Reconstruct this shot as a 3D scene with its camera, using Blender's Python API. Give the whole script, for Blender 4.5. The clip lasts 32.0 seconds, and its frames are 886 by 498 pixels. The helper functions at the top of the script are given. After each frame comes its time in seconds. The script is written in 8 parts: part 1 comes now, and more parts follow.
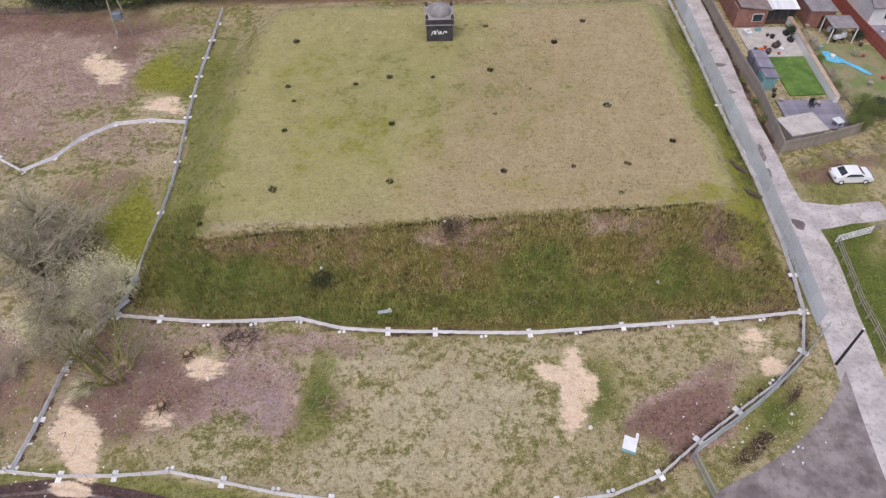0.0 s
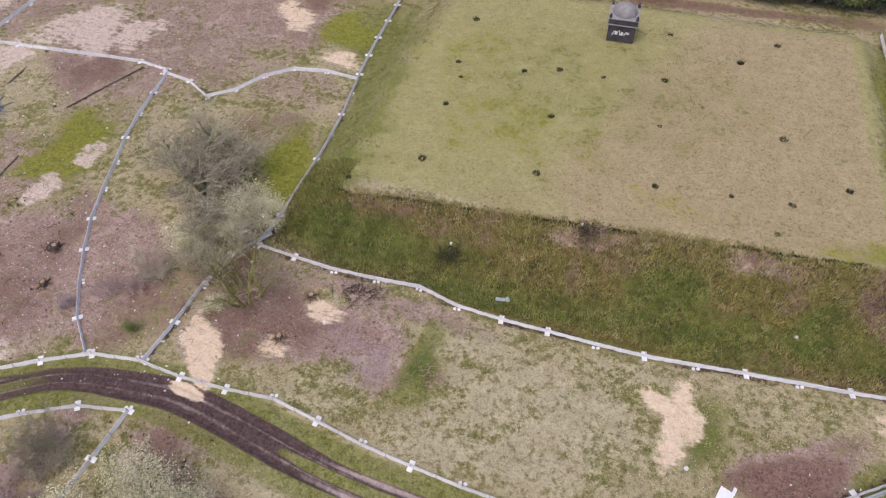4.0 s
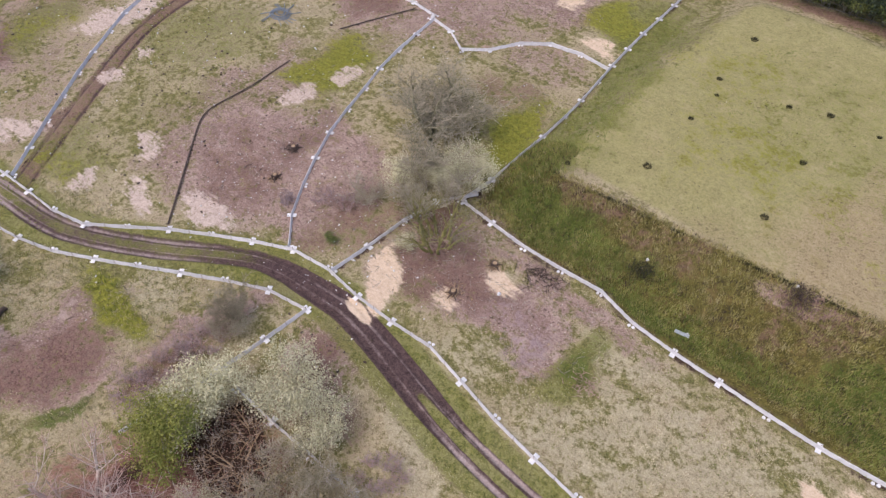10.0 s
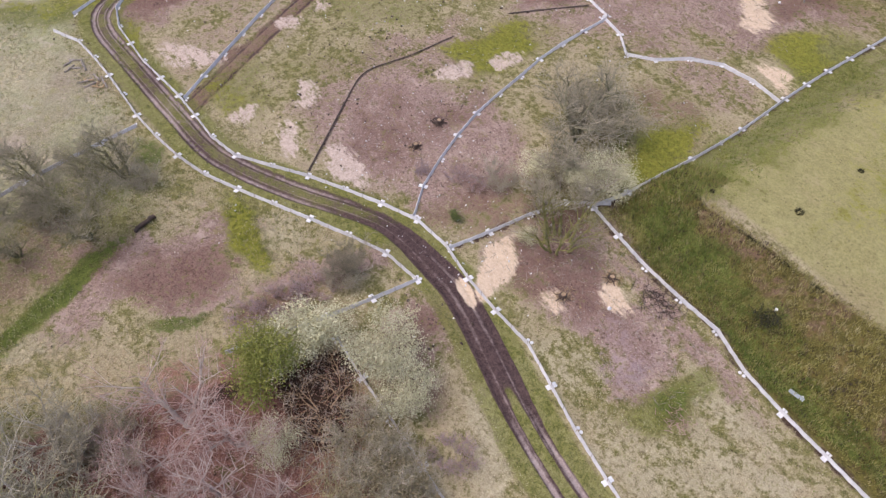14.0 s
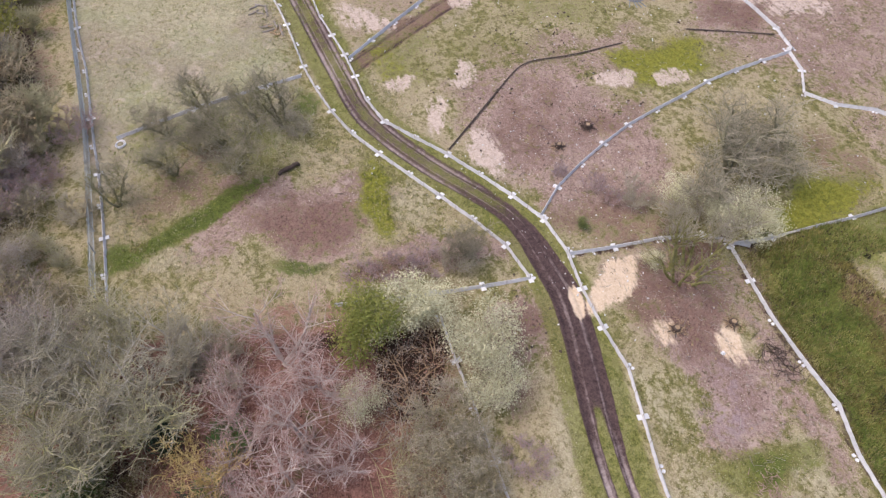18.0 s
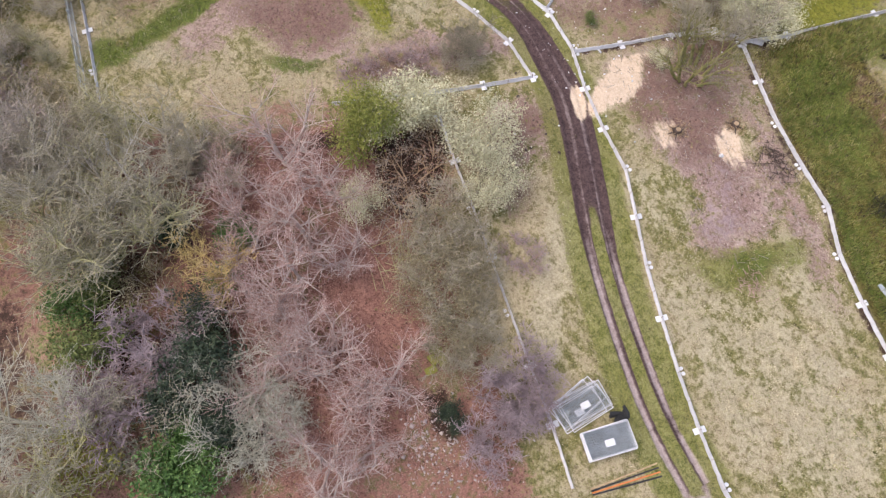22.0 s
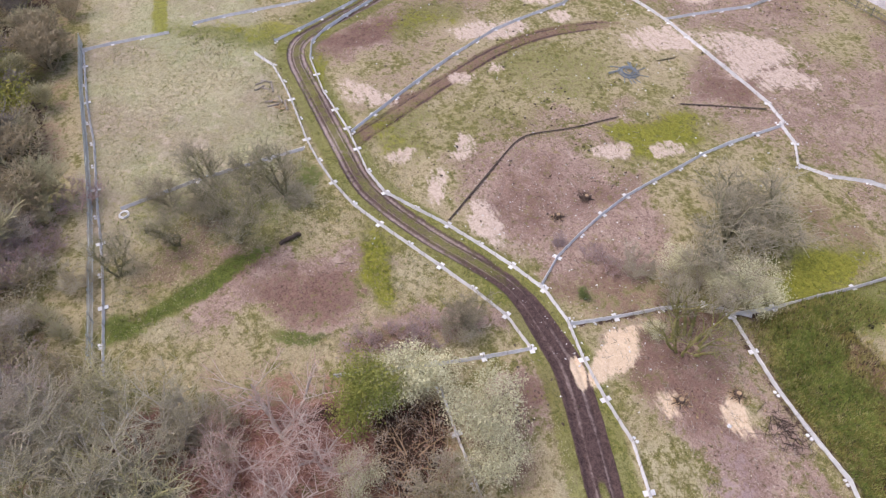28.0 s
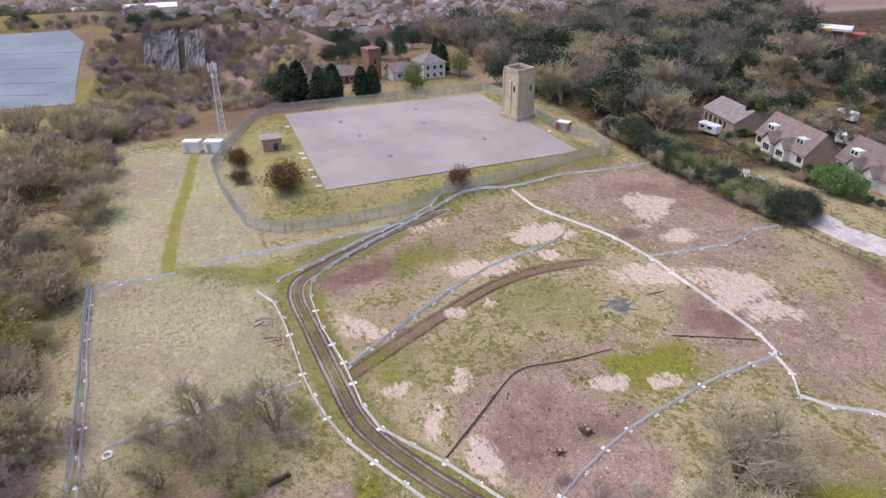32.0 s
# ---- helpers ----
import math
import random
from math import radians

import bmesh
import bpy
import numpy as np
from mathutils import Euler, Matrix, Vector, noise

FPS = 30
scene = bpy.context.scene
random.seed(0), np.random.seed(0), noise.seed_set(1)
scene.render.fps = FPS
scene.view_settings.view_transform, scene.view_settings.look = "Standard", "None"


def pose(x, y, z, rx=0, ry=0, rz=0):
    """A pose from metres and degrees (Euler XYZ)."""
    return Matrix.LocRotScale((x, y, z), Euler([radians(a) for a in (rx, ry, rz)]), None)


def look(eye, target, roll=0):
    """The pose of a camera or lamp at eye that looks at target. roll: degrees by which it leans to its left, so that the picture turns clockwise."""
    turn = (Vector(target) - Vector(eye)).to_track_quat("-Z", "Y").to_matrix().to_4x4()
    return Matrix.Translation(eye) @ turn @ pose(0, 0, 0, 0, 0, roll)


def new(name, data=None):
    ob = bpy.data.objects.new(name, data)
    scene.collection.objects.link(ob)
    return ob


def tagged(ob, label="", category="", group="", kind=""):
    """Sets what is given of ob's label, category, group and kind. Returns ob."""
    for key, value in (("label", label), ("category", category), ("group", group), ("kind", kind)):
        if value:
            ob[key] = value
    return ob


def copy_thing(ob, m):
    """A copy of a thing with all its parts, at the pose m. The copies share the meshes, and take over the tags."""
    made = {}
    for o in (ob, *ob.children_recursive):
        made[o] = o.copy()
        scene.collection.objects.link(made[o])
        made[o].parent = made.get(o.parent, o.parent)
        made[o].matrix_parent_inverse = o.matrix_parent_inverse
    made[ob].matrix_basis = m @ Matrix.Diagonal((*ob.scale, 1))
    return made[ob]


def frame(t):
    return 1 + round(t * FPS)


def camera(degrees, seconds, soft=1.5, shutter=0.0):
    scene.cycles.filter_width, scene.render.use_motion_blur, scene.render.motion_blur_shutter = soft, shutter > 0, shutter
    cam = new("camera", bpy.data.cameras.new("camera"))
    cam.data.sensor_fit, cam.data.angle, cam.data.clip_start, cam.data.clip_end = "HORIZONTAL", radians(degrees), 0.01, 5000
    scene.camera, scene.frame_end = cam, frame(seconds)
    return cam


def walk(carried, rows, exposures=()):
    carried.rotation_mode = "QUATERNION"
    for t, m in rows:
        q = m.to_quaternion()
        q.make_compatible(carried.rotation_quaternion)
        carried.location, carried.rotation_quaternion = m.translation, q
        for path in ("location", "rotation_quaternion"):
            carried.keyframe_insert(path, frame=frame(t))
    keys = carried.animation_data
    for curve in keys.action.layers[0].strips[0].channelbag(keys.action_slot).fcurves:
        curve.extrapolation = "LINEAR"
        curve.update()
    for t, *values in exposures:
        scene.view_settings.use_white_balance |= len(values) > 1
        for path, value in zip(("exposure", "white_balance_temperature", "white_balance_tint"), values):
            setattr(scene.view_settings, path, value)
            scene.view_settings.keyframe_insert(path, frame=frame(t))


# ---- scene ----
EYE = 52.0
cam = camera(65.16, 32.0, soft=1.3)


def aim(yaw, pitch, roll):
    """The camera hovers over the origin and turns: yaw to the left from +y, pitch up, roll to its left."""
    y, p = radians(yaw), radians(pitch)
    way = Vector((-math.sin(y) * math.cos(p), math.cos(y) * math.cos(p), math.sin(p)))
    eye = Vector((0, 0, EYE))
    return look(eye, eye + 40 * way, roll)


# seconds, yaw, pitch, roll
TURNS = [
    (0, 0.00, -48.62, -0.15), (0.5, 2.04, -48.70, 0.01), (1, 3.97, -48.82, 0.11), (1.5, 5.99, -49.03, 0.12),
    (2, 7.94, -49.16, 0.17), (2.5, 10.09, -49.23, 0.20), (3, 12.16, -49.35, 0.19), (3.5, 14.27, -49.49, 0.18),
    (5.5, 22.49, -49.98, 0.13), (6, 24.56, -50.11, 0.08), (6.5, 26.63, -50.24, 0.04), (7, 28.66, -50.39, -0.01),
    (7.5, 30.73, -50.53, -0.04), (8, 32.78, -50.67, -0.08), (8.5, 34.81, -50.85, -0.13), (9, 36.74, -50.95, -0.18),
    (9.5, 38.85, -51.02, -0.23), (10, 40.98, -51.09, -0.26), (10.5, 42.99, -51.13, -0.25), (11, 44.96, -51.24, -0.25),
    (11.5, 46.92, -51.32, -0.22), (12, 48.83, -51.40, -0.15), (12.5, 50.79, -51.51, -0.08), (13, 52.72, -51.66, -0.04),
    (13.5, 54.68, -51.83, -0.01), (14, 56.69, -51.99, -0.03), (14.5, 58.70, -52.08, -0.06), (16.5, 66.69, -52.46, -0.27),
    (17, 68.64, -52.55, -0.28), (17.5, 70.70, -52.62, -0.26), (18, 72.79, -52.67, -0.23), (18.5, 73.50, -52.86, -0.17),
    (19, 73.34, -54.80, -0.12), (19.5, 73.18, -57.36, -0.02), (20, 73.08, -59.89, 0.09), (20.5, 73.03, -62.38, 0.20),
    (21, 72.81, -64.85, 0.30), (21.5, 72.73, -67.38, 0.35), (22, 72.57, -69.05, 0.38), (22.5, 72.58, -69.09, 0.41),
    (23, 72.73, -68.39, 0.36), (23.5, 72.72, -66.85, 0.29), (24, 72.69, -65.19, 0.19), (24.5, 72.80, -63.39, 0.09),
    (26.5, 72.80, -53.86, -0.09), (27, 72.75, -51.57, -0.12), (27.5, 72.71, -49.25, -0.15), (28, 72.79, -46.90, -0.19),
    (28.5, 72.79, -44.56, -0.23), (29, 72.74, -42.23, -0.27), (29.5, 72.65, -39.82, -0.32), (30, 72.64, -37.38, -0.35),
    (30.5, 72.53, -34.90, -0.38), (31, 72.45, -32.45, -0.39), (31.5, 72.34, -30.26, -0.40), (32, 72.28, -27.78, -0.46),
]
walk(cam, [(t, aim(y, p, r)) for t, y, p, r in TURNS], exposures=[(0, 0.14, 6300, 14), (6, 0.17, 6250, 16), (12, 0.22, 6250, 17), (18, 0.36, 6300, 15), (22, 0.5, 6350, 14), (25, 0.48, 6350, 15), (27.5, 0.42, 6300, 16), (30, 0.31, 6280, 16), (32, 0.4, 6250, 17)])


# ---- the plan, in metres from the point below the camera ----
FIELD_TOP = [(-24.6, 44.8), (-18.8, 45.2), (-7.8, 46.1), (0.9, 47.0), (8.7, 47.7), (19.8, 48.7), (26.4, 49.4), (28.2, 52.4), (28.4, 60.9), (27.7, 70.6), (27.6, 87.7), (-20.7, 86.3), (-23.7, 63.9)]
SLAB = [(-119.3, 15.6), (-122.9, 69.6), (-172.2, 65.6), (-170.2, 13.8)]
MOUND_TOP = [(-118.5, 12.1), (-114.5, 36.2), (-121.0, 71.7), (-175.3, 68.4), (-171.1, 9.3), (-148.4, 5.4), (-122.5, 8.5)]
FENCE_BANK = [(-30.2, 37.7), (-23.5, 37.0), (-19.6, 36.8), (-15.3, 37.2), (-12.4, 37.3), (-11.0, 36.3), (-4.8, 35.8), (1.8, 35.7), (6.4, 35.5), (11.5, 35.9), (17.3, 36.4), (22.5, 36.8), (26.2, 37.0), (33.3, 37.9)]
FENCE_WEST_FIELD = [(-30.2, 37.7), (-29.7, 39.9), (-29.2, 44.9), (-29.0, 51.5), (-29.5, 58.2), (-30.5, 65.9), (-31.1, 73.7), (-31.3, 83.0), (-31.6, 92.0)]
FENCE_LANE = [(33.3, 37.9), (34.1, 45.0), (34.1, 54.8), (33.5, 63.9), (33.5, 77.1), (33.1, 86.6), (33.0, 95.0)]
FENCE_CORNER = [(33.3, 37.9), (32.0, 33.8), (29.1, 30.9), (23.5, 27.2), (18.8, 24.0), (16.8, 22.4), (16.6, 21.4), (12.9, 20.8)]
FENCE_TRACK_EAST = [(12.9, 20.8), (3.2, 19.5), (-5.3, 20.0), (-13.6, 21.1), (-20.4, 22.6), (-23.3, 22.9), (-27.0, 22.0), (-33.7, 22.8), (-38.9, 22.1), (-43.8, 19.4), (-49.6, 15.9), (-56.3, 10.9), (-61.0, 9.7), (-68.2, 9.4), (-77.9, 7.9), (-87.1, 7.6), (-91.8, 8.9), (-97.1, 15.5), (-106.0, 28.3), (-110.7, 35.5), (-113.4, 41.5), (-113.3, 50.1), (-116.0, 62.8), (-116.5, 82.7)]
FENCE_MIDDLE = [(-33.7, 22.8), (-33.3, 25.3), (-32.9, 30.3), (-32.6, 34.9), (-30.7, 38.0), (-29.4, 39.4)]
FENCE_CURVE = [(-38.9, 22.1), (-41.2, 24.2), (-42.8, 26.4), (-45.6, 31.1), (-48.4, 37.0), (-50.3, 43.5), (-52.4, 50.0), (-53.7, 60.4)]
FENCE_WAVE = [(-54.3, 60.3), (-50.4, 59.7), (-47.2, 57.4), (-44.9, 57.3), (-43.3, 61.1), (-40.5, 65.2), (-35.7, 66.4), (-30.5, 65.9)]
FENCE_DIAGONAL = [(-54.0, 60.8), (-58.6, 61.5), (-69.2, 60.7), (-81.0, 59.7), (-90.2, 57.7), (-96.7, 54.2), (-103.4, 50.8), (-112.8, 49.9)]
FENCE_SPUR = [(-81.0, 59.7), (-81.0, 66.1), (-80.5, 75.4), (-84.0, 82.7), (-83.4, 86.5)]
FENCE_SIDE_TRACK = [(-68.4, 9.5), (-74.2, 17.0), (-80.3, 25.3), (-86.5, 35.5), (-90.8, 49.6), (-96.0, 52.8)]
FENCE_TRACK_WEST = [(-32.2, 18.3), (-35.3, 18.1), (-37.3, 17.1), (-42.1, 14.7), (-47.4, 11.6), (-54.1, 7.8), (-57.7, 6.1), (-66.8, 4.2), (-76.6, 3.7), (-85.5, 2.8), (-90.0, 0.5)]
FENCE_GATE_A = [(-92.3, 3.5), (-96.0, 10.0), (-101.4, 18.3), (-104.8, 24.9), (-113.1, 36.3)]
FENCE_GATE_B = [(-100.9, -7.2), (-101.9, -1.6), (-102.8, 11.0), (-105.1, 24.0)]
FENCE_GATE_C = [(-98.0, -22.4), (-98.8, -17.2), (-99.3, -10.7)]
FENCE_WEST = [(-98.0, -22.4), (-82.4, -21.3), (-75.2, -20.3), (-63.7, -19.7), (-55.8, -19.0), (-47.4, -18.7), (-40.1, -18.6), (-35.3, -18.5)]
FENCE_CROSS = [(-66.9, 3.5), (-65.9, -3.2), (-64.6, -10.2), (-62.5, -17.2)]
FENCE_STUB = [(-32.2, 18.3), (-32.6, 14.4), (-33.3, 8.7), (-34.7, 0.7)]
FENCE_THICKET = [(-30.8, 9.3), (-27.4, 9.2), (-21.3, 9.4), (-10.3, 9.4), (-4.8, 9.6), (1.1, 9.4)]
TRACK = [(3.7, 17.8), (-1.5, 17.1), (-8.5, 17.3), (-15.6, 18.0), (-23.1, 19.7), (-29.2, 20.8), (-32.2, 20.5), (-38.7, 19.9), (-43.2, 17.4), (-47.9, 14.1), (-53.6, 10.8), (-58.9, 8.6), (-66.1, 7.9), (-70.3, 7.4), (-79.8, 6.4), (-87.8, 5.5), (-92.3, 7.3), (-96.2, 13.6), (-103.1, 24.5), (-108.2, 35.3)]
SIDE_TRACK = [(-66.7, 9.5), (-70.8, 16.2), (-75.5, 23.7), (-81.4, 34.4), (-83.2, 42.5), (-82.5, 51.8), (-78.6, 54.4), (-71.3, 54.6)]
LANE_FORK = [(36.4, 50.5), (39.1, 50.1), (46.5, 51.1)]
SECURITY_EAST = [(33.8, 96.5), (33.9, 83.7), (34.0, 73.3), (34.2, 64.4), (34.3, 54.8), (34.3, 45.0), (34.0, 36.2)]
SECURITY_CURVE = [(34.1, 35.4), (29.9, 31.2), (25.5, 27.7), (19.7, 23.9)]
RAILING = [(19.6, 23.8), (20.4, 20.5)]
PALISADE = [(-174.1, 6.3), (-155.6, -0.4), (-143.0, -4.3), (-128.5, -2.7), (-111.8, 0.8), (-107.7, 6.1), (-107.5, 15.6), (-108.8, 26.0), (-112.4, 36.1), (-114.8, 50.1), (-118.5, 64.1), (-120.6, 73.0), (-125.9, 78.8), (-133.8, 79.0), (-142.5, 74.0), (-155.4, 74.1), (-182.2, 71.4), (-180.6, 44.5), (-180.0, 11.2), (-174.1, 6.3)]
NORTH_FENCE = [(-116.3, 83.2), (-98.6, 84.6), (-79.8, 88.3), (-66.6, 90.4), (-53.0, 90.6), (-40.0, 93.9), (-8.7, 96.7), (5.7, 98.0), (19.6, 100.0), (34.0, 100.6)]
WEST_WALL = [(-99.8, -22.6), (-88.0, -22.1), (-73.8, -20.9), (-62.9, -20.1), (-54.4, -19.8), (-47.0, -19.6), (-41.7, -19.5)]
GRASS_PATH = [(-154.2, -7.5), (-135.2, -9.4), (-117.0, -11.2), (-100.7, -12.1)]
DITCH = [(-50.2, 16.2), (-55.2, 21.8), (-61.7, 29.0), (-61.0, 35.1), (-61.4, 42.0)]
DITCH_B = [(-61.5, 50.7), (-59.6, 55.3), (-57.3, 60.5)]
MAIN_ROAD = [(-108.1, 97.2), (-91.0, 94.7), (-79.7, 95.2), (-68.4, 97.3)]
SOIL = [(-98.8, 29.2, 24.3, 9.4, 117, 0.55), (-103.5, 74.3, 25.7, 15.2, 59, 0.7), (-61.6, 65, 15, 10.7, 143, 0.7), (-84.1, 72.6, 16.6, 12, 44, 0.7), (-52.8, 27.5, 10.7, 8.8, 87, 0.9), (-79.7, 20.1, 14.5, 6.4, 129, 0.4), (-91.2, 16.1, 9.3, 5.1, 121, 0.9), (-63.8, 58.5, 6.7, 4.8, 100, 0.8), (-59.9, 38.4, 16.6, 4.9, 73, 0.6), (-21.8, 30, 9.7, 4.6, 176, 0.9), (-15.9, 29.4, 5.1, 4.3, 144, 0.8), (21.7, 28.5, 5.4, 2.5, 25, 1), (-51, 77.4, 14.7, 9, 165, 0.8), (-53.2, 85.5, 18.1, 6.1, 177, 0.8), (-38.2, 62.6, 9.4, 3.7, 167, 0.5), (-15.3, 34.5, 10.1, 1.5, 0, 0.7), (-43.2, 30.9, 7.4, 6.4, 111, 0.9), (-47.6, -2.3, 10.6, 5, 89, 0.8), (-43.1, 0.3, 6.5, 3.3, 71, 0.7), (-37.4, 12.1, 8.5, 2.6, 73, 0.7), (-27.4, 15.7, 4.9, 3.4, 156, 0.7), (16.5, 47.5, 3.4, 1.2, 1, 0.7), (0.9, 46, 3.9, 1.3, 1, 0.8), (28.6, 46.6, 4.5, 3.1, 43, 0.5), (-26.6, 32.7, 9.3, 5.3, 70, 0.6), (-52.4, 68.3, 11.6, 6.9, 92, 0.7)]
LITTER = [(-29, -5.1, 7.6, 6.4, 18, 0.9), (-16, -1.2, 8.5, 4.8, 152, 1), (-10.4, -6.5, 8.4, 7, 64, 0.9), (-17.4, -18, 5.2, 3.3, 66, 0.7), (-15.7, -24.1, 7.2, 5.9, 39, 0.5), (-25.9, 4.9, 5.2, 4.1, 71, 0.8), (-31.3, -12.8, 5.7, 3.1, 70, 0.7)]
GREEN = [(-59.0, -3.5, 6.5, 5.0, 0, 0.55), (-60.0, -12.0, 5.0, 3.5, 0, 0.45), (-28.2, 62, 22, 1.6, 93, 1.0), (-26.2, 62, 22, 3.4, 93, 0.4), (-24.5, 48.5, 4.0, 2.4, 80, 0.9), (27.5, 28.0, 4.5, 2.0, 40, 0.9), (-46.3, 7.3, 5.4, 1.5, 175, 1), (-55.8, 45.7, 6, 4.1, 83, 0.9), (-32, 49.5, 7.1, 3.4, 96, 0.9), (-17.7, 40.1, 10, 2, 5, 0.9), (-3.4, 38.5, 13.7, 1.5, 0, 0.7), (11.5, 40.1, 6.4, 2.6, 1, 0.8), (24.1, 41.5, 7.1, 3, 3, 0.5), (-33, 76.1, 7.5, 3.6, 111, 0.9), (-26.5, 62.6, 15, 2.6, 96, 0.7), (-25.8, 46.9, 5.5, 2, 92, 0.7), (-95.4, -2, 9, 2.5, 60, 0.9), (-83.9, 7.7, 9.6, 1.4, 172, 0.6), (-99.9, 13.3, 6.4, 2.7, 119, 0.8), (-48.6, -10.4, 9.6, 1.3, 112, 1), (-10.3, 28.3, 3.5, 1.6, 88, 0.9), (32.6, 68.0, 22, 1.3, 90, 1.3), (31.0, 68.0, 20, 1.6, 90, 0.8), (29.3, 26.7, 3.5, 2.4, 45, 0.6), (13.3, 30.4, 2.9, 2.1, 9, 0.7), (13.3, 37.5, 6.2, 1.9, 1, 0.7), (-0.9, 69.5, 16.9, 12.3, 179, 0.35), (-92.7, 25.5, 5.9, 4.3, 111, 0.7), (-66.5, 15.1, 4.4, 4, 16, 0.6), (-73.7, 38, 8.7, 6.8, 82, 0.5), (-63.7, 27.2, 8.3, 4.3, 73, 0.3), (-10.7, 29.1, 4.7, 1.4, 84, 0.8), (-77.3, 5.6, 7.1, 1.2, 167, 0.7), (39.9, 45.7, 6.9, 2.1, 67, 1), (42.7, 54.7, 4.4, 1.9, 5, 0.6), (-64, 8.1, 5.7, 1.3, 174, 0.6), (40.3, 40, 7.5, 2.9, 64, 1)]
SAND = [(10.7, 29.9, 3.8, 1.3, 76, 1), (9.3, 31.5, 1.9, 0.9, 137, 1), (11.8, 30.4, 1.6, 1.2, 73, 1), (-29.1, 25.3, 3.7, 1.4, 117, 1.3), (-28.4, 21, 1.7, 0.6, 168, 1.3), (-21, 32.8, 2.4, 1.3, 143, 0.8), (-23, 27.1, 1.7, 1, 172, 0.6), (-93.7, 47.4, 5.5, 2.8, 87, 1), (-86.8, 44.9, 1.7, 1.5, 124, 0.9), (-87, 33.8, 4.3, 2.6, 101, 1), (-98.2, 69.8, 5.5, 4.3, 111, 1), (-85.3, 69.1, 2.7, 1.9, 91, 1), (-77.3, 57, 4.4, 3.2, 90, 1), (-69, 66.2, 7.3, 4.6, 38, 1), (-63.1, 67.2, 3.6, 2.4, 104, 1), (-75.7, 14.4, 3.8, 1.6, 42, 0.9), (-62.4, 14, 1.6, 1.1, 123, 1), (-48.6, 20.1, 3.1, 1.3, 171, 1.1), (-55.5, 16.7, 2.9, 1, 163, 0.9), (-53.7, 45, 2.3, 1.4, 82, 0.9), (-56.2, 38.6, 1.8, 1.4, 92, 0.8), (-61.5, 21.7, 2.1, 1.6, 160, 0.8), (-75.7, 26.6, 1.4, 1.3, 74, 0.8), (-77.1, 30.9, 1.3, 1.2, 86, 0.8), (-43.6, 77.4, 3.3, 2.2, 126, 0.8), (-33.4, 69.3, 2.5, 1.5, 171, 0.7), (28.6, 31.8, 1.5, 0.8, 7, 0.8), (28, 34.4, 2.1, 1.5, 18, 0.5), (-117.2, 13.4, 4.1, 1.2, 76, 0), (11.4, 32.7, 0.8, 0.7, 46, 1), (-102.9, 30.5, 4.5, 1.9, 109, 0.4), (-75.9, 13.1, 4.1, 2.1, 47, 0.5)]
PURPLE = [(-16.8, 28.6, 3, 2.4, 152, 0.42), (-16.2, 29.8, 3.8, 2.5, 80, 0.36)]
MOSS = [(31.2, 66.0, 18, 1.3, 90, 0.8), (-35.3, 76.7, 5.7, 3.1, 111, 0.9), (31.6, 49.4, 4.5, 2.9, 50, 0.8), (25.6, 50.6, 4.6, 1.5, 12, 0.7), (-46.3, 7.3, 5.2, 1.4, 175, 1), (-55.8, 45.7, 5.7, 3.9, 84, 0.9), (-31.4, 49, 6.9, 3, 93, 1), (-57.7, 44.9, 4.7, 3.6, 113, 0.9), (-95.9, 3.1, 8.1, 2.3, 60, 0.7), (-65.7, 14.1, 3.2, 3, 17, 0.5), (-10.2, 60.1, 10, 6.4, 176, 0.4), (6.8, 51.9, 5.2, 3.3, 2, 0.35), (-80.9, 7.7, 7.8, 0.9, 169, 0.6), (-92.7, 25.5, 4.5, 4, 62, 0.5), (-19.5, 72, 7.1, 5.9, 124, 0.35)]
DEEP = [(33.2, 66.0, 20, 0.45, 90, 0.7), (-26.4, 60, 18, 1.0, 94, 0.28), (39.9, 45.7, 6.5, 2.0, 67, 0.9), (40.6, 39.5, 7.0, 2.6, 64, 0.9), (28.4, 27.2, 2.6, 1.3, 40, 0.8), (-20.9, 40.8, 6, 1.3, 4, 1), (-23.7, 42.1, 2.1, 1, 1, 0.8), (-4.9, 37.6, 9.9, 0.9, 0, 0.7), (9, 42.7, 3.3, 1.8, 3, 0.8), (11.4, 39.1, 6.9, 1.4, 0, 0.9), (21.5, 41.8, 2.9, 2.3, 27, 0.6), (-10.3, 29.9, 2.4, 1.2, 90, 0.7), (-48.6, -10.4, 9, 1.2, 112, 1), (-46.6, -17.1, 1.7, 1.3, 51, 1), (-40, -1.9, 3.1, 0.9, 73, 0.7), (-17.8, 41.2, 4.1, 1.8, 167, 0.7), (13.1, 29.3, 2.6, 1.4, 78, 0.6), (-26.4, 55.2, 10.7, 1.1, 98, 0.25), (-62.6, 2.7, 3.7, 1.9, 172, 0.6), (-24, 41.8, 3.5, 2.3, 168, 0.8)]
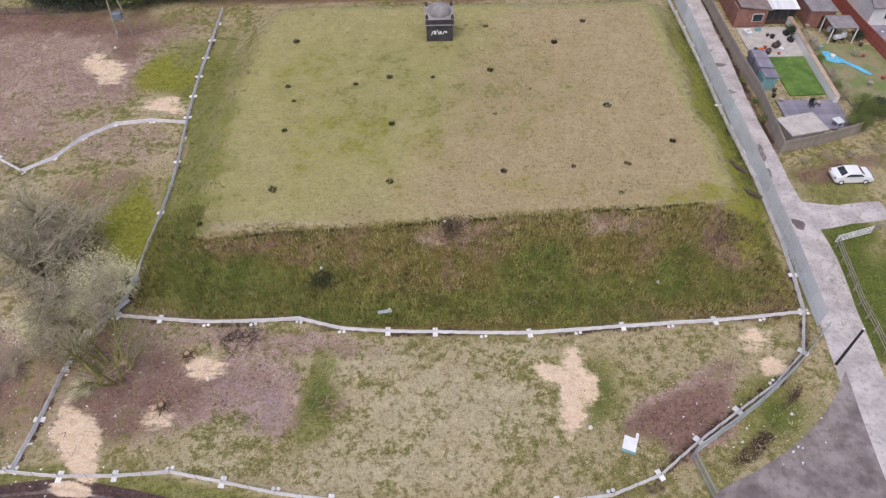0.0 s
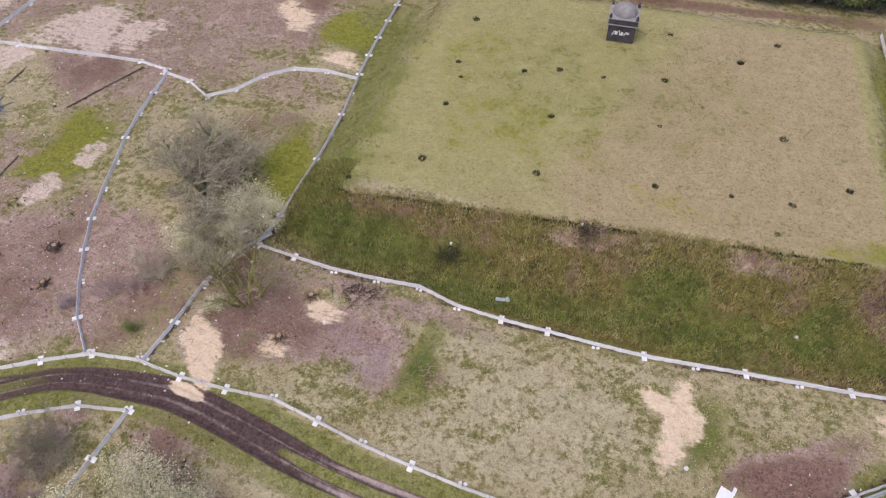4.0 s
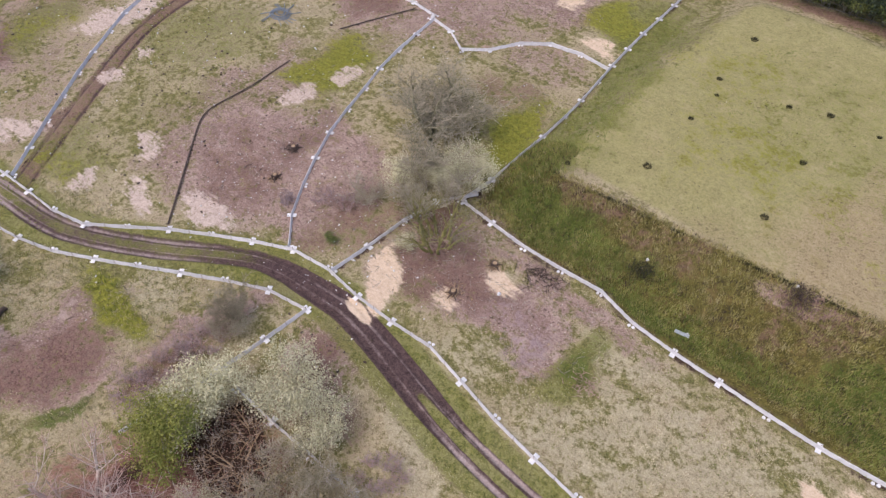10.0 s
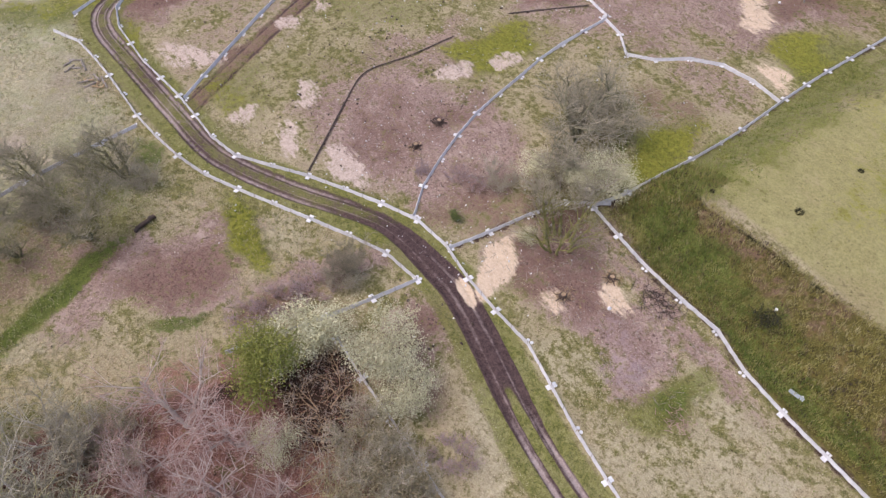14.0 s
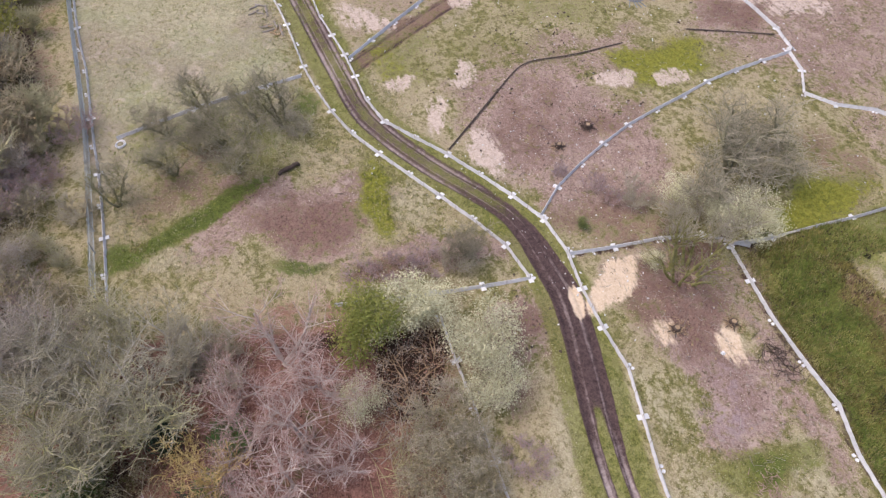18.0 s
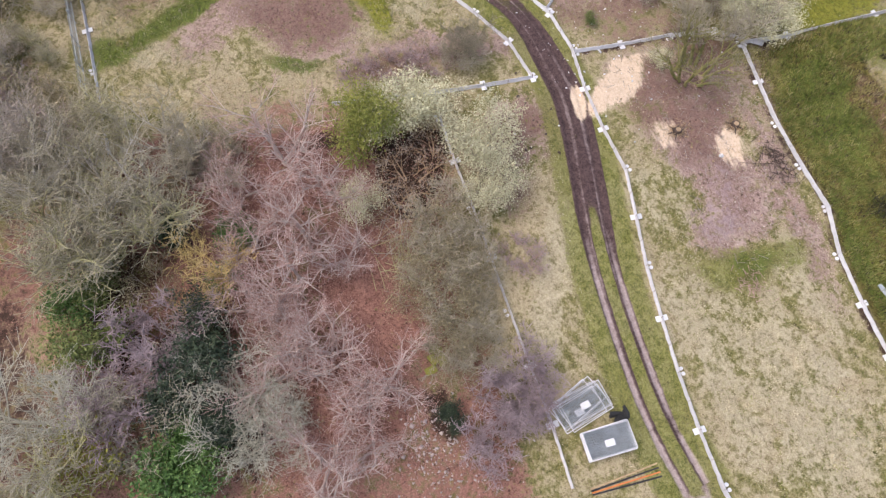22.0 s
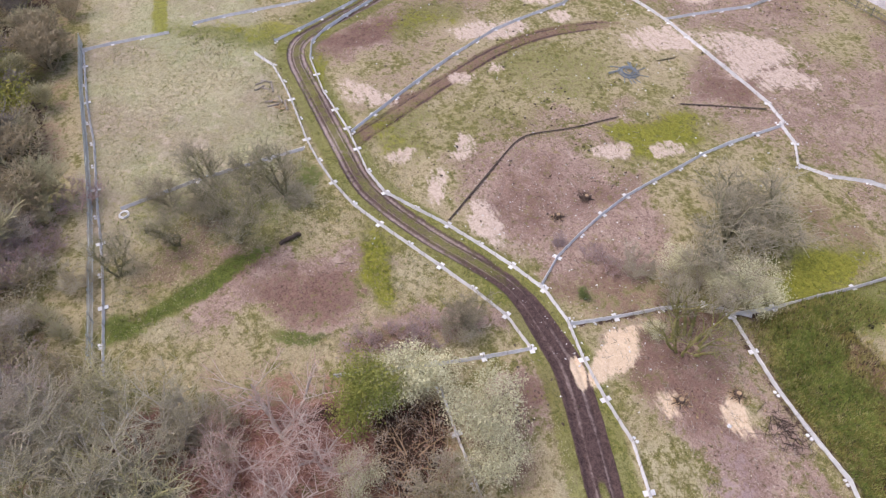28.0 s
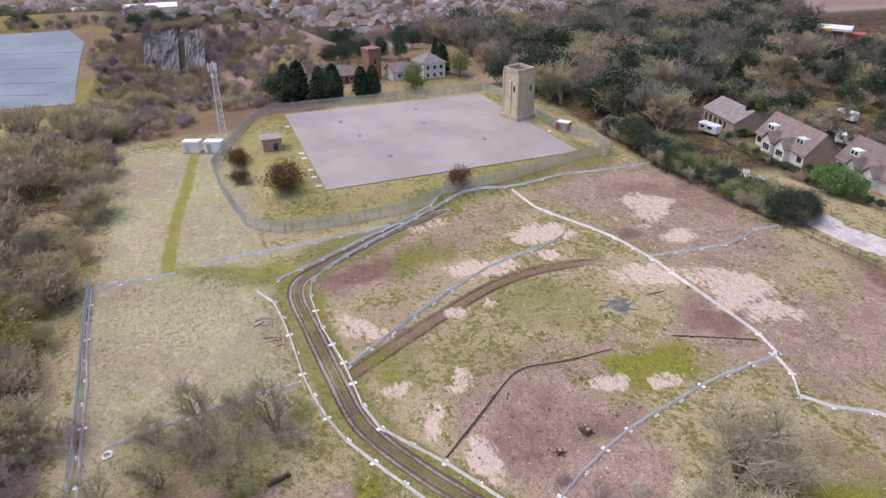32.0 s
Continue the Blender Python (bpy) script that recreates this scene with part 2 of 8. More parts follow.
# Brown ground; rows by the thicket and willow paint tree shade into the soil.
HEATH_AND_SHADE = [(-54.5, -9.5, 6.0, 4.5, 90, 0.5), (-25.5, 29.2, 5.6, 3.6, 60, 0.75), (-36.2, 27.0, 5.0, 3.6, 90, 0.6), (-32.0, 33.5, 4.5, 3.0, 30, 0.7), (-24.0, 13.0, 4.0, 2.2, 160, 0.5), (0, 95.5, 36, 1.3, 3, 0.85), (-25.6, 4.6, 4.6, 3.2, 70, 1), (-21.5, 2.6, 3.0, 2.4, 60, 0.9), (42.0, 57.2, 3.6, 1.6, 0, 0.8), (48.5, 58.0, 3.0, 1.5, 0, 0.6), (27.9, 46.2, 3.2, 2.4, 35, 0.9), (0.6, 46, 1.9, 0.8, 1, 0.9), (16.3, 47.8, 1.6, 0.7, 2, 0.8), (17.6, 38, 5, 0.8, 0, 0.8), (-10.9, 41.9, 1.3, 0.9, 1, 0.9), (20.5, 27.5, 4.7, 1.7, 24, 1), (-55.1, 88.5, 17.5, 3.2, 179, 0.9), (-44.8, -0.5, 6.5, 3.3, 83, 0.8), (-50.1, -5.3, 3.4, 1.8, 103, 0.7), (-91.2, 16.1, 7.5, 3.3, 116, 0.9), (-90.1, 61.4, 3, 2.4, 98, 0.8), (-64, 66.9, 3, 1.8, 86, 0.8), (-63, 58.8, 5.5, 3.3, 84, 0.7), (-21.8, 30, 5.3, 2.6, 175, 0.6), (-37.1, 6.5, 4.7, 1.9, 73, 0.8), (-27.4, 15.7, 3.3, 2, 157, 0.6), (30.4, 37.5, 2.3, 0.8, 15, 0.7), (-73.5, 16.9, 2.2, 1.3, 70, 0.8), (-51.2, 26.8, 7.3, 5.6, 81, 0.45), (-35.9, 55, 5.9, 3.3, 167, 0.5), (-101.3, 76.6, 12, 7.9, 61, 0.5), (-42.3, 85.5, 7.5, 1.7, 94, 0.7)]
PALE_GRASS = [(0.7, 28.3, 8.5, 3.5, 0, 0.7), (-8.1, 32.7, 5.4, 2, 179, 0.6), (-3.8, 22.9, 8.8, 1.6, 0, 0.7), (-11.7, 12.9, 5.7, 1.5, 152, 0.8), (-17.8, 15.9, 4.4, 1.6, 159, 0.7), (-44.7, -11.8, 5.9, 1.7, 72, 0.6), (-85.1, -9.2, 10.4, 6.7, 56, 0.7), (-114.4, -17, 12.5, 4.4, 7, 0.6), (-45.2, 10.9, 4.3, 2.3, 165, 0.6), (-19, 24.9, 5.6, 3, 77, 0.5), (34.5, 67.6, 11.3, 1.2, 88, 0.4), (-4.9, 26.2, 6.7, 5.7, 122, 0.5), (5.7, 32.7, 4.4, 1.5, 0, 0.5)]
APRON = [(21.2, 21.2), (24.9, 22.9), (28.8, 25.2), (32.2, 28.2), (33.9, 30.4), (35.8, 33.2), (36.3, 31.5), (37.0, 26.2), (36.5, 20.2), (34.4, 15.7), (18.3, 15.7), (19.3, 19.6)]
LANE = [(36.0, 98.0), (36.0, 83.7), (35.9, 66.5), (36.0, 53.4), (37.0, 45.8), (36.2, 35.0), (35.7, 28.2), (35.3, 21.5)]
# Ovals darkened for shade under bushes and stems; the first two are mud.
SHADE_AND_MUD = [(24.6, 24.6, 3.0, 0.8, 35, 0.7), (29.6, 29.4, 2.0, 0.6, 45, 0.6), (-28.6, 31.6, 1.3, 0.9, 0, 0.5), (-27.0, 6.4, 3.2, 2.6, 30, 1.0), (-24.0, 4.6, 2.6, 2.0, 40, 0.8), (-10.5, -13.8, 5.0, 2.2, 20, 0.9), (-17.5, -14.5, 3.0, 1.8, 60, 0.8), (-31.5, -1.8, 3.0, 1.2, 70, 0.6), (-6.6, 2.4, 2.2, 0.8, 0, 0.8), (-20.5, -19.5, 5.0, 2.5, 10, 0.7)]

# ---- light ----
world = bpy.data.worlds.new("world")
scene.world = world
world.use_nodes = True
_sky = world.node_tree.nodes.new("ShaderNodeTexSky")
_sky.sky_type, _sky.sun_disc = "NISHITA", False
_sky.sun_elevation, _sky.sun_rotation = radians(66), radians(200)
_sky.air_density, _sky.dust_density, _sky.ozone_density = 1.0, 4.0, 0.6
_bg = world.node_tree.nodes["Background"]
_bg.inputs["Strength"].default_value = 0.15
world.node_tree.links.new(_sky.outputs[0], _bg.inputs[0])
sun = new("sun", bpy.data.lights.new("sun", "SUN"))
sun.data.energy, sun.data.angle, sun.data.color = 0.9, radians(60), (1.0, 0.95, 0.89)
sun.matrix_world = look((-11, -33, 80), (0, 0, 0))


# ---- materials ----
class Nodes:
    """A short hand for a node material."""

    def __init__(self, name):
        self.m = bpy.data.materials.new(name)
        self.m.use_nodes = True
        self.t = self.m.node_tree
        self.b = self.t.nodes["Principled BSDF"]

    def n(self, kind, **sockets):
        node = self.t.nodes.new(kind)
        for k, v in sockets.items():
            self.put(node.inputs[k.replace("_", " ")], v)
        return node

    def put(self, socket, v):
        if isinstance(v, bpy.types.NodeSocket):
            self.t.links.new(v, socket)
        elif isinstance(v, tuple) and len(v) == 3 and socket.type == "RGBA":
            socket.default_value = (*v, 1)
        else:
            socket.default_value = v

    def math(self, op, a, b=0.0, clamp=False):
        node = self.t.nodes.new("ShaderNodeMath")
        node.operation, node.use_clamp = op, clamp
        self.put(node.inputs[0], a), self.put(node.inputs[1], b)
        return node.outputs[0]

    def mix(self, f, a, b):
        node = self.t.nodes.new("ShaderNodeMix")
        node.data_type = "RGBA"
        self.put(node.inputs[0], f), self.put(node.inputs[6], a), self.put(node.inputs[7], b)
        return node.outputs[2]

    def noise(self, where, scale, detail=4.0, rough=0.6):
        return self.n("ShaderNodeTexNoise", Vector=where, Scale=scale, Detail=detail, Roughness=rough).outputs[0]

    def span(self, v, lo, hi):
        node = self.t.nodes.new("ShaderNodeMapRange")
        node.interpolation_type = "SMOOTHSTEP"
        self.put(node.inputs[0], v), self.put(node.inputs[1], lo), self.put(node.inputs[2], hi)
        return node.outputs[0]

    def bump(self, height, strength, distance):
        node = self.n("ShaderNodeBump", Height=height, Strength=strength, Distance=distance)
        self.put(self.b.inputs["Normal"], node.outputs[0])


def mottled(name, a, b, scale=3.0, rough=0.8, metal=0.0, dirt=None, bump=0.3, vary=0.12, fine=18.0):
    """A worn surface: two tones in large stains, fine grain, and a spread between alike pieces."""
    k = Nodes(name)
    where = k.n("ShaderNodeTexCoord").outputs["Object"]
    rnd = k.n("ShaderNodeObjectInfo").outputs["Random"]
    big, small = k.noise(where, scale), k.noise(where, scale * fine, 3.0)
    c = k.mix(k.span(big, 0.35, 0.65), a, b)
    c = k.mix(k.math("MULTIPLY", k.span(small, 0.45, 0.75), 0.5), c, dirt or tuple(0.55 * v for v in a))
    hsv = k.n("ShaderNodeHueSaturation", Color=c)
    k.put(hsv.inputs["Value"], k.math("ADD", k.math("MULTIPLY", rnd, 2 * vary), 1 - vary))
    k.put(k.b.inputs["Base Color"], hsv.outputs[0])
    k.put(k.b.inputs["Roughness"], rough), k.put(k.b.inputs["Metallic"], metal)
    if bump:
        k.bump(small, bump, 0.02)
    return k.m


def ground_material():
    k = Nodes("ground")
    p = k.n("ShaderNodeNewGeometry").outputs["Position"]
    layer = {}
    for name, keys in COVER_LAYERS.items():
        at = k.n("ShaderNodeAttribute")
        at.attribute_name = name
        sep = k.n("ShaderNodeSeparateColor", Color=at.outputs[0])
        for key, out in zip(keys, (*sep.outputs[:3], at.outputs["Alpha"])):
            layer[key] = out
    huge = k.span(k.noise(p, 0.06, 3.0), 0.36, 0.64)
    wide = k.span(k.noise(p, 0.30, 6.0, 0.68), 0.36, 0.64)
    clod = k.span(k.noise(p, 1.3, 6.0, 0.72), 0.36, 0.64)
    tuft = k.span(k.noise(p, 3.6, 3.0, 0.7), 0.36, 0.64)
    grain = k.span(k.noise(p, 10.0, 2.0, 0.8), 0.36, 0.64)
    speck = k.span(k.noise(p, 3.1, 3.0, 0.6), 0.60, 0.68)
    patch = k.span(k.noise(p, 0.62, 5.0, 0.66), 0.54, 0.70)
    bare = k.span(k.noise(k.n("ShaderNodeVectorMath", Vector=p).outputs[0], 0.44, 5.0, 0.7), 0.52, 0.68)
    chip = k.span(k.noise(p, 5.3, 1.0, 0.5), 0.68, 0.73)
    drawn = k.n("ShaderNodeMapping", Vector=p)
    drawn.inputs["Rotation"].default_value, drawn.inputs["Scale"].default_value = (0, 0, 0.6), (0.35, 1.7, 1.0)
    streak = k.span(k.noise(drawn.outputs[0], 0.9, 4.0, 0.65), 0.38, 0.62)
    rough = k.math("ADD", k.math("ADD", k.math("MULTIPLY", clod, 0.45), k.math("MULTIPLY", wide, 0.35)), k.math("MULTIPLY", tuft, 0.2))
    mixed = k.math("ADD", k.math("MULTIPLY", clod, 0.5), k.math("MULTIPLY", tuft, 0.5))

    def mask(m, lo=0.25, hi=0.75, wild=0.9):
        return k.span(k.math("ADD", m, k.math("MULTIPLY", k.math("SUBTRACT", rough, 0.5), wild)), lo, hi)

    def three(f, dark, mid, light):
        return k.mix(k.math("MULTIPLY", grain, 0.36), k.mix(f, dark, mid), light)

    def over(c, m, new_tone, most=1.0):
        return k.mix(k.math("MULTIPLY", m, most), c, new_tone)

    straw = three(mixed, (0.28, 0.22, 0.125), (0.55, 0.47, 0.305), (0.77, 0.68, 0.49))
    grass = three(mixed, (0.115, 0.115, 0.035), (0.31, 0.285, 0.11), (0.50, 0.445, 0.215))
    lay = k.math("ADD", k.math("ADD", k.math("MULTIPLY", wide, 0.40), k.math("MULTIPLY", huge, 0.25)), k.math("MULTIPLY", clod, 0.35))
    c = k.mix(k.span(lay, 0.2, 0.7), grass, straw)
    c = over(c, speck, (0.10, 0.07, 0.035), 0.5)
    meadow = k.mix(huge, three(mixed, (0.28, 0.28, 0.14), (0.49, 0.475, 0.29), (0.68, 0.645, 0.48)), three(mixed, (0.26, 0.21, 0.135), (0.47, 0.405, 0.295), (0.66, 0.585, 0.47)))
    meadow = over(meadow, patch, (0.36, 0.35, 0.15), 0.7)
    meadow = over(meadow, bare, (0.62, 0.51, 0.42), 0.65)
    c = over(c, mask(layer["meadow"]), meadow)
    plot = three(mixed, (0.28, 0.255, 0.105), (0.46, 0.42, 0.195), (0.60, 0.545, 0.305))
    plot = over(plot, bare, (0.52, 0.44, 0.26), 0.5)
    c = over(c, mask(layer["plot"], 0.2, 0.8, 0.5), plot)
    tan = three(mixed, (0.30, 0.235, 0.125), (0.50, 0.41, 0.245), (0.66, 0.56, 0.37))
    tan = over(tan, patch, (0.33, 0.275, 0.10), 0.4)
    tan = over(tan, speck, (0.12, 0.075, 0.035), 0.45)
    c = over(c, mask(layer["tan"], 0.2, 0.8, 0.5), tan)
    bank = three(mixed, (0.06, 0.056, 0.014), (0.225, 0.195, 0.052), (0.38, 0.32, 0.115))
    bank = over(bank, bare, (0.30, 0.20, 0.105), 0.7)
    bank = over(bank, speck, (0.055, 0.04, 0.018), 0.6)
    c = over(c, mask(layer["bank"], 0.25, 0.75, 0.4), bank)
    bleached = three(mixed, (0.31, 0.265, 0.165), (0.57, 0.50, 0.34), (0.84, 0.77, 0.59))
    c = over(c, mask(layer["pale"]), bleached, 0.75)
    soil = three(mixed, (0.20, 0.125, 0.10), (0.485, 0.355, 0.295), (0.74, 0.60, 0.52))
    brown = k.span(k.noise(p, 0.17, 6.0, 0.7), 0.46, 0.62)
    soil = over(soil, brown, three(mixed, (0.15, 0.085, 0.068), (0.31, 0.205, 0.17), (0.50, 0.37, 0.32)), 0.55)
    soil = over(soil, bare, (0.63, 0.50, 0.42), 0.55)
    soil = over(soil, patch, (0.33, 0.29, 0.12), 0.6)
    soil = over(soil, k.math("MULTIPLY", k.math("SUBTRACT", 1.0, wide), speck), (0.085, 0.05, 0.042), 0.8)
    soil = over(soil, chip, (0.74, 0.66, 0.56), 0.75)
    c = k.mix(mask(layer["soil"]), c, soil)
    heath_shade = three(mixed, (0.115, 0.058, 0.043), (0.30, 0.185, 0.145), (0.46, 0.325, 0.275))
    heath_shade = over(heath_shade, speck, (0.07, 0.04, 0.03), 0.7)
    c = over(c, mask(layer["heath_shade"], 0.2, 0.8, 1.1), heath_shade, 0.85)
    litter = three(mixed, (0.14, 0.063, 0.045), (0.39, 0.21, 0.16), (0.63, 0.395, 0.32))
    litter = over(litter, speck, (0.06, 0.034, 0.026), 0.75)
    c = k.mix(mask(layer["litter"]), c, litter)
    green = three(mixed, (0.085, 0.105, 0.018), (0.25, 0.265, 0.055), (0.44, 0.43, 0.14))
    c = over(c, mask(layer["green"], 0.2, 0.85, 1.1), green, 0.7)
    deep = three(mixed, (0.05, 0.075, 0.014), (0.165, 0.21, 0.042), (0.31, 0.34, 0.10))
    c = over(c, mask(layer["deep"], 0.2, 0.85, 1.2), deep, 0.9)
    moss = three(mixed, (0.13, 0.145, 0.012), (0.345, 0.34, 0.035), (0.51, 0.485, 0.10))
    c = over(c, mask(layer["moss"], 0.2, 0.9, 1.0), moss, 0.8)
    gap = k.span(k.noise(p, 2.2, 6.0, 0.78), 0.56, 0.70)
    c = over(c, k.math("MULTIPLY", gap, k.math("ADD", 0.35, k.math("MULTIPLY", wide, 0.65))), (0.07, 0.052, 0.026), 0.72)
    purple = three(mixed, (0.23, 0.16, 0.16), (0.44, 0.335, 0.33), (0.62, 0.50, 0.48))
    c = k.mix(mask(layer["purple"], 0.25, 0.8), c, purple)
    # Near-black ground tone: dark soil, and shade painted under bushes.
    shade_soil = three(mixed, (0.028, 0.018, 0.013), (0.10, 0.064, 0.046), (0.20, 0.135, 0.10))
    c = k.mix(mask(layer["shade_soil"], 0.25, 0.75, 0.9), c, shade_soil)
    mud = three(mixed, (0.058, 0.036, 0.034), (0.155, 0.105, 0.10), (0.27, 0.195, 0.18))
    c = k.mix(mask(layer["mud"], 0.3, 0.6, 0.3), c, mud)
    rut = three(mixed, (0.34, 0.26, 0.235), (0.52, 0.43, 0.40), (0.68, 0.59, 0.55))
    c = over(c, mask(layer["rut"], 0.2, 1.0, 0.3), rut, 0.9)
    spread = k.math("MULTIPLY", k.math("SUBTRACT", streak, 0.5), 0.7)
    sub = three(mixed, (0.46, 0.345, 0.28), (0.72, 0.60, 0.51), (0.86, 0.76, 0.67))
    c = over(c, k.math("MULTIPLY", k.span(layer["sub"], 0.03, 0.35), mask(k.math("ADD", layer["sub"], spread), 0.05, 0.85, 0.9)), sub, 0.95)
    sand = three(mixed, (0.62, 0.46, 0.31), (0.80, 0.65, 0.48), (0.92, 0.82, 0.68))
    c = over(c, k.math("MULTIPLY", k.span(layer["sand"], 0.03, 0.3), mask(k.math("ADD", layer["sand"], k.math("MULTIPLY", spread, 0.6)), 0.10, 0.75, 0.5)), sand)
    dark = k.mix(grain, (0.045, 0.032, 0.026), (0.11, 0.075, 0.055))
    c = k.mix(mask(layer["dark"], 0.35, 0.6, 0.6), c, dark)
    deeper = k.n("ShaderNodeGamma", Color=c, Gamma=1.2)
    tone = k.n("ShaderNodeHueSaturation", Saturation=0.95, Value=0.97, Color=deeper.outputs[0])
    k.put(k.b.inputs["Base Color"], tone.outputs[0])
    k.put(k.b.inputs["Roughness"], 0.95), k.put(k.b.inputs["Specular IOR Level"], 0.15)
    k.bump(k.math("ADD", k.math("MULTIPLY", tuft, 0.5), clod), 0.45, 0.10)
    return k.m


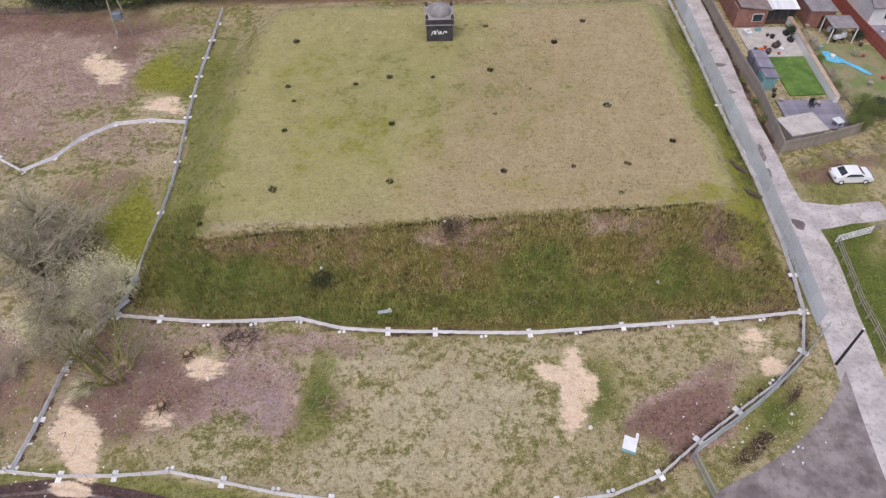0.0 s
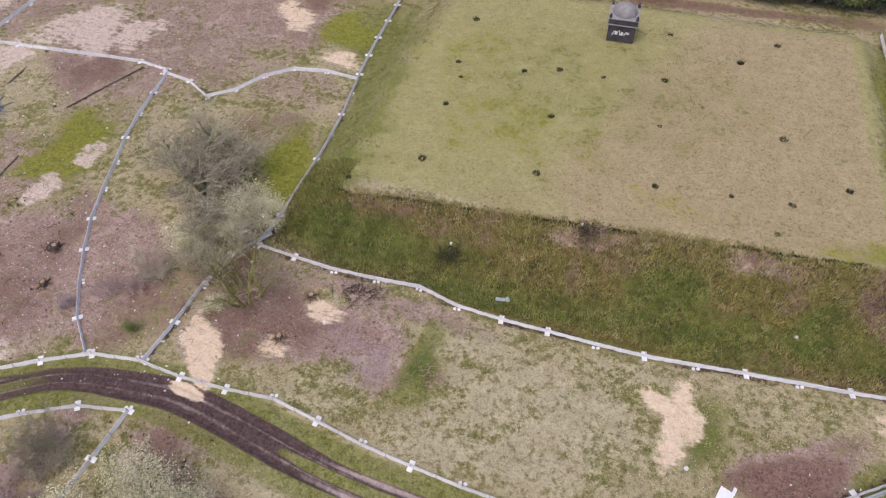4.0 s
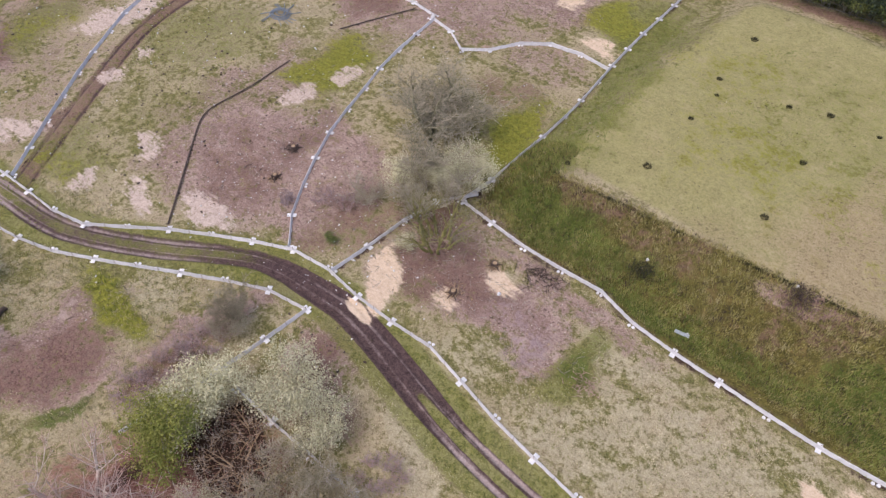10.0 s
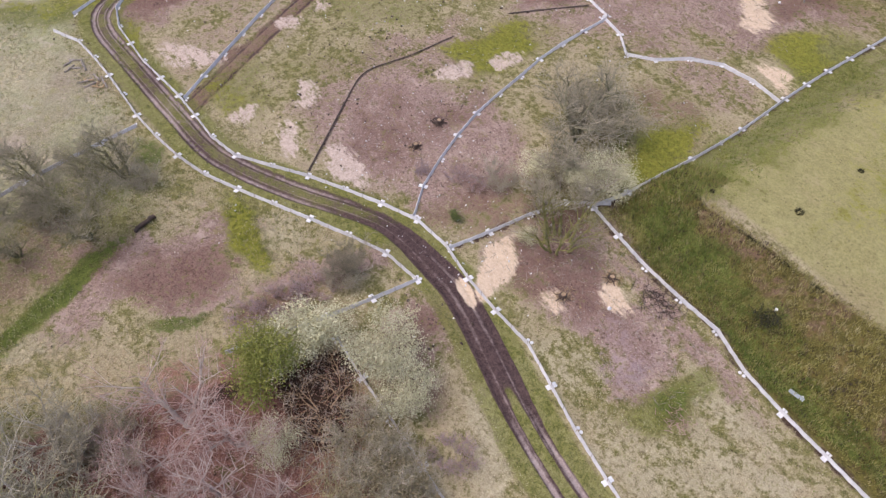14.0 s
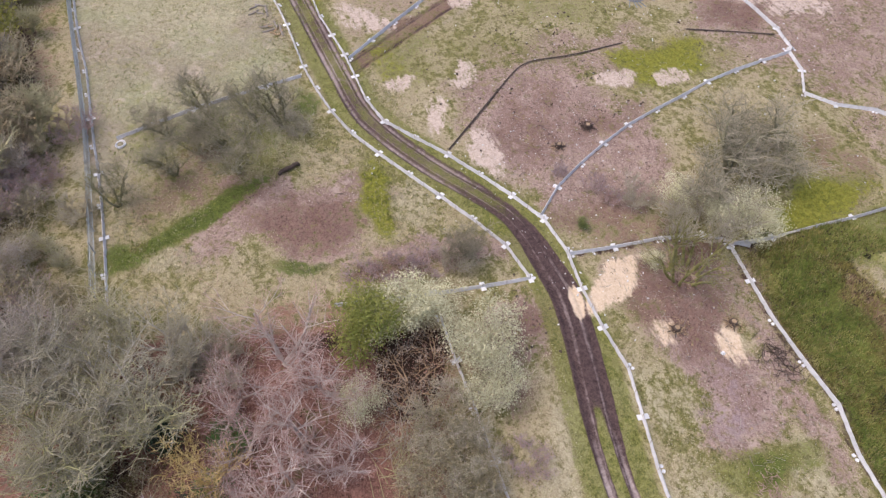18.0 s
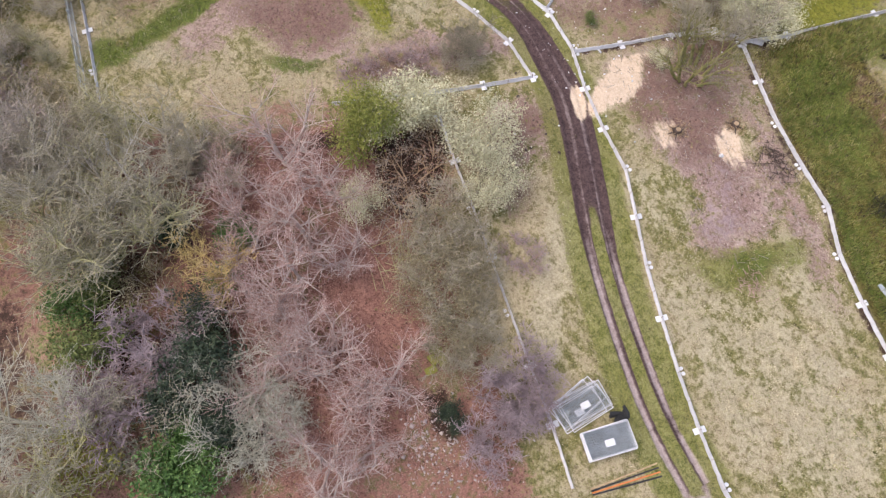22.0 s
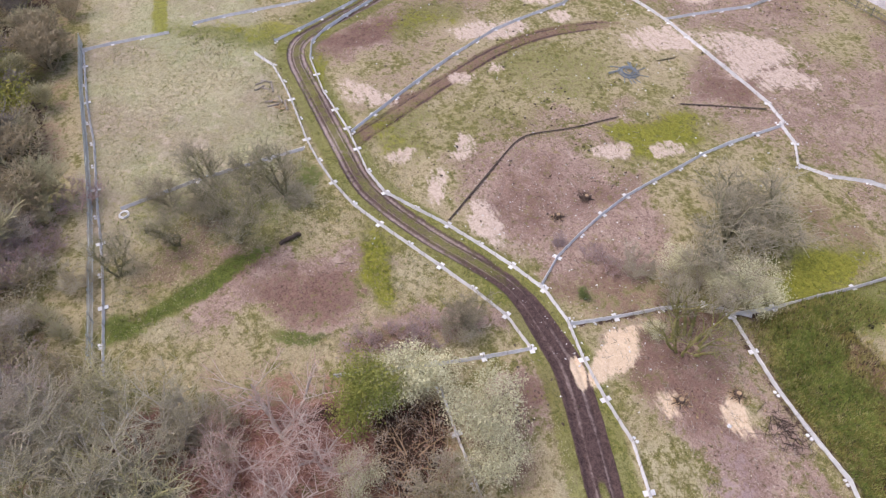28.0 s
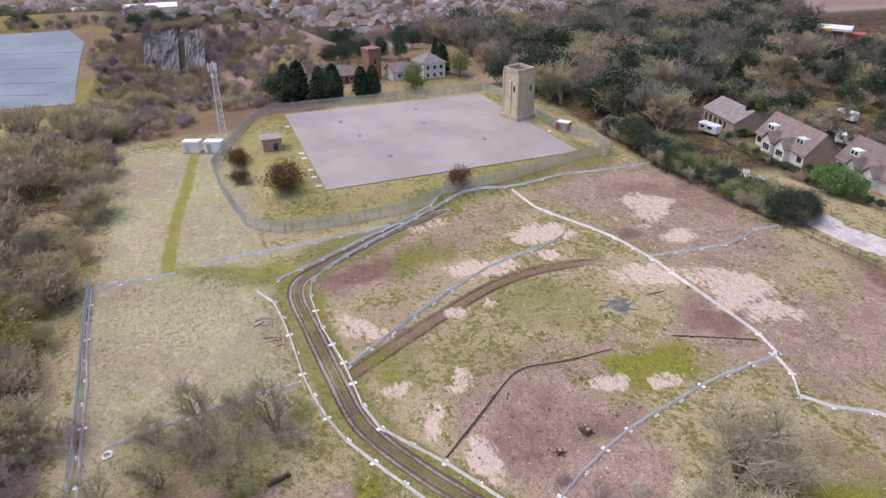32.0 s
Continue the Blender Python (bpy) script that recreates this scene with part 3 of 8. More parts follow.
COVER_LAYERS = {"cover_a": ("soil", "litter", "green", "sand"), "cover_b": ("mud", "purple", "rut", "dark"), "cover_c": ("moss", "deep", "heath_shade", "pale"),
                "cover_d": ("tan", "bank", "meadow", "sub"), "cover_e": ("plot", "shade_soil")}
MAT = {
    "ground": ground_material(),
    "galv": mottled("galvanised_steel", (0.84, 0.82, 0.83), (0.90, 0.88, 0.89), 2.0, 0.5, 0.0, bump=0.0),
    "dull_steel": mottled("dull_steel", (0.48, 0.52, 0.54), (0.58, 0.62, 0.64), 1.0, 0.55, 0.5, bump=0.0),
    "dark_steel": mottled("dark_weathered_steel", (0.13, 0.125, 0.13), (0.20, 0.19, 0.19), 1.0, 0.6, 0.3, bump=0.0),
    "block": mottled("pale_concrete_block", (0.72, 0.70, 0.69), (0.80, 0.78, 0.77), 4.0, 0.85),
    "sheeting": mottled("pale_grey_sheeting", (0.55, 0.535, 0.54), (0.66, 0.645, 0.65), 1.5, 0.5, dirt=(0.46, 0.43, 0.41), bump=0.0, fine=9.0),
    "board_white": mottled("dirty_white_board", (0.72, 0.71, 0.72), (0.82, 0.81, 0.81), 3.0, 0.7),
    "pale_steel": mottled("pale_galvanised_steel", (0.72, 0.75, 0.77), (0.84, 0.86, 0.88), 0.5, 0.5, 0.0, bump=0.0),
    "plate": mottled("white_plastic_plate", (0.80, 0.79, 0.80), (0.74, 0.73, 0.74), 3.0, 0.5, bump=0.0),
    "concrete": mottled("weathered_concrete", (0.44, 0.37, 0.27), (0.56, 0.48, 0.36), 0.5, 0.9, dirt=(0.30, 0.24, 0.17)),
    "tarmac": mottled("worn_lane", (0.44, 0.395, 0.385), (0.62, 0.57, 0.555), 0.45, 0.9, dirt=(0.20, 0.165, 0.165), bump=0.6, fine=6.0),
    "muddy_gravel": mottled("muddy_gravel", (0.15, 0.122, 0.118), (0.31, 0.265, 0.255), 0.35, 0.9, dirt=(0.09, 0.07, 0.066), bump=0.8, fine=5.0),
    "gravel": mottled("grey_gravel", (0.33, 0.295, 0.285), (0.405, 0.365, 0.35), 0.08, 0.95, dirt=(0.26, 0.235, 0.225), fine=60.0),
    "bark_grey": mottled("grey_bark", (0.4, 0.36, 0.29), (0.56, 0.51, 0.43), 2.0, 0.9),
    "bark_pink": mottled("pale_pinkish_bark", (0.56, 0.46, 0.40), (0.73, 0.63, 0.56), 2.0, 0.9),
    "bark_white": mottled("lichen_white_bark", (0.40, 0.38, 0.29), (0.55, 0.53, 0.42), 2.0, 0.9),
    "bark_green": mottled("mossy_bark", (0.42, 0.395, 0.18), (0.56, 0.52, 0.28), 2.0, 0.9),
    "bark_yellow": mottled("yellow_lichen_bark", (0.58, 0.42, 0.14), (0.72, 0.56, 0.26), 2.0, 0.9),
    "bark_dark": mottled("dark_mossy_bark", (0.20, 0.185, 0.105), (0.32, 0.29, 0.18), 2.0, 0.9),
    "far_brown": mottled("far_brown_twigs", (0.235, 0.20, 0.165), (0.33, 0.285, 0.24), 0.05, 0.9, bump=0.0),
    "far_olive": mottled("far_olive_twigs", (0.35, 0.315, 0.18), (0.46, 0.42, 0.26), 0.05, 0.9, bump=0.0),
    "far_purple": mottled("far_purplish_twigs", (0.31, 0.245, 0.25), (0.41, 0.335, 0.335), 0.05, 0.9, bump=0.0),
    "far_buff": mottled("far_buff_twigs", (0.40, 0.32, 0.20), (0.52, 0.43, 0.29), 0.05, 0.9, bump=0.0),
    "paving": mottled("grey_buff_paving", (0.42, 0.385, 0.35), (0.52, 0.48, 0.44), 1.2, 0.9, dirt=(0.3, 0.27, 0.24)),
    "twig_brown": mottled("brown_twigs", (0.41, 0.345, 0.28), (0.55, 0.47, 0.39), 0.6, 0.9, bump=0.0),
    "twig_olive": mottled("olive_twigs", (0.385, 0.345, 0.23), (0.52, 0.47, 0.33), 0.6, 0.9, bump=0.0),
    "twig_pink": mottled("pinkish_twigs", (0.46, 0.295, 0.25), (0.60, 0.405, 0.35), 0.6, 0.9, bump=0.0),
    "twig_purple": mottled("purplish_twigs", (0.35, 0.265, 0.27), (0.48, 0.38, 0.38), 0.6, 0.9, bump=0.0),
    "twig_umber": mottled("grey_brown_twigs", (0.30, 0.255, 0.18), (0.43, 0.375, 0.275), 0.6, 0.9, bump=0.0),
    "leaf_pale": mottled("pale_catkin_leaves", (0.56, 0.53, 0.32), (0.76, 0.72, 0.49), 0.8, 0.8, bump=0.0),
    "leaf_green": mottled("ivy_green_leaves", (0.1, 0.14, 0.035), (0.23, 0.25, 0.07), 0.6, 0.7, bump=0.0),
    "leaf_ivy": mottled("yellowish_ivy_leaves", (0.17, 0.20, 0.03), (0.36, 0.35, 0.08), 0.7, 0.7, bump=0.0),
    "leaf_bright": mottled("glossy_green_leaves", (0.07, 0.15, 0.03), (0.17, 0.28, 0.07), 0.7, 0.6, bump=0.0),
    "bark_tan": mottled("tan_fallen_wood", (0.34, 0.225, 0.125), (0.50, 0.36, 0.22), 2.0, 0.9),
    "leaf_dark": mottled("dark_evergreen_leaves", (0.024, 0.04, 0.022), (0.06, 0.085, 0.04), 0.7, 0.7, bump=0.0),
    "leaf_brown": mottled("brown_gorse_leaves", (0.095, 0.065, 0.018), (0.22, 0.125, 0.035), 0.8, 0.8, bump=0.0),
    "leaf_dry": mottled("withered_leaves", (0.26, 0.215, 0.115), (0.41, 0.345, 0.205), 0.8, 0.85, bump=0.0),
    "leaf_lime": mottled("yellow_green_leaves", (0.24, 0.24, 0.04), (0.34, 0.31, 0.07), 0.8, 0.8, bump=0.0),
    "brick": mottled("red_brick", (0.27, 0.125, 0.095), (0.36, 0.185, 0.145), 1.2, 0.9),
    "roof_dark": mottled("dark_roof_tiles", (0.2, 0.18, 0.185), (0.28, 0.255, 0.26), 1.0, 0.85),
    "roof_brown": mottled("brown_roof_tiles", (0.185, 0.14, 0.13), (0.255, 0.205, 0.19), 1.0, 0.85),
    "render_white": mottled("white_render", (0.70, 0.68, 0.65), (0.78, 0.76, 0.73), 0.6, 0.85),
    "buff": mottled("buff_brick", (0.40, 0.29, 0.21), (0.48, 0.36, 0.27), 1.2, 0.9),
    "dark_stone": mottled("soot_dark_stone", (0.05, 0.045, 0.052), (0.085, 0.075, 0.085), 1.2, 0.85),
    "grey_stone": mottled("grey_lead_dome", (0.25, 0.23, 0.23), (0.33, 0.31, 0.30), 1.2, 0.7),
    "timber": mottled("weathered_timber", (0.30, 0.255, 0.21), (0.40, 0.35, 0.30), 1.2, 0.9),
    "wood_fresh": mottled("cut_wood", (0.40, 0.27, 0.15), (0.52, 0.38, 0.23), 2.0, 0.85),
    "dark_wood": mottled("dark_wet_wood", (0.07, 0.045, 0.035), (0.12, 0.085, 0.065), 2.0, 0.9),
    "black": mottled("black_paint", (0.02, 0.02, 0.022), (0.035, 0.033, 0.035), 2.0, 0.6),
    "car_white": mottled("white_car_paint", (0.80, 0.80, 0.81), (0.83, 0.83, 0.84), 0.5, 0.2, bump=0.0, vary=0.0, dirt=(0.78, 0.78, 0.78)),
    "rubber": mottled("black_rubber", (0.02, 0.02, 0.02), (0.03, 0.03, 0.03), 3.0, 0.8),
    "glass": mottled("dark_window_glass", (0.03, 0.035, 0.04), (0.05, 0.055, 0.06), 1.0, 0.08, bump=0.0),
    "blue_sheet": mottled("blue_tarpaulin", (0.10, 0.42, 0.62), (0.17, 0.52, 0.70), 1.5, 0.4, dirt=(0.08, 0.33, 0.5)),
    "liner": mottled("blue_grey_liner", (0.155, 0.185, 0.22), (0.225, 0.26, 0.295), 0.03, 0.6, dirt=(0.13, 0.155, 0.185), bump=0.1, fine=30.0),
    "rock": mottled("grey_quarry_rock", (0.25, 0.225, 0.22), (0.36, 0.33, 0.32), 0.12, 0.95, dirt=(0.16, 0.14, 0.13), bump=0.8),
    "red_paint": mottled("faded_red_paint", (0.32, 0.085, 0.07), (0.4, 0.13, 0.105), 2.0, 0.7),
    "orange": mottled("orange_plastic", (0.70, 0.20, 0.05), (0.76, 0.27, 0.08), 2.0, 0.6),
    "lawn": mottled("garden_lawn", (0.06, 0.125, 0.02), (0.135, 0.215, 0.04), 0.5, 0.95, bump=0.5),
    "deck": mottled("grey_decking", (0.21, 0.19, 0.235), (0.30, 0.28, 0.33), 0.7, 0.85),
    "turquoise": mottled("turquoise_paint", (0.16, 0.33, 0.34), (0.22, 0.38, 0.4), 2.0, 0.7),
}


# ---- mesh helpers ----
def mesh_of(name, verts, faces, material):
    me = bpy.data.meshes.new(name)
    me.from_pydata([tuple(v) for v in verts], [], faces)
    me.materials.append(MAT[material])
    return me


def quick(name, verts, faces, material):
    """A mesh from numpy arrays; faces all of one size."""
    verts, faces = np.asarray(verts, np.float32), np.asarray(faces, np.int32)
    me = bpy.data.meshes.new(name)
    n, k = faces.shape
    me.vertices.add(len(verts)), me.loops.add(n * k), me.polygons.add(n)
    me.vertices.foreach_set("co", verts.ravel())
    me.loops.foreach_set("vertex_index", faces.ravel())
    me.polygons.foreach_set("loop_start", np.arange(n, dtype=np.int32) * k)
    me.polygons.foreach_set("loop_total", np.full(n, k, np.int32))
    me.update(calc_edges=True)
    me.materials.append(MAT[material])
    return me


def part(name, data, parent, label="", m=None):
    """Links a mesh as one part under a thing or under a part."""
    ob = new(name, data)
    ob.parent = parent
    if m is not None:
        ob.matrix_basis = m
    return tagged(ob, label)


def thing(name, label, category, m=None, group="", kind="", data=None):
    ob = new(name, data)
    if m is not None:
        ob.matrix_basis = m
    return tagged(ob, label, category, group, kind)


def built(name, material, *steps, bevel=0.0):
    """One mesh out of several shaped primitives. Steps: ("box", size, pose) or ("rod", r0, r1, length, sides, pose)."""
    bm = bmesh.new()
    for step in steps:
        if step[0] == "box":
            got = bmesh.ops.create_cube(bm, size=1.0, matrix=step[2] @ Matrix.Diagonal((*step[1], 1)))
        else:
            got = bmesh.ops.create_cone(bm, cap_ends=True, segments=step[4], radius1=step[1], radius2=step[2], depth=step[3], matrix=step[5])
    if bevel:
        bmesh.ops.bevel(bm, geom=bm.edges[:], offset=bevel, segments=1, affect="EDGES")
    me = bpy.data.meshes.new(name)
    bm.to_mesh(me)
    bm.free()
    me.materials.append(MAT[material])
    return me


def box(name, material, size, at=(0, 0, 0), bevel=0.0):
    return built(name, material, ("box", size, pose(*at)), bevel=bevel)


def tubes(p0, p1, r0, r1, sides):
    """Verts and quads of open tapered tubes between pairs of points."""
    p0, p1 = np.asarray(p0, float), np.asarray(p1, float)
    r0, r1 = np.asarray(r0, float)[:, None, None], np.asarray(r1, float)[:, None, None]
    d = p1 - p0
    d /= np.linalg.norm(d, axis=1)[:, None] + 1e-9
    ref = np.where(np.abs(d[:, 2:]) < 0.9, [[0.0, 0, 1]], [[1.0, 0, 0]])
    u = np.cross(d, ref)
    u /= np.linalg.norm(u, axis=1)[:, None] + 1e-9
    w = np.cross(d, u)
    a = np.arange(sides) * 2 * np.pi / sides
    ring = np.cos(a)[None, :, None] * u[:, None] + np.sin(a)[None, :, None] * w[:, None]
    v = np.concatenate([p0[:, None] + ring * r0, p1[:, None] + ring * r1], 1).reshape(-1, 3)
    base = np.arange(len(p0))[:, None, None] * 2 * sides
    i = np.arange(sides)
    j = (i + 1) % sides
    q = np.stack([i, j, j + sides, i + sides], 1)[None] + base
    return v, q.reshape(-1, 4)


# ---- lie of the land ----
def fbm(x, y, size, seed=0, octaves=4):
    """Smooth noise in 0..1 over arrays of places."""
    out, amp, total = 0.0, 1.0, 0.0
    for o in range(octaves):
        table = np.random.RandomState(seed * 31 + o).rand(257, 257)
        u, v = np.asarray(x) / size * 2**o + 57.3 * o, np.asarray(y) / size * 2**o + 91.7 * o
        i, j = np.floor(u).astype(int), np.floor(v).astype(int)
        f, g = u - i, v - j
        f, g = f * f * (3 - 2 * f), g * g * (3 - 2 * g)
        i, j = i % 256, j % 256
        out = out + amp * ((table[i, j] * (1 - f) + table[i + 1, j] * f) * (1 - g) + (table[i, j + 1] * (1 - f) + table[i + 1, j + 1] * f) * g)
        total, amp = total + amp, amp * 0.5
    return out / total


def line_distance(x, y, pts):
    """Distance from places to a polyline."""
    best = np.full(np.shape(x), 1e9)
    for (ax, ay), (bx, by) in zip(pts, pts[1:]):
        dx, dy = bx - ax, by - ay
        u = np.clip(((x - ax) * dx + (y - ay) * dy) / (dx * dx + dy * dy + 1e-9), 0, 1)
        best = np.minimum(best, np.hypot(x - ax - u * dx, y - ay - u * dy))
    return best


def depth_inside(x, y, pts):
    """Distance to a closed outline, positive inside."""
    ins = np.zeros(np.shape(x), bool)
    for (ax, ay), (bx, by) in zip(pts, pts[1:] + pts[:1]):
        if ay != by:
            ins ^= ((ay > y) != (by > y)) & (x < (bx - ax) * (y - ay) / (by - ay) + ax)
    d = line_distance(x, y, pts + pts[:1])
    return np.where(ins, d, -d)


def ease(v):
    v = np.clip(v, 0, 1)
    return v * v * (3 - 2 * v)


def land(x, y):
    x, y = np.asarray(x, float), np.asarray(y, float)
    z = 2.8 * ease(1 + depth_inside(x, y, FIELD_TOP) / 7.0)
    z = np.maximum(z, 2.0 * ease(1 + depth_inside(x, y, MOUND_TOP) / 5.0))
    # the old quarry beyond the compound
    pit = ease((-196 - x) / 16) * ease((x + 307) / 8) * ease((24 - y) / 18) * ease((y + 52) / 34)
    low = ease((-196 - x) / 22) * ease((x + 390) / 15) * ease((-34 - y) / 8) * ease((y + 190) / 40)
    z = z - np.maximum(15.0 * pit, 6.0 * low)
    # beyond the quarry and the gardens the land falls to the town
    brink = 318 - 73 * ease((y - 25) / 25) + 60 * ease((-35 - y) / 15)
    z = z - np.interp(-x - brink, [0, 205, 355, 475, 3000], [0, 36, 45, 50, 70])
    return z


def ground_z(x, y):
    return float(land(np.array([x]), np.array([y]))[0])


def patches(x, y, rows):
    """How strongly places lie in soft-edged oval patches: (x, y, half length, half width, turn, strength)."""
    m = np.zeros(np.shape(x))
    wx, wy = (fbm(x, y, 5, 3, 5) - 0.5), (fbm(x, y, 5, 4, 5) - 0.5)
    for cx, cy, ra, rb, turn, s in rows:
        c, n = math.cos(radians(turn)), math.sin(radians(turn))
        u, v = (x - cx) * c + (y - cy) * n, -(x - cx) * n + (y - cy) * c
        r = min(rb, 4.0)
        d = np.hypot((u + wx * 2.4 * r) / ra, (v + wy * 2.4 * r) / rb)
        m = np.maximum(m, s * ease((1.5 - d) / 1.0))
    return m


def spaced(lo, hi, step, far, growth=1.22):
    mid = list(np.arange(lo, hi, step))
    s, a, b, low, high = step, lo, hi, [], []
    while a > -far or b < far:
        s *= growth
        a, b = a - s, b + s
        low.append(a), high.append(b)
    return np.array(low[::-1] + mid + high)


def rounded(pts, times=3):
    """A polyline with its corners cut."""
    p = np.array(pts, float)
    for _ in range(times):
        q, r = 0.75 * p[:-1] + 0.25 * p[1:], 0.25 * p[:-1] + 0.75 * p[1:]
        p = np.concatenate([p[:1], np.stack([q, r], 1).reshape(-1, 2), p[-1:]])
    return [tuple(v) for v in p]


TRACK, SIDE_TRACK = rounded(TRACK, 2), rounded(SIDE_TRACK, 2)


def relief(x, y):
    """The land with its small bumps and wheel ruts."""
    z = land(x, y)
    near = ease((200 - np.hypot(x, y)) / 60)
    bank = ease(1 - np.abs(line_distance(x, y, FENCE_BANK) - 5) / 6)
    z = z + near * ((fbm(x, y, 4, 11) - 0.5) * 0.18 + (fbm(x, y, 1.2, 12, 3) - 0.5) * (0.10 + 0.25 * bank))
    lane = np.minimum(line_distance(x, y, LANE), line_distance(x, y, LANE_FORK))
    lane = np.where(depth_inside(x, y, APRON) > -1.5, 0, lane)
    z = np.where(lane < 3.6, -0.03, z)
    return np.where(depth_inside(x, y, SLAB) > -2.0, 2.0, z)


def covers(x, y):
    """What covers the ground at places, as three sets of four layers."""
    tr, side = line_distance(x, y, TRACK), line_distance(x, y, SIDE_TRACK)
    ditch = np.minimum(line_distance(x, y, DITCH), line_distance(x, y, DITCH_B))
    wob, far = fbm(x, y, 4, 11), ease((np.hypot(x, y) - 150) / 60)
    soil, litter, green, purple = (patches(x, y, r) for r in (SOIL, LITTER, GREEN, PURPLE))
    sand, sub = patches(x, y, [r for r in SAND if r[0] > -45]), patches(x, y, [r for r in SAND if r[0] <= -45])
    # Shade painted under bushes, plus dark floor under woods and along the lane.
    shade_soil = np.maximum(patches(x, y, SHADE_AND_MUD), 0.62 * ease((x + 330) / 20) * ease((-100 - x) / 10) * ease((y - 80) / 5) * ease((-x - y + 75) / 10) * (0.6 + 0.8 * fbm(x, y, 12, 41)))
    shade_soil = np.maximum(shade_soil, 0.5 * ease((-24.5 - y) / 3) * ease((x + 190) / 20) * (0.5 + fbm(x, y, 10, 42)))
    shade_soil = np.maximum(shade_soil, 0.75 * np.exp(-(((x - 38.0) / 0.55) ** 2)) * ease((y - 58) / 4) * (0.6 + 0.6 * wob))
    inside = depth_inside(x, y, FIELD_TOP)
    tan = ease((inside + 0.3) / 0.8) * ease((x + 16 - 0.55 * (y - 47) + 16 * (fbm(x, y, 14, 43) - 0.5)) / 16)
    plot = ease((inside + 4.0 + 5 * (wob - 0.5)) / 5.0) * ease((y - 46) / 2)
    foot = np.interp(x, [q[0] for q in FENCE_BANK], [q[1] for q in FENCE_BANK])
    bank = ease((0.5 - inside + 1.4 * (wob - 0.5)) / 0.9) * ease((y - foot) / 0.8) * ease((x + 29.5) / 1.5) * ease((33.5 - x) / 1.0) * ease((51 - y) / 3)
    meadow = 0.85 * ease((-50 - x) / 10) * ease((6 - y) / 6) * ease((y + 23) / 2) * ease((x + 165) / 10)
    moss, deep, heath_shade, pale = (patches(x, y, r) for r in (MOSS, DEEP, HEATH_AND_SHADE, PALE_GRASS))
    soil = np.maximum(soil, 0.7 * far * fbm(x, y, 45, 21))
    trod = np.minimum.reduce([line_distance(x, y, q) for q in (FENCE_BANK, FENCE_LANE, FENCE_CORNER, FENCE_MIDDLE, FENCE_WEST_FIELD)])
    shade_soil = np.maximum(shade_soil, 0.62 * ease((0.75 - trod) / 0.5) * (0.5 + 0.7 * wob))
    half = 1.12 + 0.22 * ease((x + 38) / 8) * ease((8 - x) / 14) + 0.2 * ease((-40 - x) / 8)
    half = half - 0.28 * ease((x + 20) / 8)
    verge = ease((3.2 - tr) / 0.8)
    green = np.maximum(green, 1.05 * verge * (0.45 + 0.8 * wob))
    moss = np.maximum(moss, 0.9 * ease((1.5 - line_distance(x, y, GRASS_PATH)) / 0.8))
    moss = np.maximum(moss, 0.6 * far * ease((fbm(x, y, 60, 27) - 0.5) / 0.2))
    wood = ease((8.5 - y + 0.25 * np.minimum(0, x + 30)) / 3) * ease((x + 33) / 4) * ease((12 - x) / 6)
    litter = np.maximum(litter, (0.4 + 0.5 * fbm(x, y, 9, 29)) * wood)
    litter = np.maximum(litter, 0.55 * ease((-21.5 - y) / 3) * ease((x + 190) / 20) * fbm(x, y, 14, 22))
    moss = np.maximum(moss, 0.55 * ease((depth_inside(x, y, MOUND_TOP) + 6.5) / 1.5) * (0.5 + 0.6 * wob))
    scrub = ease((-163 - x) / 8) * ease((x + 310) / 8) * ease((30 - y) / 8) * ease((y + 40) / 5)
    heath_shade = np.maximum(heath_shade, 0.8 * scrub)
    heath_shade = np.maximum(heath_shade, 0.5 * bank * ease((fbm(x, y, 5, 49) - 0.52) / 0.1))
    heath_shade = np.maximum(heath_shade, 0.75 * ease((-185 - x) / 25) * (0.55 + 0.7 * fbm(x, y, 20, 47)))
    purple = np.maximum(purple, 0.75 * ease((-250 - x) / 12) * ease((y + 30) / 20) * fbm(x, y, 30, 33) * 1.6)
    soil = np.maximum(soil, 0.8 * np.exp(-(((x - 37.9) / 0.7) ** 2)) * ease((y - 57) / 4) * (0.5 + wob))
    wet = 0.6 * ease((x + 40) / 6) * ease((6 - x) / 12) + 0.58
    middle = np.exp(-((tr / 0.55) ** 4)) * np.maximum(1.0 * ease((x + 24) / 9), 0.28 * ease((-38 - x) / 6))
    mud = ease((half + 0.35 - tr) / 0.55) * wet * (0.85 + 0.3 * wob) * (1 - middle)
    fade = 1 - 0.8 * ease((y - 44) / 9) * ease((x + 84) / 3)
    heath_shade = np.maximum(heath_shade, 0.7 * fade * ease((1.7 - side) / 0.7))
    mud = np.maximum(mud, 0.62 * fade * np.exp(-(((side - 0.85) / 0.3) ** 2)) * (0.5 + 0.8 * wob))
    mud = np.where(sand > 1.05, mud * 0.35, mud)
    streak = 0.15 + 1.2 * fbm(x, y, 6, 23)
    rut = np.exp(-(((tr - 0.9) / 0.24) ** 2)) * (1.1 * ease((-40 - x) / 8) + 1.5 * ease((x + 20) / 9)) + 0.75 * np.exp(-(((tr - 0.4) / 0.1) ** 2)) * ease((-20 - x) / 6)
    rut = np.maximum(rut, 0.8 * np.exp(-(((tr - 0.6) / 0.13) ** 2)) * ease((x + 38) / 6) * ease((-8 - x) / 6))
    ruts = rut * streak * ease((1.9 - tr) / 0.3)
    ruts = np.maximum(ruts, 0.45 * np.exp(-(((side - 2.4) / 0.5) ** 2)))
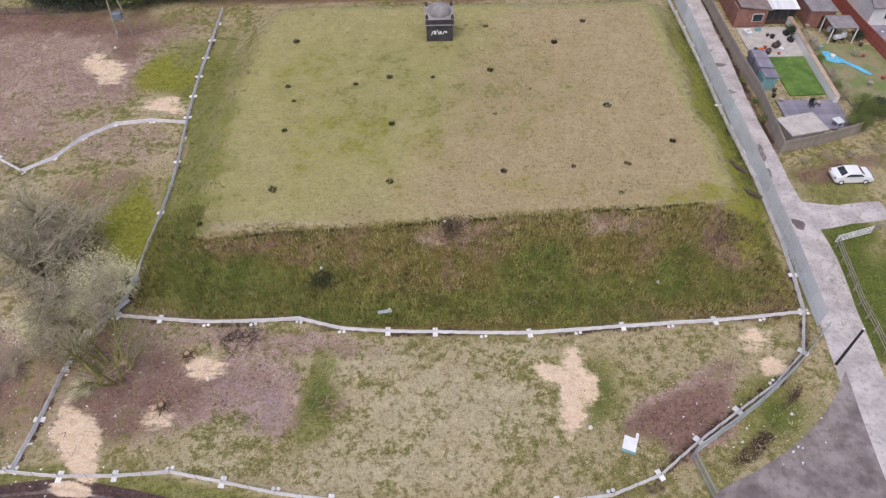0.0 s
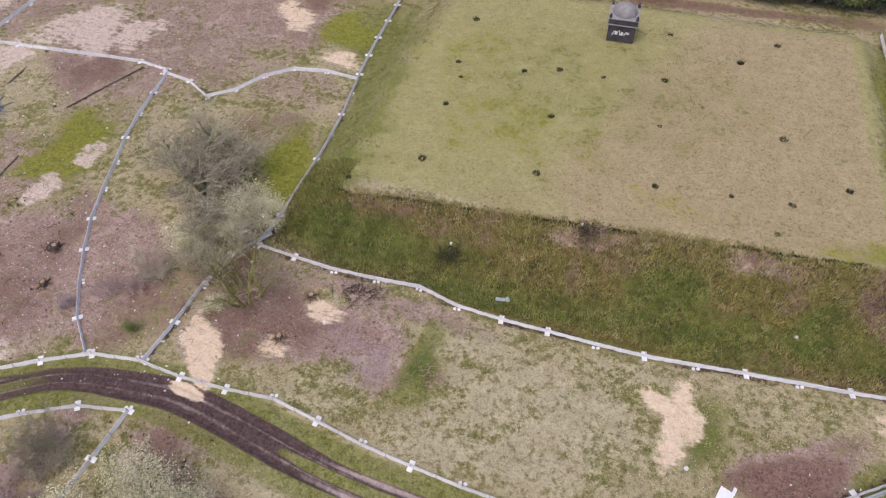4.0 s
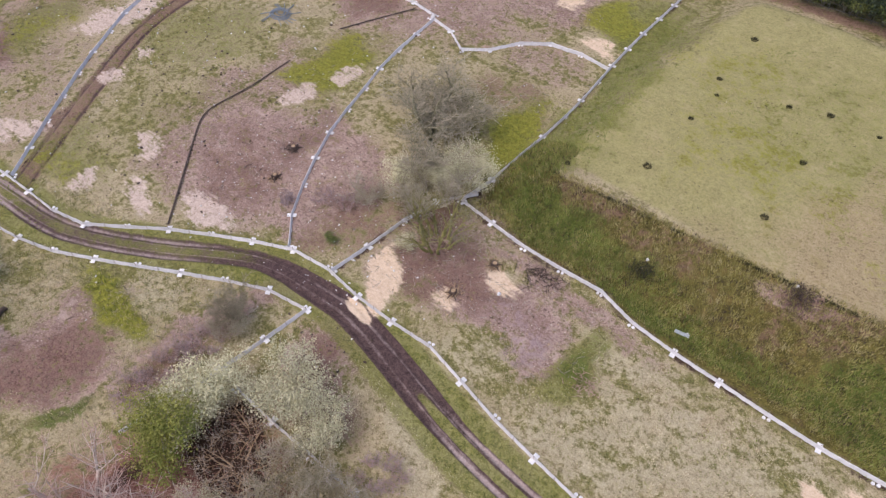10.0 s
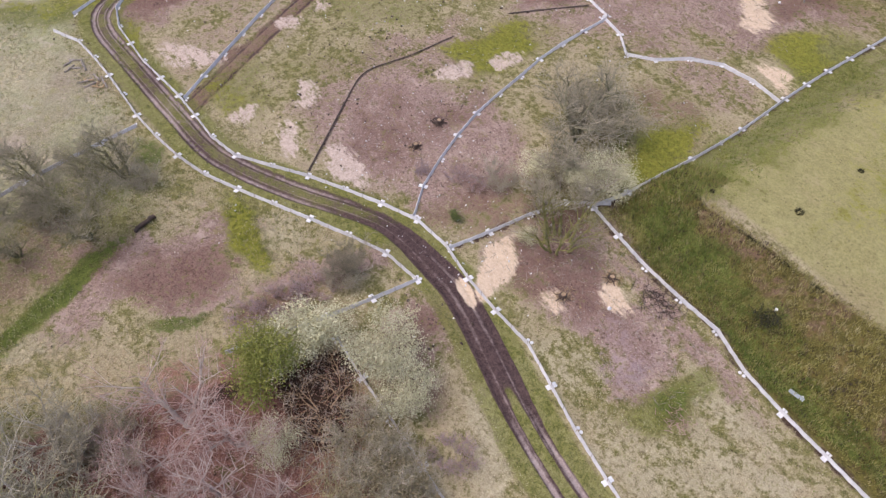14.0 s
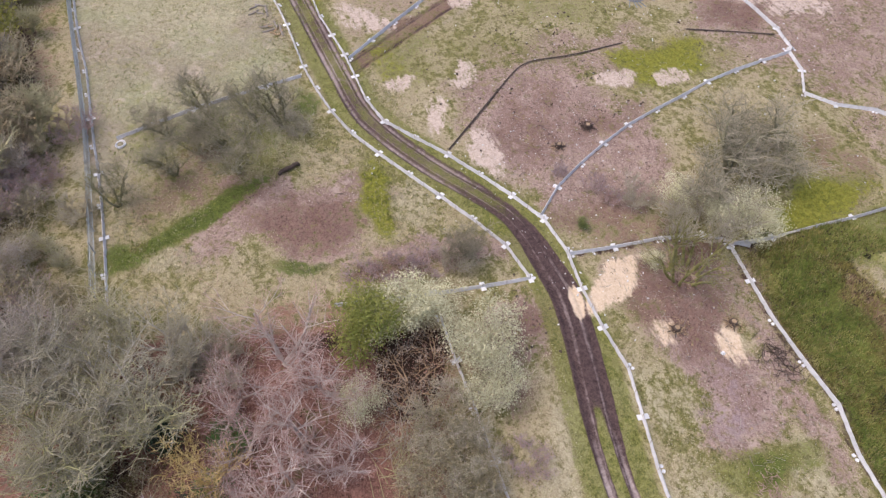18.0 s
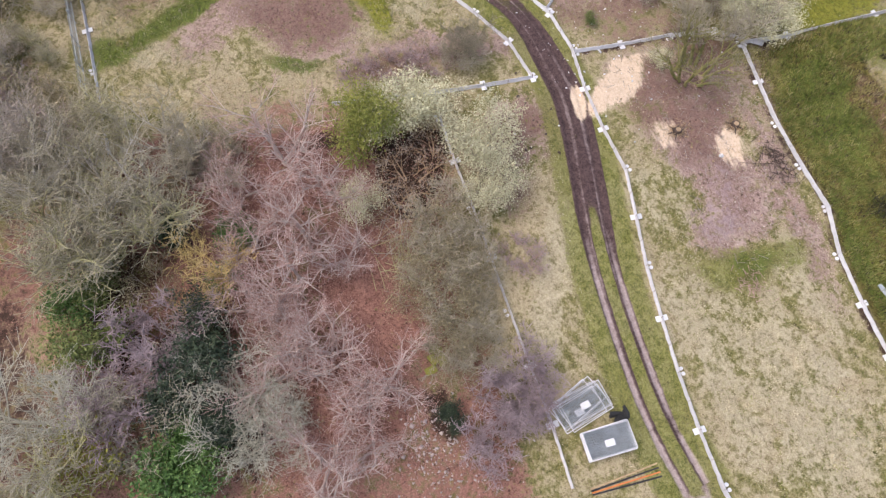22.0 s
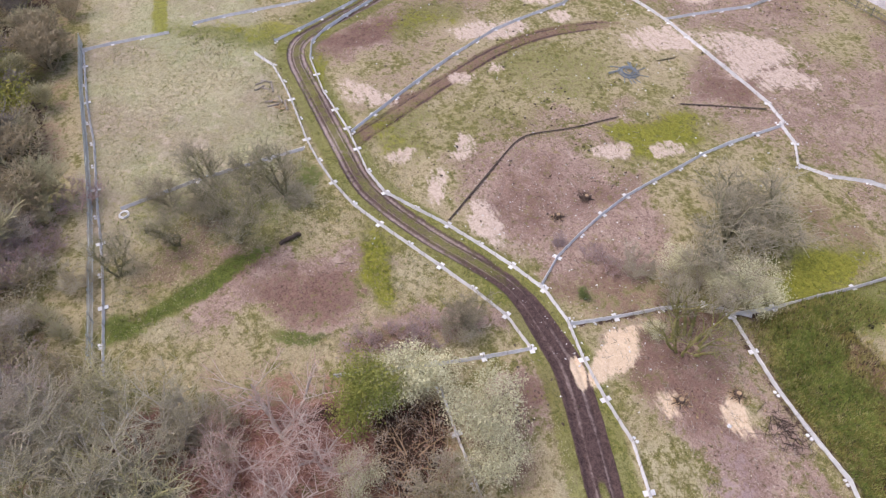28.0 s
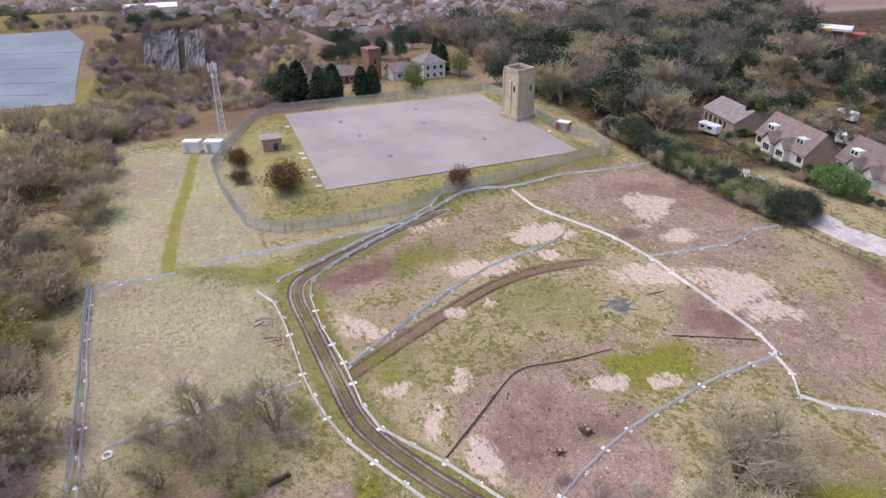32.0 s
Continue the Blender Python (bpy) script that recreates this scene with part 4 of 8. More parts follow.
    dark = 0.38 * np.exp(-((ditch / 0.5) ** 2)) + 0.0 * x
    dark = np.maximum(dark, 0.45 * fade * np.exp(-(((side - 1.25) / 0.15) ** 2)) * streak)
    return (soil, litter, green, np.minimum(sand, 1)), (mud, purple, ruts, dark), (moss, deep, heath_shade, pale), (tan, bank, meadow, sub), (plot, shade_soil, 0 * x, 0 * x)


def add_covers(me, x, y):
    for name, layers in zip(COVER_LAYERS, covers(x, y)):
        at = me.attributes.new(name, "FLOAT_COLOR", "POINT")
        at.data.foreach_set("color", np.stack(layers, 1).astype(np.float32).ravel())
    me.polygons.foreach_set("use_smooth", np.ones(len(me.polygons), bool))


def make_ground():
    xs, ys = spaced(-132, 62, 0.5, 2600), spaced(-60, 112, 0.5, 2600)
    xs = np.concatenate([xs[xs < -403], np.arange(-402, -132.5, 2.4), xs[xs >= -132]])
    x, y = (g.ravel() for g in np.meshgrid(xs, ys, indexing="ij"))
    ny = len(ys)
    tr = np.minimum(line_distance(x, y, TRACK), line_distance(x, y, SIDE_TRACK) + 0.6)
    z = relief(x, y) - 0.22 * ease((2.4 - tr) / 0.5)
    i, j = np.meshgrid(np.arange(len(xs) - 1), np.arange(ny - 1), indexing="ij")
    q = (i * ny + j).ravel()
    me = quick("ground", np.stack([x, y, z], 1), np.stack([q, q + ny, q + ny + 1, q + 1], 1), "ground")
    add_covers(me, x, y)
    thing("ground", "rough pasture of straw, moss, bare soil and sand", "ground", kind="structure", data=me)


def make_track(name, label, line, half, step=0.14):
    """A finely modelled strip of rutted ground along a vehicle track."""
    p = np.array(line, float)
    s = np.r_[0, np.cumsum(np.hypot(*np.diff(p, axis=0).T))]
    t = np.arange(0, s[-1], 0.3)
    c = np.stack([np.interp(t, s, p[:, k]) for k in (0, 1)], 1)
    for _ in range(6):
        c[1:-1] = 0.25 * c[:-2] + 0.5 * c[1:-1] + 0.25 * c[2:]
    d = np.gradient(c, axis=0)
    d /= np.linalg.norm(d, axis=1)[:, None]
    u = np.arange(-half, half + 0.01, step)
    x = (c[:, :1] - d[:, 1:] * u[None]).ravel()
    y = (c[:, 1:] + d[:, :1] * u[None]).ravel()
    a = np.tile(np.abs(u), len(c))
    wear = 0.6 + 0.8 * fbm(x, y, 5, 31)
    wear = wear * (1 - 0.75 * ease((y - 46) / 8))
    z = relief(x, y) + 0.02 - 0.14 * np.exp(-(((a - 0.9) / 0.24) ** 2)) * wear + 0.06 * np.exp(-(((a - 1.35) / 0.16) ** 2)) * wear
    n, k = len(c), len(u)
    i, j = np.meshgrid(np.arange(n - 1), np.arange(k - 1), indexing="ij")
    q = (i * k + j).ravel()
    me = quick(name, np.stack([x, y, z], 1), np.stack([q, q + 1, q + k + 1, q + k], 1)[:, ::-1], "ground")
    add_covers(me, x, y)
    thing(name, label, "track", kind="structure", data=me)


make_ground()
make_track("track_main", "muddy rutted vehicle track with a grassy crown", TRACK, 2.66)
make_track("track_side", "brown rutted side track across the bare soil", SIDE_TRACK, 1.96)


def ribbon(name, pts, widths, material, label, lift=0.012, step=1.0):
    """A strip laid on the ground along a line."""
    p = np.array(pts, float)
    s = np.r_[0, np.cumsum(np.hypot(*np.diff(p, axis=0).T))]
    t = np.linspace(0, s[-1], max(3, int(s[-1] / step)))
    c = np.stack([np.interp(t, s, p[:, k]) for k in (0, 1)], 1)
    for _ in range(4):
        c[1:-1] = 0.25 * c[:-2] + 0.5 * c[1:-1] + 0.25 * c[2:]
    d = np.gradient(c, axis=0)
    d /= np.linalg.norm(d, axis=1)[:, None]
    nrm = np.stack([-d[:, 1], d[:, 0]], 1)
    w = np.interp(t / s[-1], np.linspace(0, 1, len(widths)), widths)
    w = w + (fbm(c[:, 0], c[:, 1], 5, 44) - 0.5) * min(0.7, 0.5 * widths[0])
    across = np.linspace(-0.5, 0.5, 5)
    v = np.concatenate([np.c_[c + nrm * (w * a)[:, None], np.full(len(c), 0.0)] for a in across]).reshape(5, len(c), 3)
    v[:, :, 2] = lift + 0.03 * (1 - (2 * across[:, None]) ** 2)
    n = len(c)
    q = [(k * n + i, k * n + i + 1, (k + 1) * n + i + 1, (k + 1) * n + i) for k in range(4) for i in range(n - 1)]
    me = quick(name, v.reshape(-1, 3), q, material)
    return thing(name, label, name.split("_")[-1], kind="structure", data=me)


ribbon("road_lane", LANE, (3.4, 3.5, 3.5, 4.0, 3.8, 4.2), "tarmac", "pale worn gravelly lane with potholes beside the field")
ribbon("road_fork", LANE_FORK, (5.0, 2.8, 2.6), "tarmac", "pale gravel side lane leading to the gardens", lift=0.007)
thing("road_apron", "muddy gravel turning area at the lane corner", "road", kind="structure", data=mesh_of("road_apron", [(x, y, 0.03) for x, y in rounded(APRON + APRON[:1], 2)], [tuple(range(len(rounded(APRON + APRON[:1], 2))))], "muddy_gravel"))
MAT["wet_earth"] = mottled("dark_wet_earth", (0.05, 0.034, 0.027), (0.09, 0.064, 0.052), 2.0, 0.9)
ribbon("trench_long", DITCH, (0.2, 0.24, 0.17, 0.22, 0.12), "wet_earth", "narrow dark trench cut across the soil", lift=0.1)
ribbon("trench_short", DITCH_B, (0.3, 0.2), "wet_earth", "narrow dark trench cut across the soil", lift=0.1)
ribbon("road_main", MAIN_ROAD, (6.5, 6.5), "tarmac", "grey main road between the hedges", lift=0.02)


# ---- low plastic wildlife barrier ----
BAY = 4.35


def barrier_meshes():
    """Meshes of one bay: a slack sheet with a rolled top, a stake, a crossing board and a bucket lid."""
    xs = np.linspace(0, BAY, 13)
    bow = 0.035 * np.sin(xs * 5.1) * np.sin(math.pi * xs / BAY)
    top = 0.38 - 0.03 * np.sin(math.pi * xs / BAY) ** 2 + 0.012 * np.sin(xs * 7.3)
    v, f = [], []
    for x, b, t in zip(xs, bow, top):
        v += [(x, b - 0.13, -0.12), (x, 0.5 * b - 0.03, t), (x, 0.5 * b + 0.03, t), (x, b + 0.13, -0.12)]
    for i in range(12):
        k = 4 * i
        f += [(k, k + 4, k + 5, k + 1), (k + 1, k + 5, k + 6, k + 2), (k + 2, k + 6, k + 7, k + 3)]
    sheet_ = quick("sheet", v, f, "sheeting")
    p = np.stack([xs, 0.5 * bow, top], 1)
    v, q = tubes(p[:-1], p[1:], [0.05] * 12, [0.05] * 12, 6)
    roll = quick("top_fold", v, q, "sheeting")
    stake = built("stake", "timber", ("box", (0.045, 0.045, 0.75), pose(0, 0.05, 0.27)))
    board = box("board", "board_white", (0.46, 0.95, 0.06), (0, 0, 0.10), 0.015)
    lid = built("bucket_lid", "plate", ("rod", 0.16, 0.15, 0.06, 10, pose(0, 0, 0.06)))
    return sheet_, roll, stake, board, lid


BARRIER = barrier_meshes()


def barrier_bay(boarded):
    sheet_, roll, stake, board, lid = BARRIER
    ob = thing("barrier_fence", "low pale grey plastic barrier on stakes " + ("crossed by a white board" if boarded else "beside two white lids"), "barrier fence", group="low plastic barrier")
    part("sheet", sheet_, ob), part("top_fold", roll, ob, "rolled pale top edge")
    for x in (0.02, BAY / 2):
        part("stake", stake, ob, m=pose(x, 0, 0))
    if boarded:
        part("board", board, ob, "white board lying across the base", pose(0, 0, 0, 0, 0, 4))
    else:
        part("bucket_lid", lid, ob, "white bucket lid", pose(-0.1, -0.36, 0)), part("bucket_lid", lid, ob, "white bucket lid", pose(0.3, -0.30, 0))
    return ob


BAYS = {}
ROLL = random.Random(5)


def fence_run(pts):
    """Bays of one length set end to end along a line."""
    p = np.array(pts, float)
    s = np.r_[0, np.cumsum(np.hypot(*np.diff(p, axis=0).T))]
    n = max(1, round(s[-1] / BAY))
    at = np.stack([np.interp(np.linspace(0, s[-1], n + 1), s, p[:, k]) for k in (0, 1)], 1)
    z = land(at[:, 0], at[:, 1])
    for k in range(n):
        a, b = Vector((*at[k], z[k])), Vector((*at[k + 1], z[k + 1]))
        d = b - a
        m = pose(*a, 0, -math.degrees(math.atan2(d.z, math.hypot(d.x, d.y))), math.degrees(math.atan2(d.y, d.x))) @ Matrix.Diagonal((d.length / BAY, 1, 1, 1))
        boarded = ROLL.random() < (0.85 if k % 2 else 0.15)
        if boarded not in BAYS:
            ob = BAYS[boarded] = barrier_bay(boarded)
        else:
            ob = copy_thing(BAYS[boarded], Matrix())
        ob.matrix_basis = m


for run in (FENCE_BANK, FENCE_WEST_FIELD, FENCE_LANE, FENCE_CORNER, FENCE_TRACK_EAST, FENCE_MIDDLE, FENCE_CURVE, FENCE_WAVE, FENCE_DIAGONAL, FENCE_SPUR,
            FENCE_SIDE_TRACK, FENCE_TRACK_WEST, FENCE_GATE_A, FENCE_GATE_B, FENCE_GATE_C, FENCE_WEST, FENCE_CROSS, FENCE_STUB, FENCE_THICKET):
    fence_run(run)


# ---- steel security fences ----
def bay_meshes(length, height, pitch, material, wide):
    post = built("post", material, ("box", (0.09, 0.09, height), pose(0, 0, height / 2)))
    rail = built("rail", material, ("box", (length, 0.05, 0.06), pose(length / 2, 0, 0)))
    n = int(length / pitch)
    x = (np.arange(n) + 0.5) * length / n
    v, f = [], []
    for c in x:
        k = len(v)
        v += [(c - wide / 2, -0.04, 0.05), (c + wide / 2, -0.04, 0.05), (c + wide / 2, -0.04, height - 0.1), (c, -0.04, height), (c - wide / 2, -0.04, height - 0.1),
              (c, -0.015, 0.05), (c, -0.015, height - 0.1)]
        f += [(k, k + 1, k + 2, k + 3, k + 4), (k + 1, k + 5, k + 6, k + 2), (k + 5, k, k + 4, k + 6), (k + 2, k + 6, k + 4, k + 3)]
    pales = mesh_of("paling", v, f, material)
    return post, rail, pales


def steel_fence(pts, name, label, height, pitch, wide, material, group):
    p = np.array(pts, float)
    s = np.r_[0, np.cumsum(np.hypot(*np.diff(p, axis=0).T))]
    n = max(1, round(s[-1] / 2.75))
    at = np.stack([np.interp(np.linspace(0, s[-1], n + 1), s, p[:, k]) for k in (0, 1)], 1)
    z = land(at[:, 0], at[:, 1])
    post, rail, pales = bay_meshes(2.75, height, pitch, material, wide)
    for k in range(n):
        d = at[k + 1] - at[k]
        m = pose(*at[k], min(z[k], z[k + 1]), 0, 0, math.degrees(math.atan2(d[1], d[0]))) @ Matrix.Diagonal((np.hypot(*d) / 2.75, 1, 1, 1))
        ob = thing(name, label, "fence", m, group)
        part("post", post, ob), tagged(part("paling", pales, ob), kind="stuff")
        part("rail", rail, ob, m=pose(0, 0, 0.35)), part("rail", rail, ob, m=pose(0, 0, height - 0.45))


steel_fence(PALISADE, "palisade_bay", "grey steel palisade fence bay round the compound", 2.4, 0.155, 0.07, "dull_steel", "compound palisade")
steel_fence(SECURITY_EAST, "security_fence_bay", "tall pale galvanised steel security fence bay along the lane", 2.5, 0.11, 0.088, "pale_steel", "lane security fence")
steel_fence(SECURITY_CURVE, "security_fence_bay", "grey steel security fence bay round the corner", 2.0, 0.11, 0.05, "dull_steel", "lane security fence")
steel_fence(RAILING, "security_fence_bay", "grey steel mesh gate panel at the track entrance", 1.6, 0.11, 0.035, "dull_steel", "lane security fence")
steel_fence(WEST_WALL, "steel_fence_bay", "old grey steel fence bay below the wood", 1.8, 0.155, 0.07, "dull_steel", "wood boundary fence")
steel_fence(NORTH_FENCE, "boundary_fence_bay", "dark steel boundary fence bay before the hedge", 1.5, 0.46, 0.035, "dark_steel", "north boundary fence")
# potholes in the lane
for k, (x, y, a, b) in enumerate(((35.4, 81.0, 0.7, 0.4), (35.9, 77.6, 0.9, 0.5), (35.2, 75.4, 0.5, 0.35), (35.8, 71.8, 0.8, 0.4), (35.5, 67.0, 0.6, 0.3), (36.2, 60.2, 0.45, 1.5), (36.0, 56.8, 0.3, 1.0), (36.6, 49.0, 0.6, 0.9))):
    rim = [(x + a * math.cos(t) * (1 + 0.3 * math.sin(3 * t + k)), y + b * math.sin(t) * (1 + 0.25 * math.cos(2 * t + k)), 0.052) for t in np.linspace(0, 2 * math.pi, 15)[:-1]]
    thing("pothole", "shallow muddy pothole worn into the lane", "pothole", group="lane potholes", kind="structure", data=mesh_of("pothole", rim, [tuple(range(14))], "muddy_gravel"))


# ---- trees and shrubs ----
def grow(seed, h, spread, stems, kids, lean=0.35, wobble=0.11, rise=0.09, r0=0.16, first=0.3, thin=0.014):
    """Branches of a bare tree: arrays of starts, ends and radii, level by level."""
    rng = np.random.RandomState(seed)
    levels = [[] for _ in range(len(kids) + 1)]

    def limb(p, d, length, r, lev):
        n = 5 if lev == 0 else 3 if lev < len(kids) else 1
        pts, rad = [p], [r]
        for i in range(n):
            d = d + rng.normal(0, wobble, 3) + np.array([0, 0, rise])
            d = d / np.linalg.norm(d)
            p = p + d * length / n
            pts.append(p), rad.append(max(thin, r * (1 - 0.6 * (i + 1) / n)))
        for a, b, ra, rb in zip(pts, pts[1:], rad, rad[1:]):
            levels[lev].append((*a, *b, ra, rb))
        if lev < len(kids):
            for k in range(kids[lev]):
                u = first + (1 - first) * (k + rng.rand()) / kids[lev]
                i = min(n - 1, int(u * n))
                f = u * n - i
                q = pts[i] * (1 - f) + pts[i + 1] * f
                side = rng.normal(0, 1, 3)
                side[2] = abs(side[2]) * 0.35
                way = 0.8 * (pts[i + 1] - pts[i]) / (length / n) + spread * side / np.linalg.norm(side)
                limb(q, way / np.linalg.norm(way), length * rng.uniform(0.42, 0.68), max(thin, r * (1 - 0.55 * u) * (0.62 if lev + 1 < len(kids) else 0.3)), lev + 1)

    for s in range(stems):
        a = 2 * math.pi * (s + rng.rand()) / stems
        out = lean * (0.4 + rng.rand()) if stems > 1 else 0.05
        d = np.array([math.cos(a) * out, math.sin(a) * out, 1.0])
        start = np.array([math.cos(a), math.sin(a), 0]) * ((0.03 if stems < 7 else 0.09) * stems if stems > 1 else 0) + np.array([0, 0, -0.1])
        limb(start, d / np.linalg.norm(d), h * rng.uniform(0.5, 0.68), r0, 0)
    return [np.array(lev) for lev in levels]


def branch_mesh(name, arrays, sides, material):
    a = np.concatenate(arrays)
    v, q = tubes(a[:, :3], a[:, 3:6], a[:, 6], a[:, 7], sides)
    return quick(name, v, q, material)


def leaf_mesh(name, centres, size, material, seed, flat=0.0):
    """Many small bent leaves, each a quad, about given places."""
    rng = np.random.RandomState(seed)
    n = len(centres)
    u = rng.normal(0, 1, (n, 3))
    u[:, 2] *= 1 - flat
    u /= np.linalg.norm(u, axis=1)[:, None]
    w = np.cross(u, rng.normal(0, 1, (n, 3)))
    w /= np.linalg.norm(w, axis=1)[:, None]
    s = size * rng.uniform(0.6, 1.4, (n, 1))
    v = np.stack([centres - u * s, centres - w * s * 0.45, centres + u * s, centres + w * s * 0.45], 1).reshape(-1, 3)
    return quick(name, v, np.arange(4 * n).reshape(-1, 4), material)


TREES = {}


def bare_tree(key, label, seed, h, spread, stems, kids, bark, twig, **more):
    lev = grow(seed, h, spread, stems, kids, **more)
    TREES[key] = (label, "bare tree", [("trunk", branch_mesh("trunk", lev[:3], 4, bark)), ("crown", branch_mesh("crown", lev[3:], 3, twig))])


def leafy_tree(key, label, seed, h, spread, stems, kids, bark, leaf, leaves, size, scatter=0.35, category="bush", **more):
    lev = grow(seed, h, spread, stems, kids, **more)
    rng = np.random.RandomState(seed + 99)
    ends = np.concatenate(lev[-1:])[:, 3:6]
    c = ends[rng.randint(0, len(ends), leaves)] + rng.normal(0, scatter, (leaves, 3))
    c[:, 2] = np.maximum(c[:, 2], 0.1)
    TREES[key] = (label, category, [("trunk", branch_mesh("trunk", lev[:-1], 4, bark)), ("crown", leaf_mesh("crown", c, size, leaf, seed))])


def conifer(key, label, seed, h, r, leaf, narrow=1.0):
    rng = np.random.RandomState(seed)
    n = 2600
    z = rng.rand(n) ** 0.8
    a = rng.rand(n) * 2 * np.pi
    lobes = 1 + 0.18 * np.sin(7 * a + 9 * z) + 0.15 * rng.normal(0, 1, n)
    prof = (1 - z) ** (0.75 * narrow) * (0.35 + 0.65 * np.minimum(1, z * 6))
    rad = r * prof * lobes * (0.55 + 0.45 * np.sqrt(rng.rand(n)))
    c = np.stack([np.cos(a) * rad, np.sin(a) * rad, 0.15 + z * h - 0.12 * rad], 1)
    trunk = built("trunk", "bark_grey", ("rod", 0.16, 0.03, h * 0.95, 6, pose(0, 0, h * 0.475)))
    TREES[key] = (label, "conifer", [("trunk", trunk), ("crown", leaf_mesh("crown", c, 0.42, leaf, seed, 0.5))])


bare_tree("pink_a", "spreading bare tree with pale pinkish branches over leaf litter", 1, 9, 1.15, 3, (8, 6, 7), "bark_pink", "twig_pink", lean=0.8, r0=0.17, wobble=0.06, rise=0.06, first=0.15, thin=0.011)
bare_tree("pink_b", "bare pale-branched tree with fine reddish twigs", 2, 8, 1.1, 2, (9, 7, 7), "bark_pink", "twig_pink", lean=0.6, r0=0.18, wobble=0.06, rise=0.06, first=0.15, thin=0.011)
bare_tree("pink_c", "small leaning bare tree with whitish limbs", 3, 7, 1.05, 4, (7, 6, 7), "bark_pink", "twig_pink", lean=1.0, r0=0.14, wobble=0.09, rise=0.06, first=0.15, thin=0.011)
bare_tree("white", "low spreading bare tree with dense whitish-green branches", 36, 7, 1.2, 5, (8, 7, 6), "bark_white", "bark_white", lean=0.9, r0=0.12, wobble=0.13, rise=0.05, first=0.15, thin=0.012)
bare_tree("grey_a", "bare greyish-olive tree with dense twigs at the wood edge", 4, 9, 1.1, 3, (9, 8, 6), "bark_grey", "twig_olive", lean=0.55, r0=0.22, wobble=0.14, thin=0.017)
bare_tree("grey_b", "bare mossy tree with tangled olive twigs", 5, 8, 1.2, 3, (9, 8, 6), "bark_green", "twig_olive", lean=0.6, r0=0.2, wobble=0.15, thin=0.017)
bare_tree("grey_c", "bare brown tree with a hazy twiggy crown", 6, 8, 1.1, 2, (10, 8, 8), "bark_grey", "twig_brown", lean=0.5, r0=0.18)
bare_tree("yellow", "small bare tree with yellow lichen-covered branches", 7, 6, 1.1, 3, (7, 6, 6), "bark_yellow", "bark_yellow", lean=0.7, r0=0.08)
bare_tree("oak", "old bare spreading tree with dark branches inside the fenced plot", 8, 8.5, 1.25, 4, (8, 7, 7), "bark_dark", "twig_umber", lean=0.85, r0=0.24, first=0.2, thin=0.016, wobble=0.15)
bare_tree("field", "bare many-stemmed tree with mossy trunks", 9, 7, 1.0, 5, (6, 7, 8), "bark_dark", "twig_umber", lean=0.55, r0=0.12)
bare_tree("grey_bush", "grey leafless thicket with fine twigs", 10, 4, 1.2, 8, (6, 6, 5), "twig_brown", "twig_olive", lean=0.9, r0=0.04, first=0.1)
bare_tree("purple_bush", "purplish leafless shrub with fine twigs", 11, 4, 1.2, 8, (6, 6, 5), "twig_purple", "twig_purple", lean=0.9, r0=0.04, first=0.1)
bare_tree("pink_bush", "low pinkish bramble thicket", 12, 2.6, 1.3, 9, (6, 5, 5), "twig_pink", "twig_purple", lean=1.1, r0=0.025, first=0.1, thin=0.009)
leafy_tree("pale_a", "bush of pale creamy-yellow catkins beside the cable", 13, 5.5, 1.1, 4, (8, 7), "bark_grey", "leaf_pale", 9000, 0.088, 0.36, lean=0.6, r0=0.09)
leafy_tree("pale_b", "arching bush with pale blossom and dark inner branches", 14, 5.0, 1.2, 5, (8, 6), "bark_green", "leaf_pale", 6500, 0.088, 0.34, lean=0.9, r0=0.08)
MAT["bark_willow"] = mottled("mossy_yellow_green_bark", (0.19, 0.18, 0.055), (0.33, 0.30, 0.11), 2.0, 0.9)
bare_tree("willow", "many-stemmed willow with mossy stems and hazy twigs", 15, 7, 0.8, 12, (4, 4, 4), "bark_willow", "twig_umber", lean=0.5, r0=0.17, first=0.45, thin=0.01)
leafy_tree("ever_a", "dark evergreen bush among bare trees", 16, 6, 1.0, 3, (8, 7), "bark_grey", "leaf_dark", 4200, 0.17, 0.55, lean=0.5, r0=0.1)
leafy_tree("ever_b", "ivy-green rounded bush with yellowish tips", 17, 5, 1.1, 3, (8, 7), "bark_grey", "leaf_green", 4200, 0.14, 0.5, lean=0.6, r0=0.1)
leafy_tree("ivy", "rounded ivy bush, yellowish green against the bare wood", 31, 5.5, 1.0, 4, (8, 8), "bark_grey", "leaf_ivy", 9500, 0.115, 0.45, lean=0.6, r0=0.1)
leafy_tree("laurel", "glossy bright green evergreen shrub", 32, 3.5, 1.1, 5, (7, 6), "bark_grey", "leaf_bright", 5000, 0.12, 0.4, lean=0.8, r0=0.06)
bare_tree("fallen", "tangle of fallen tan branches in a hollow", 33, 4.5, 1.1, 7, (5, 4, 3), "bark_tan", "twig_brown", lean=2.6, r0=0.07, rise=-0.02, first=0.3)
leafy_tree("thicket", "dense olive-brown thicket holding withered leaves", 27, 3.5, 1.2, 7, (6, 6), "twig_brown", "leaf_dry", 3200, 0.075, 0.32, lean=0.9, r0=0.04)
leafy_tree("gorse", "rusty brown gorse bush on the grass bank", 18, 3, 1.2, 5, (7, 6), "bark_grey", "leaf_brown", 3200, 0.13, 0.38, lean=0.9, r0=0.05)
leafy_tree("lime", "yellow-green shrub at the wood edge", 19, 5, 1.1, 4, (7, 6), "bark_grey", "leaf_lime", 3000, 0.13, 0.45, lean=0.7, r0=0.08)
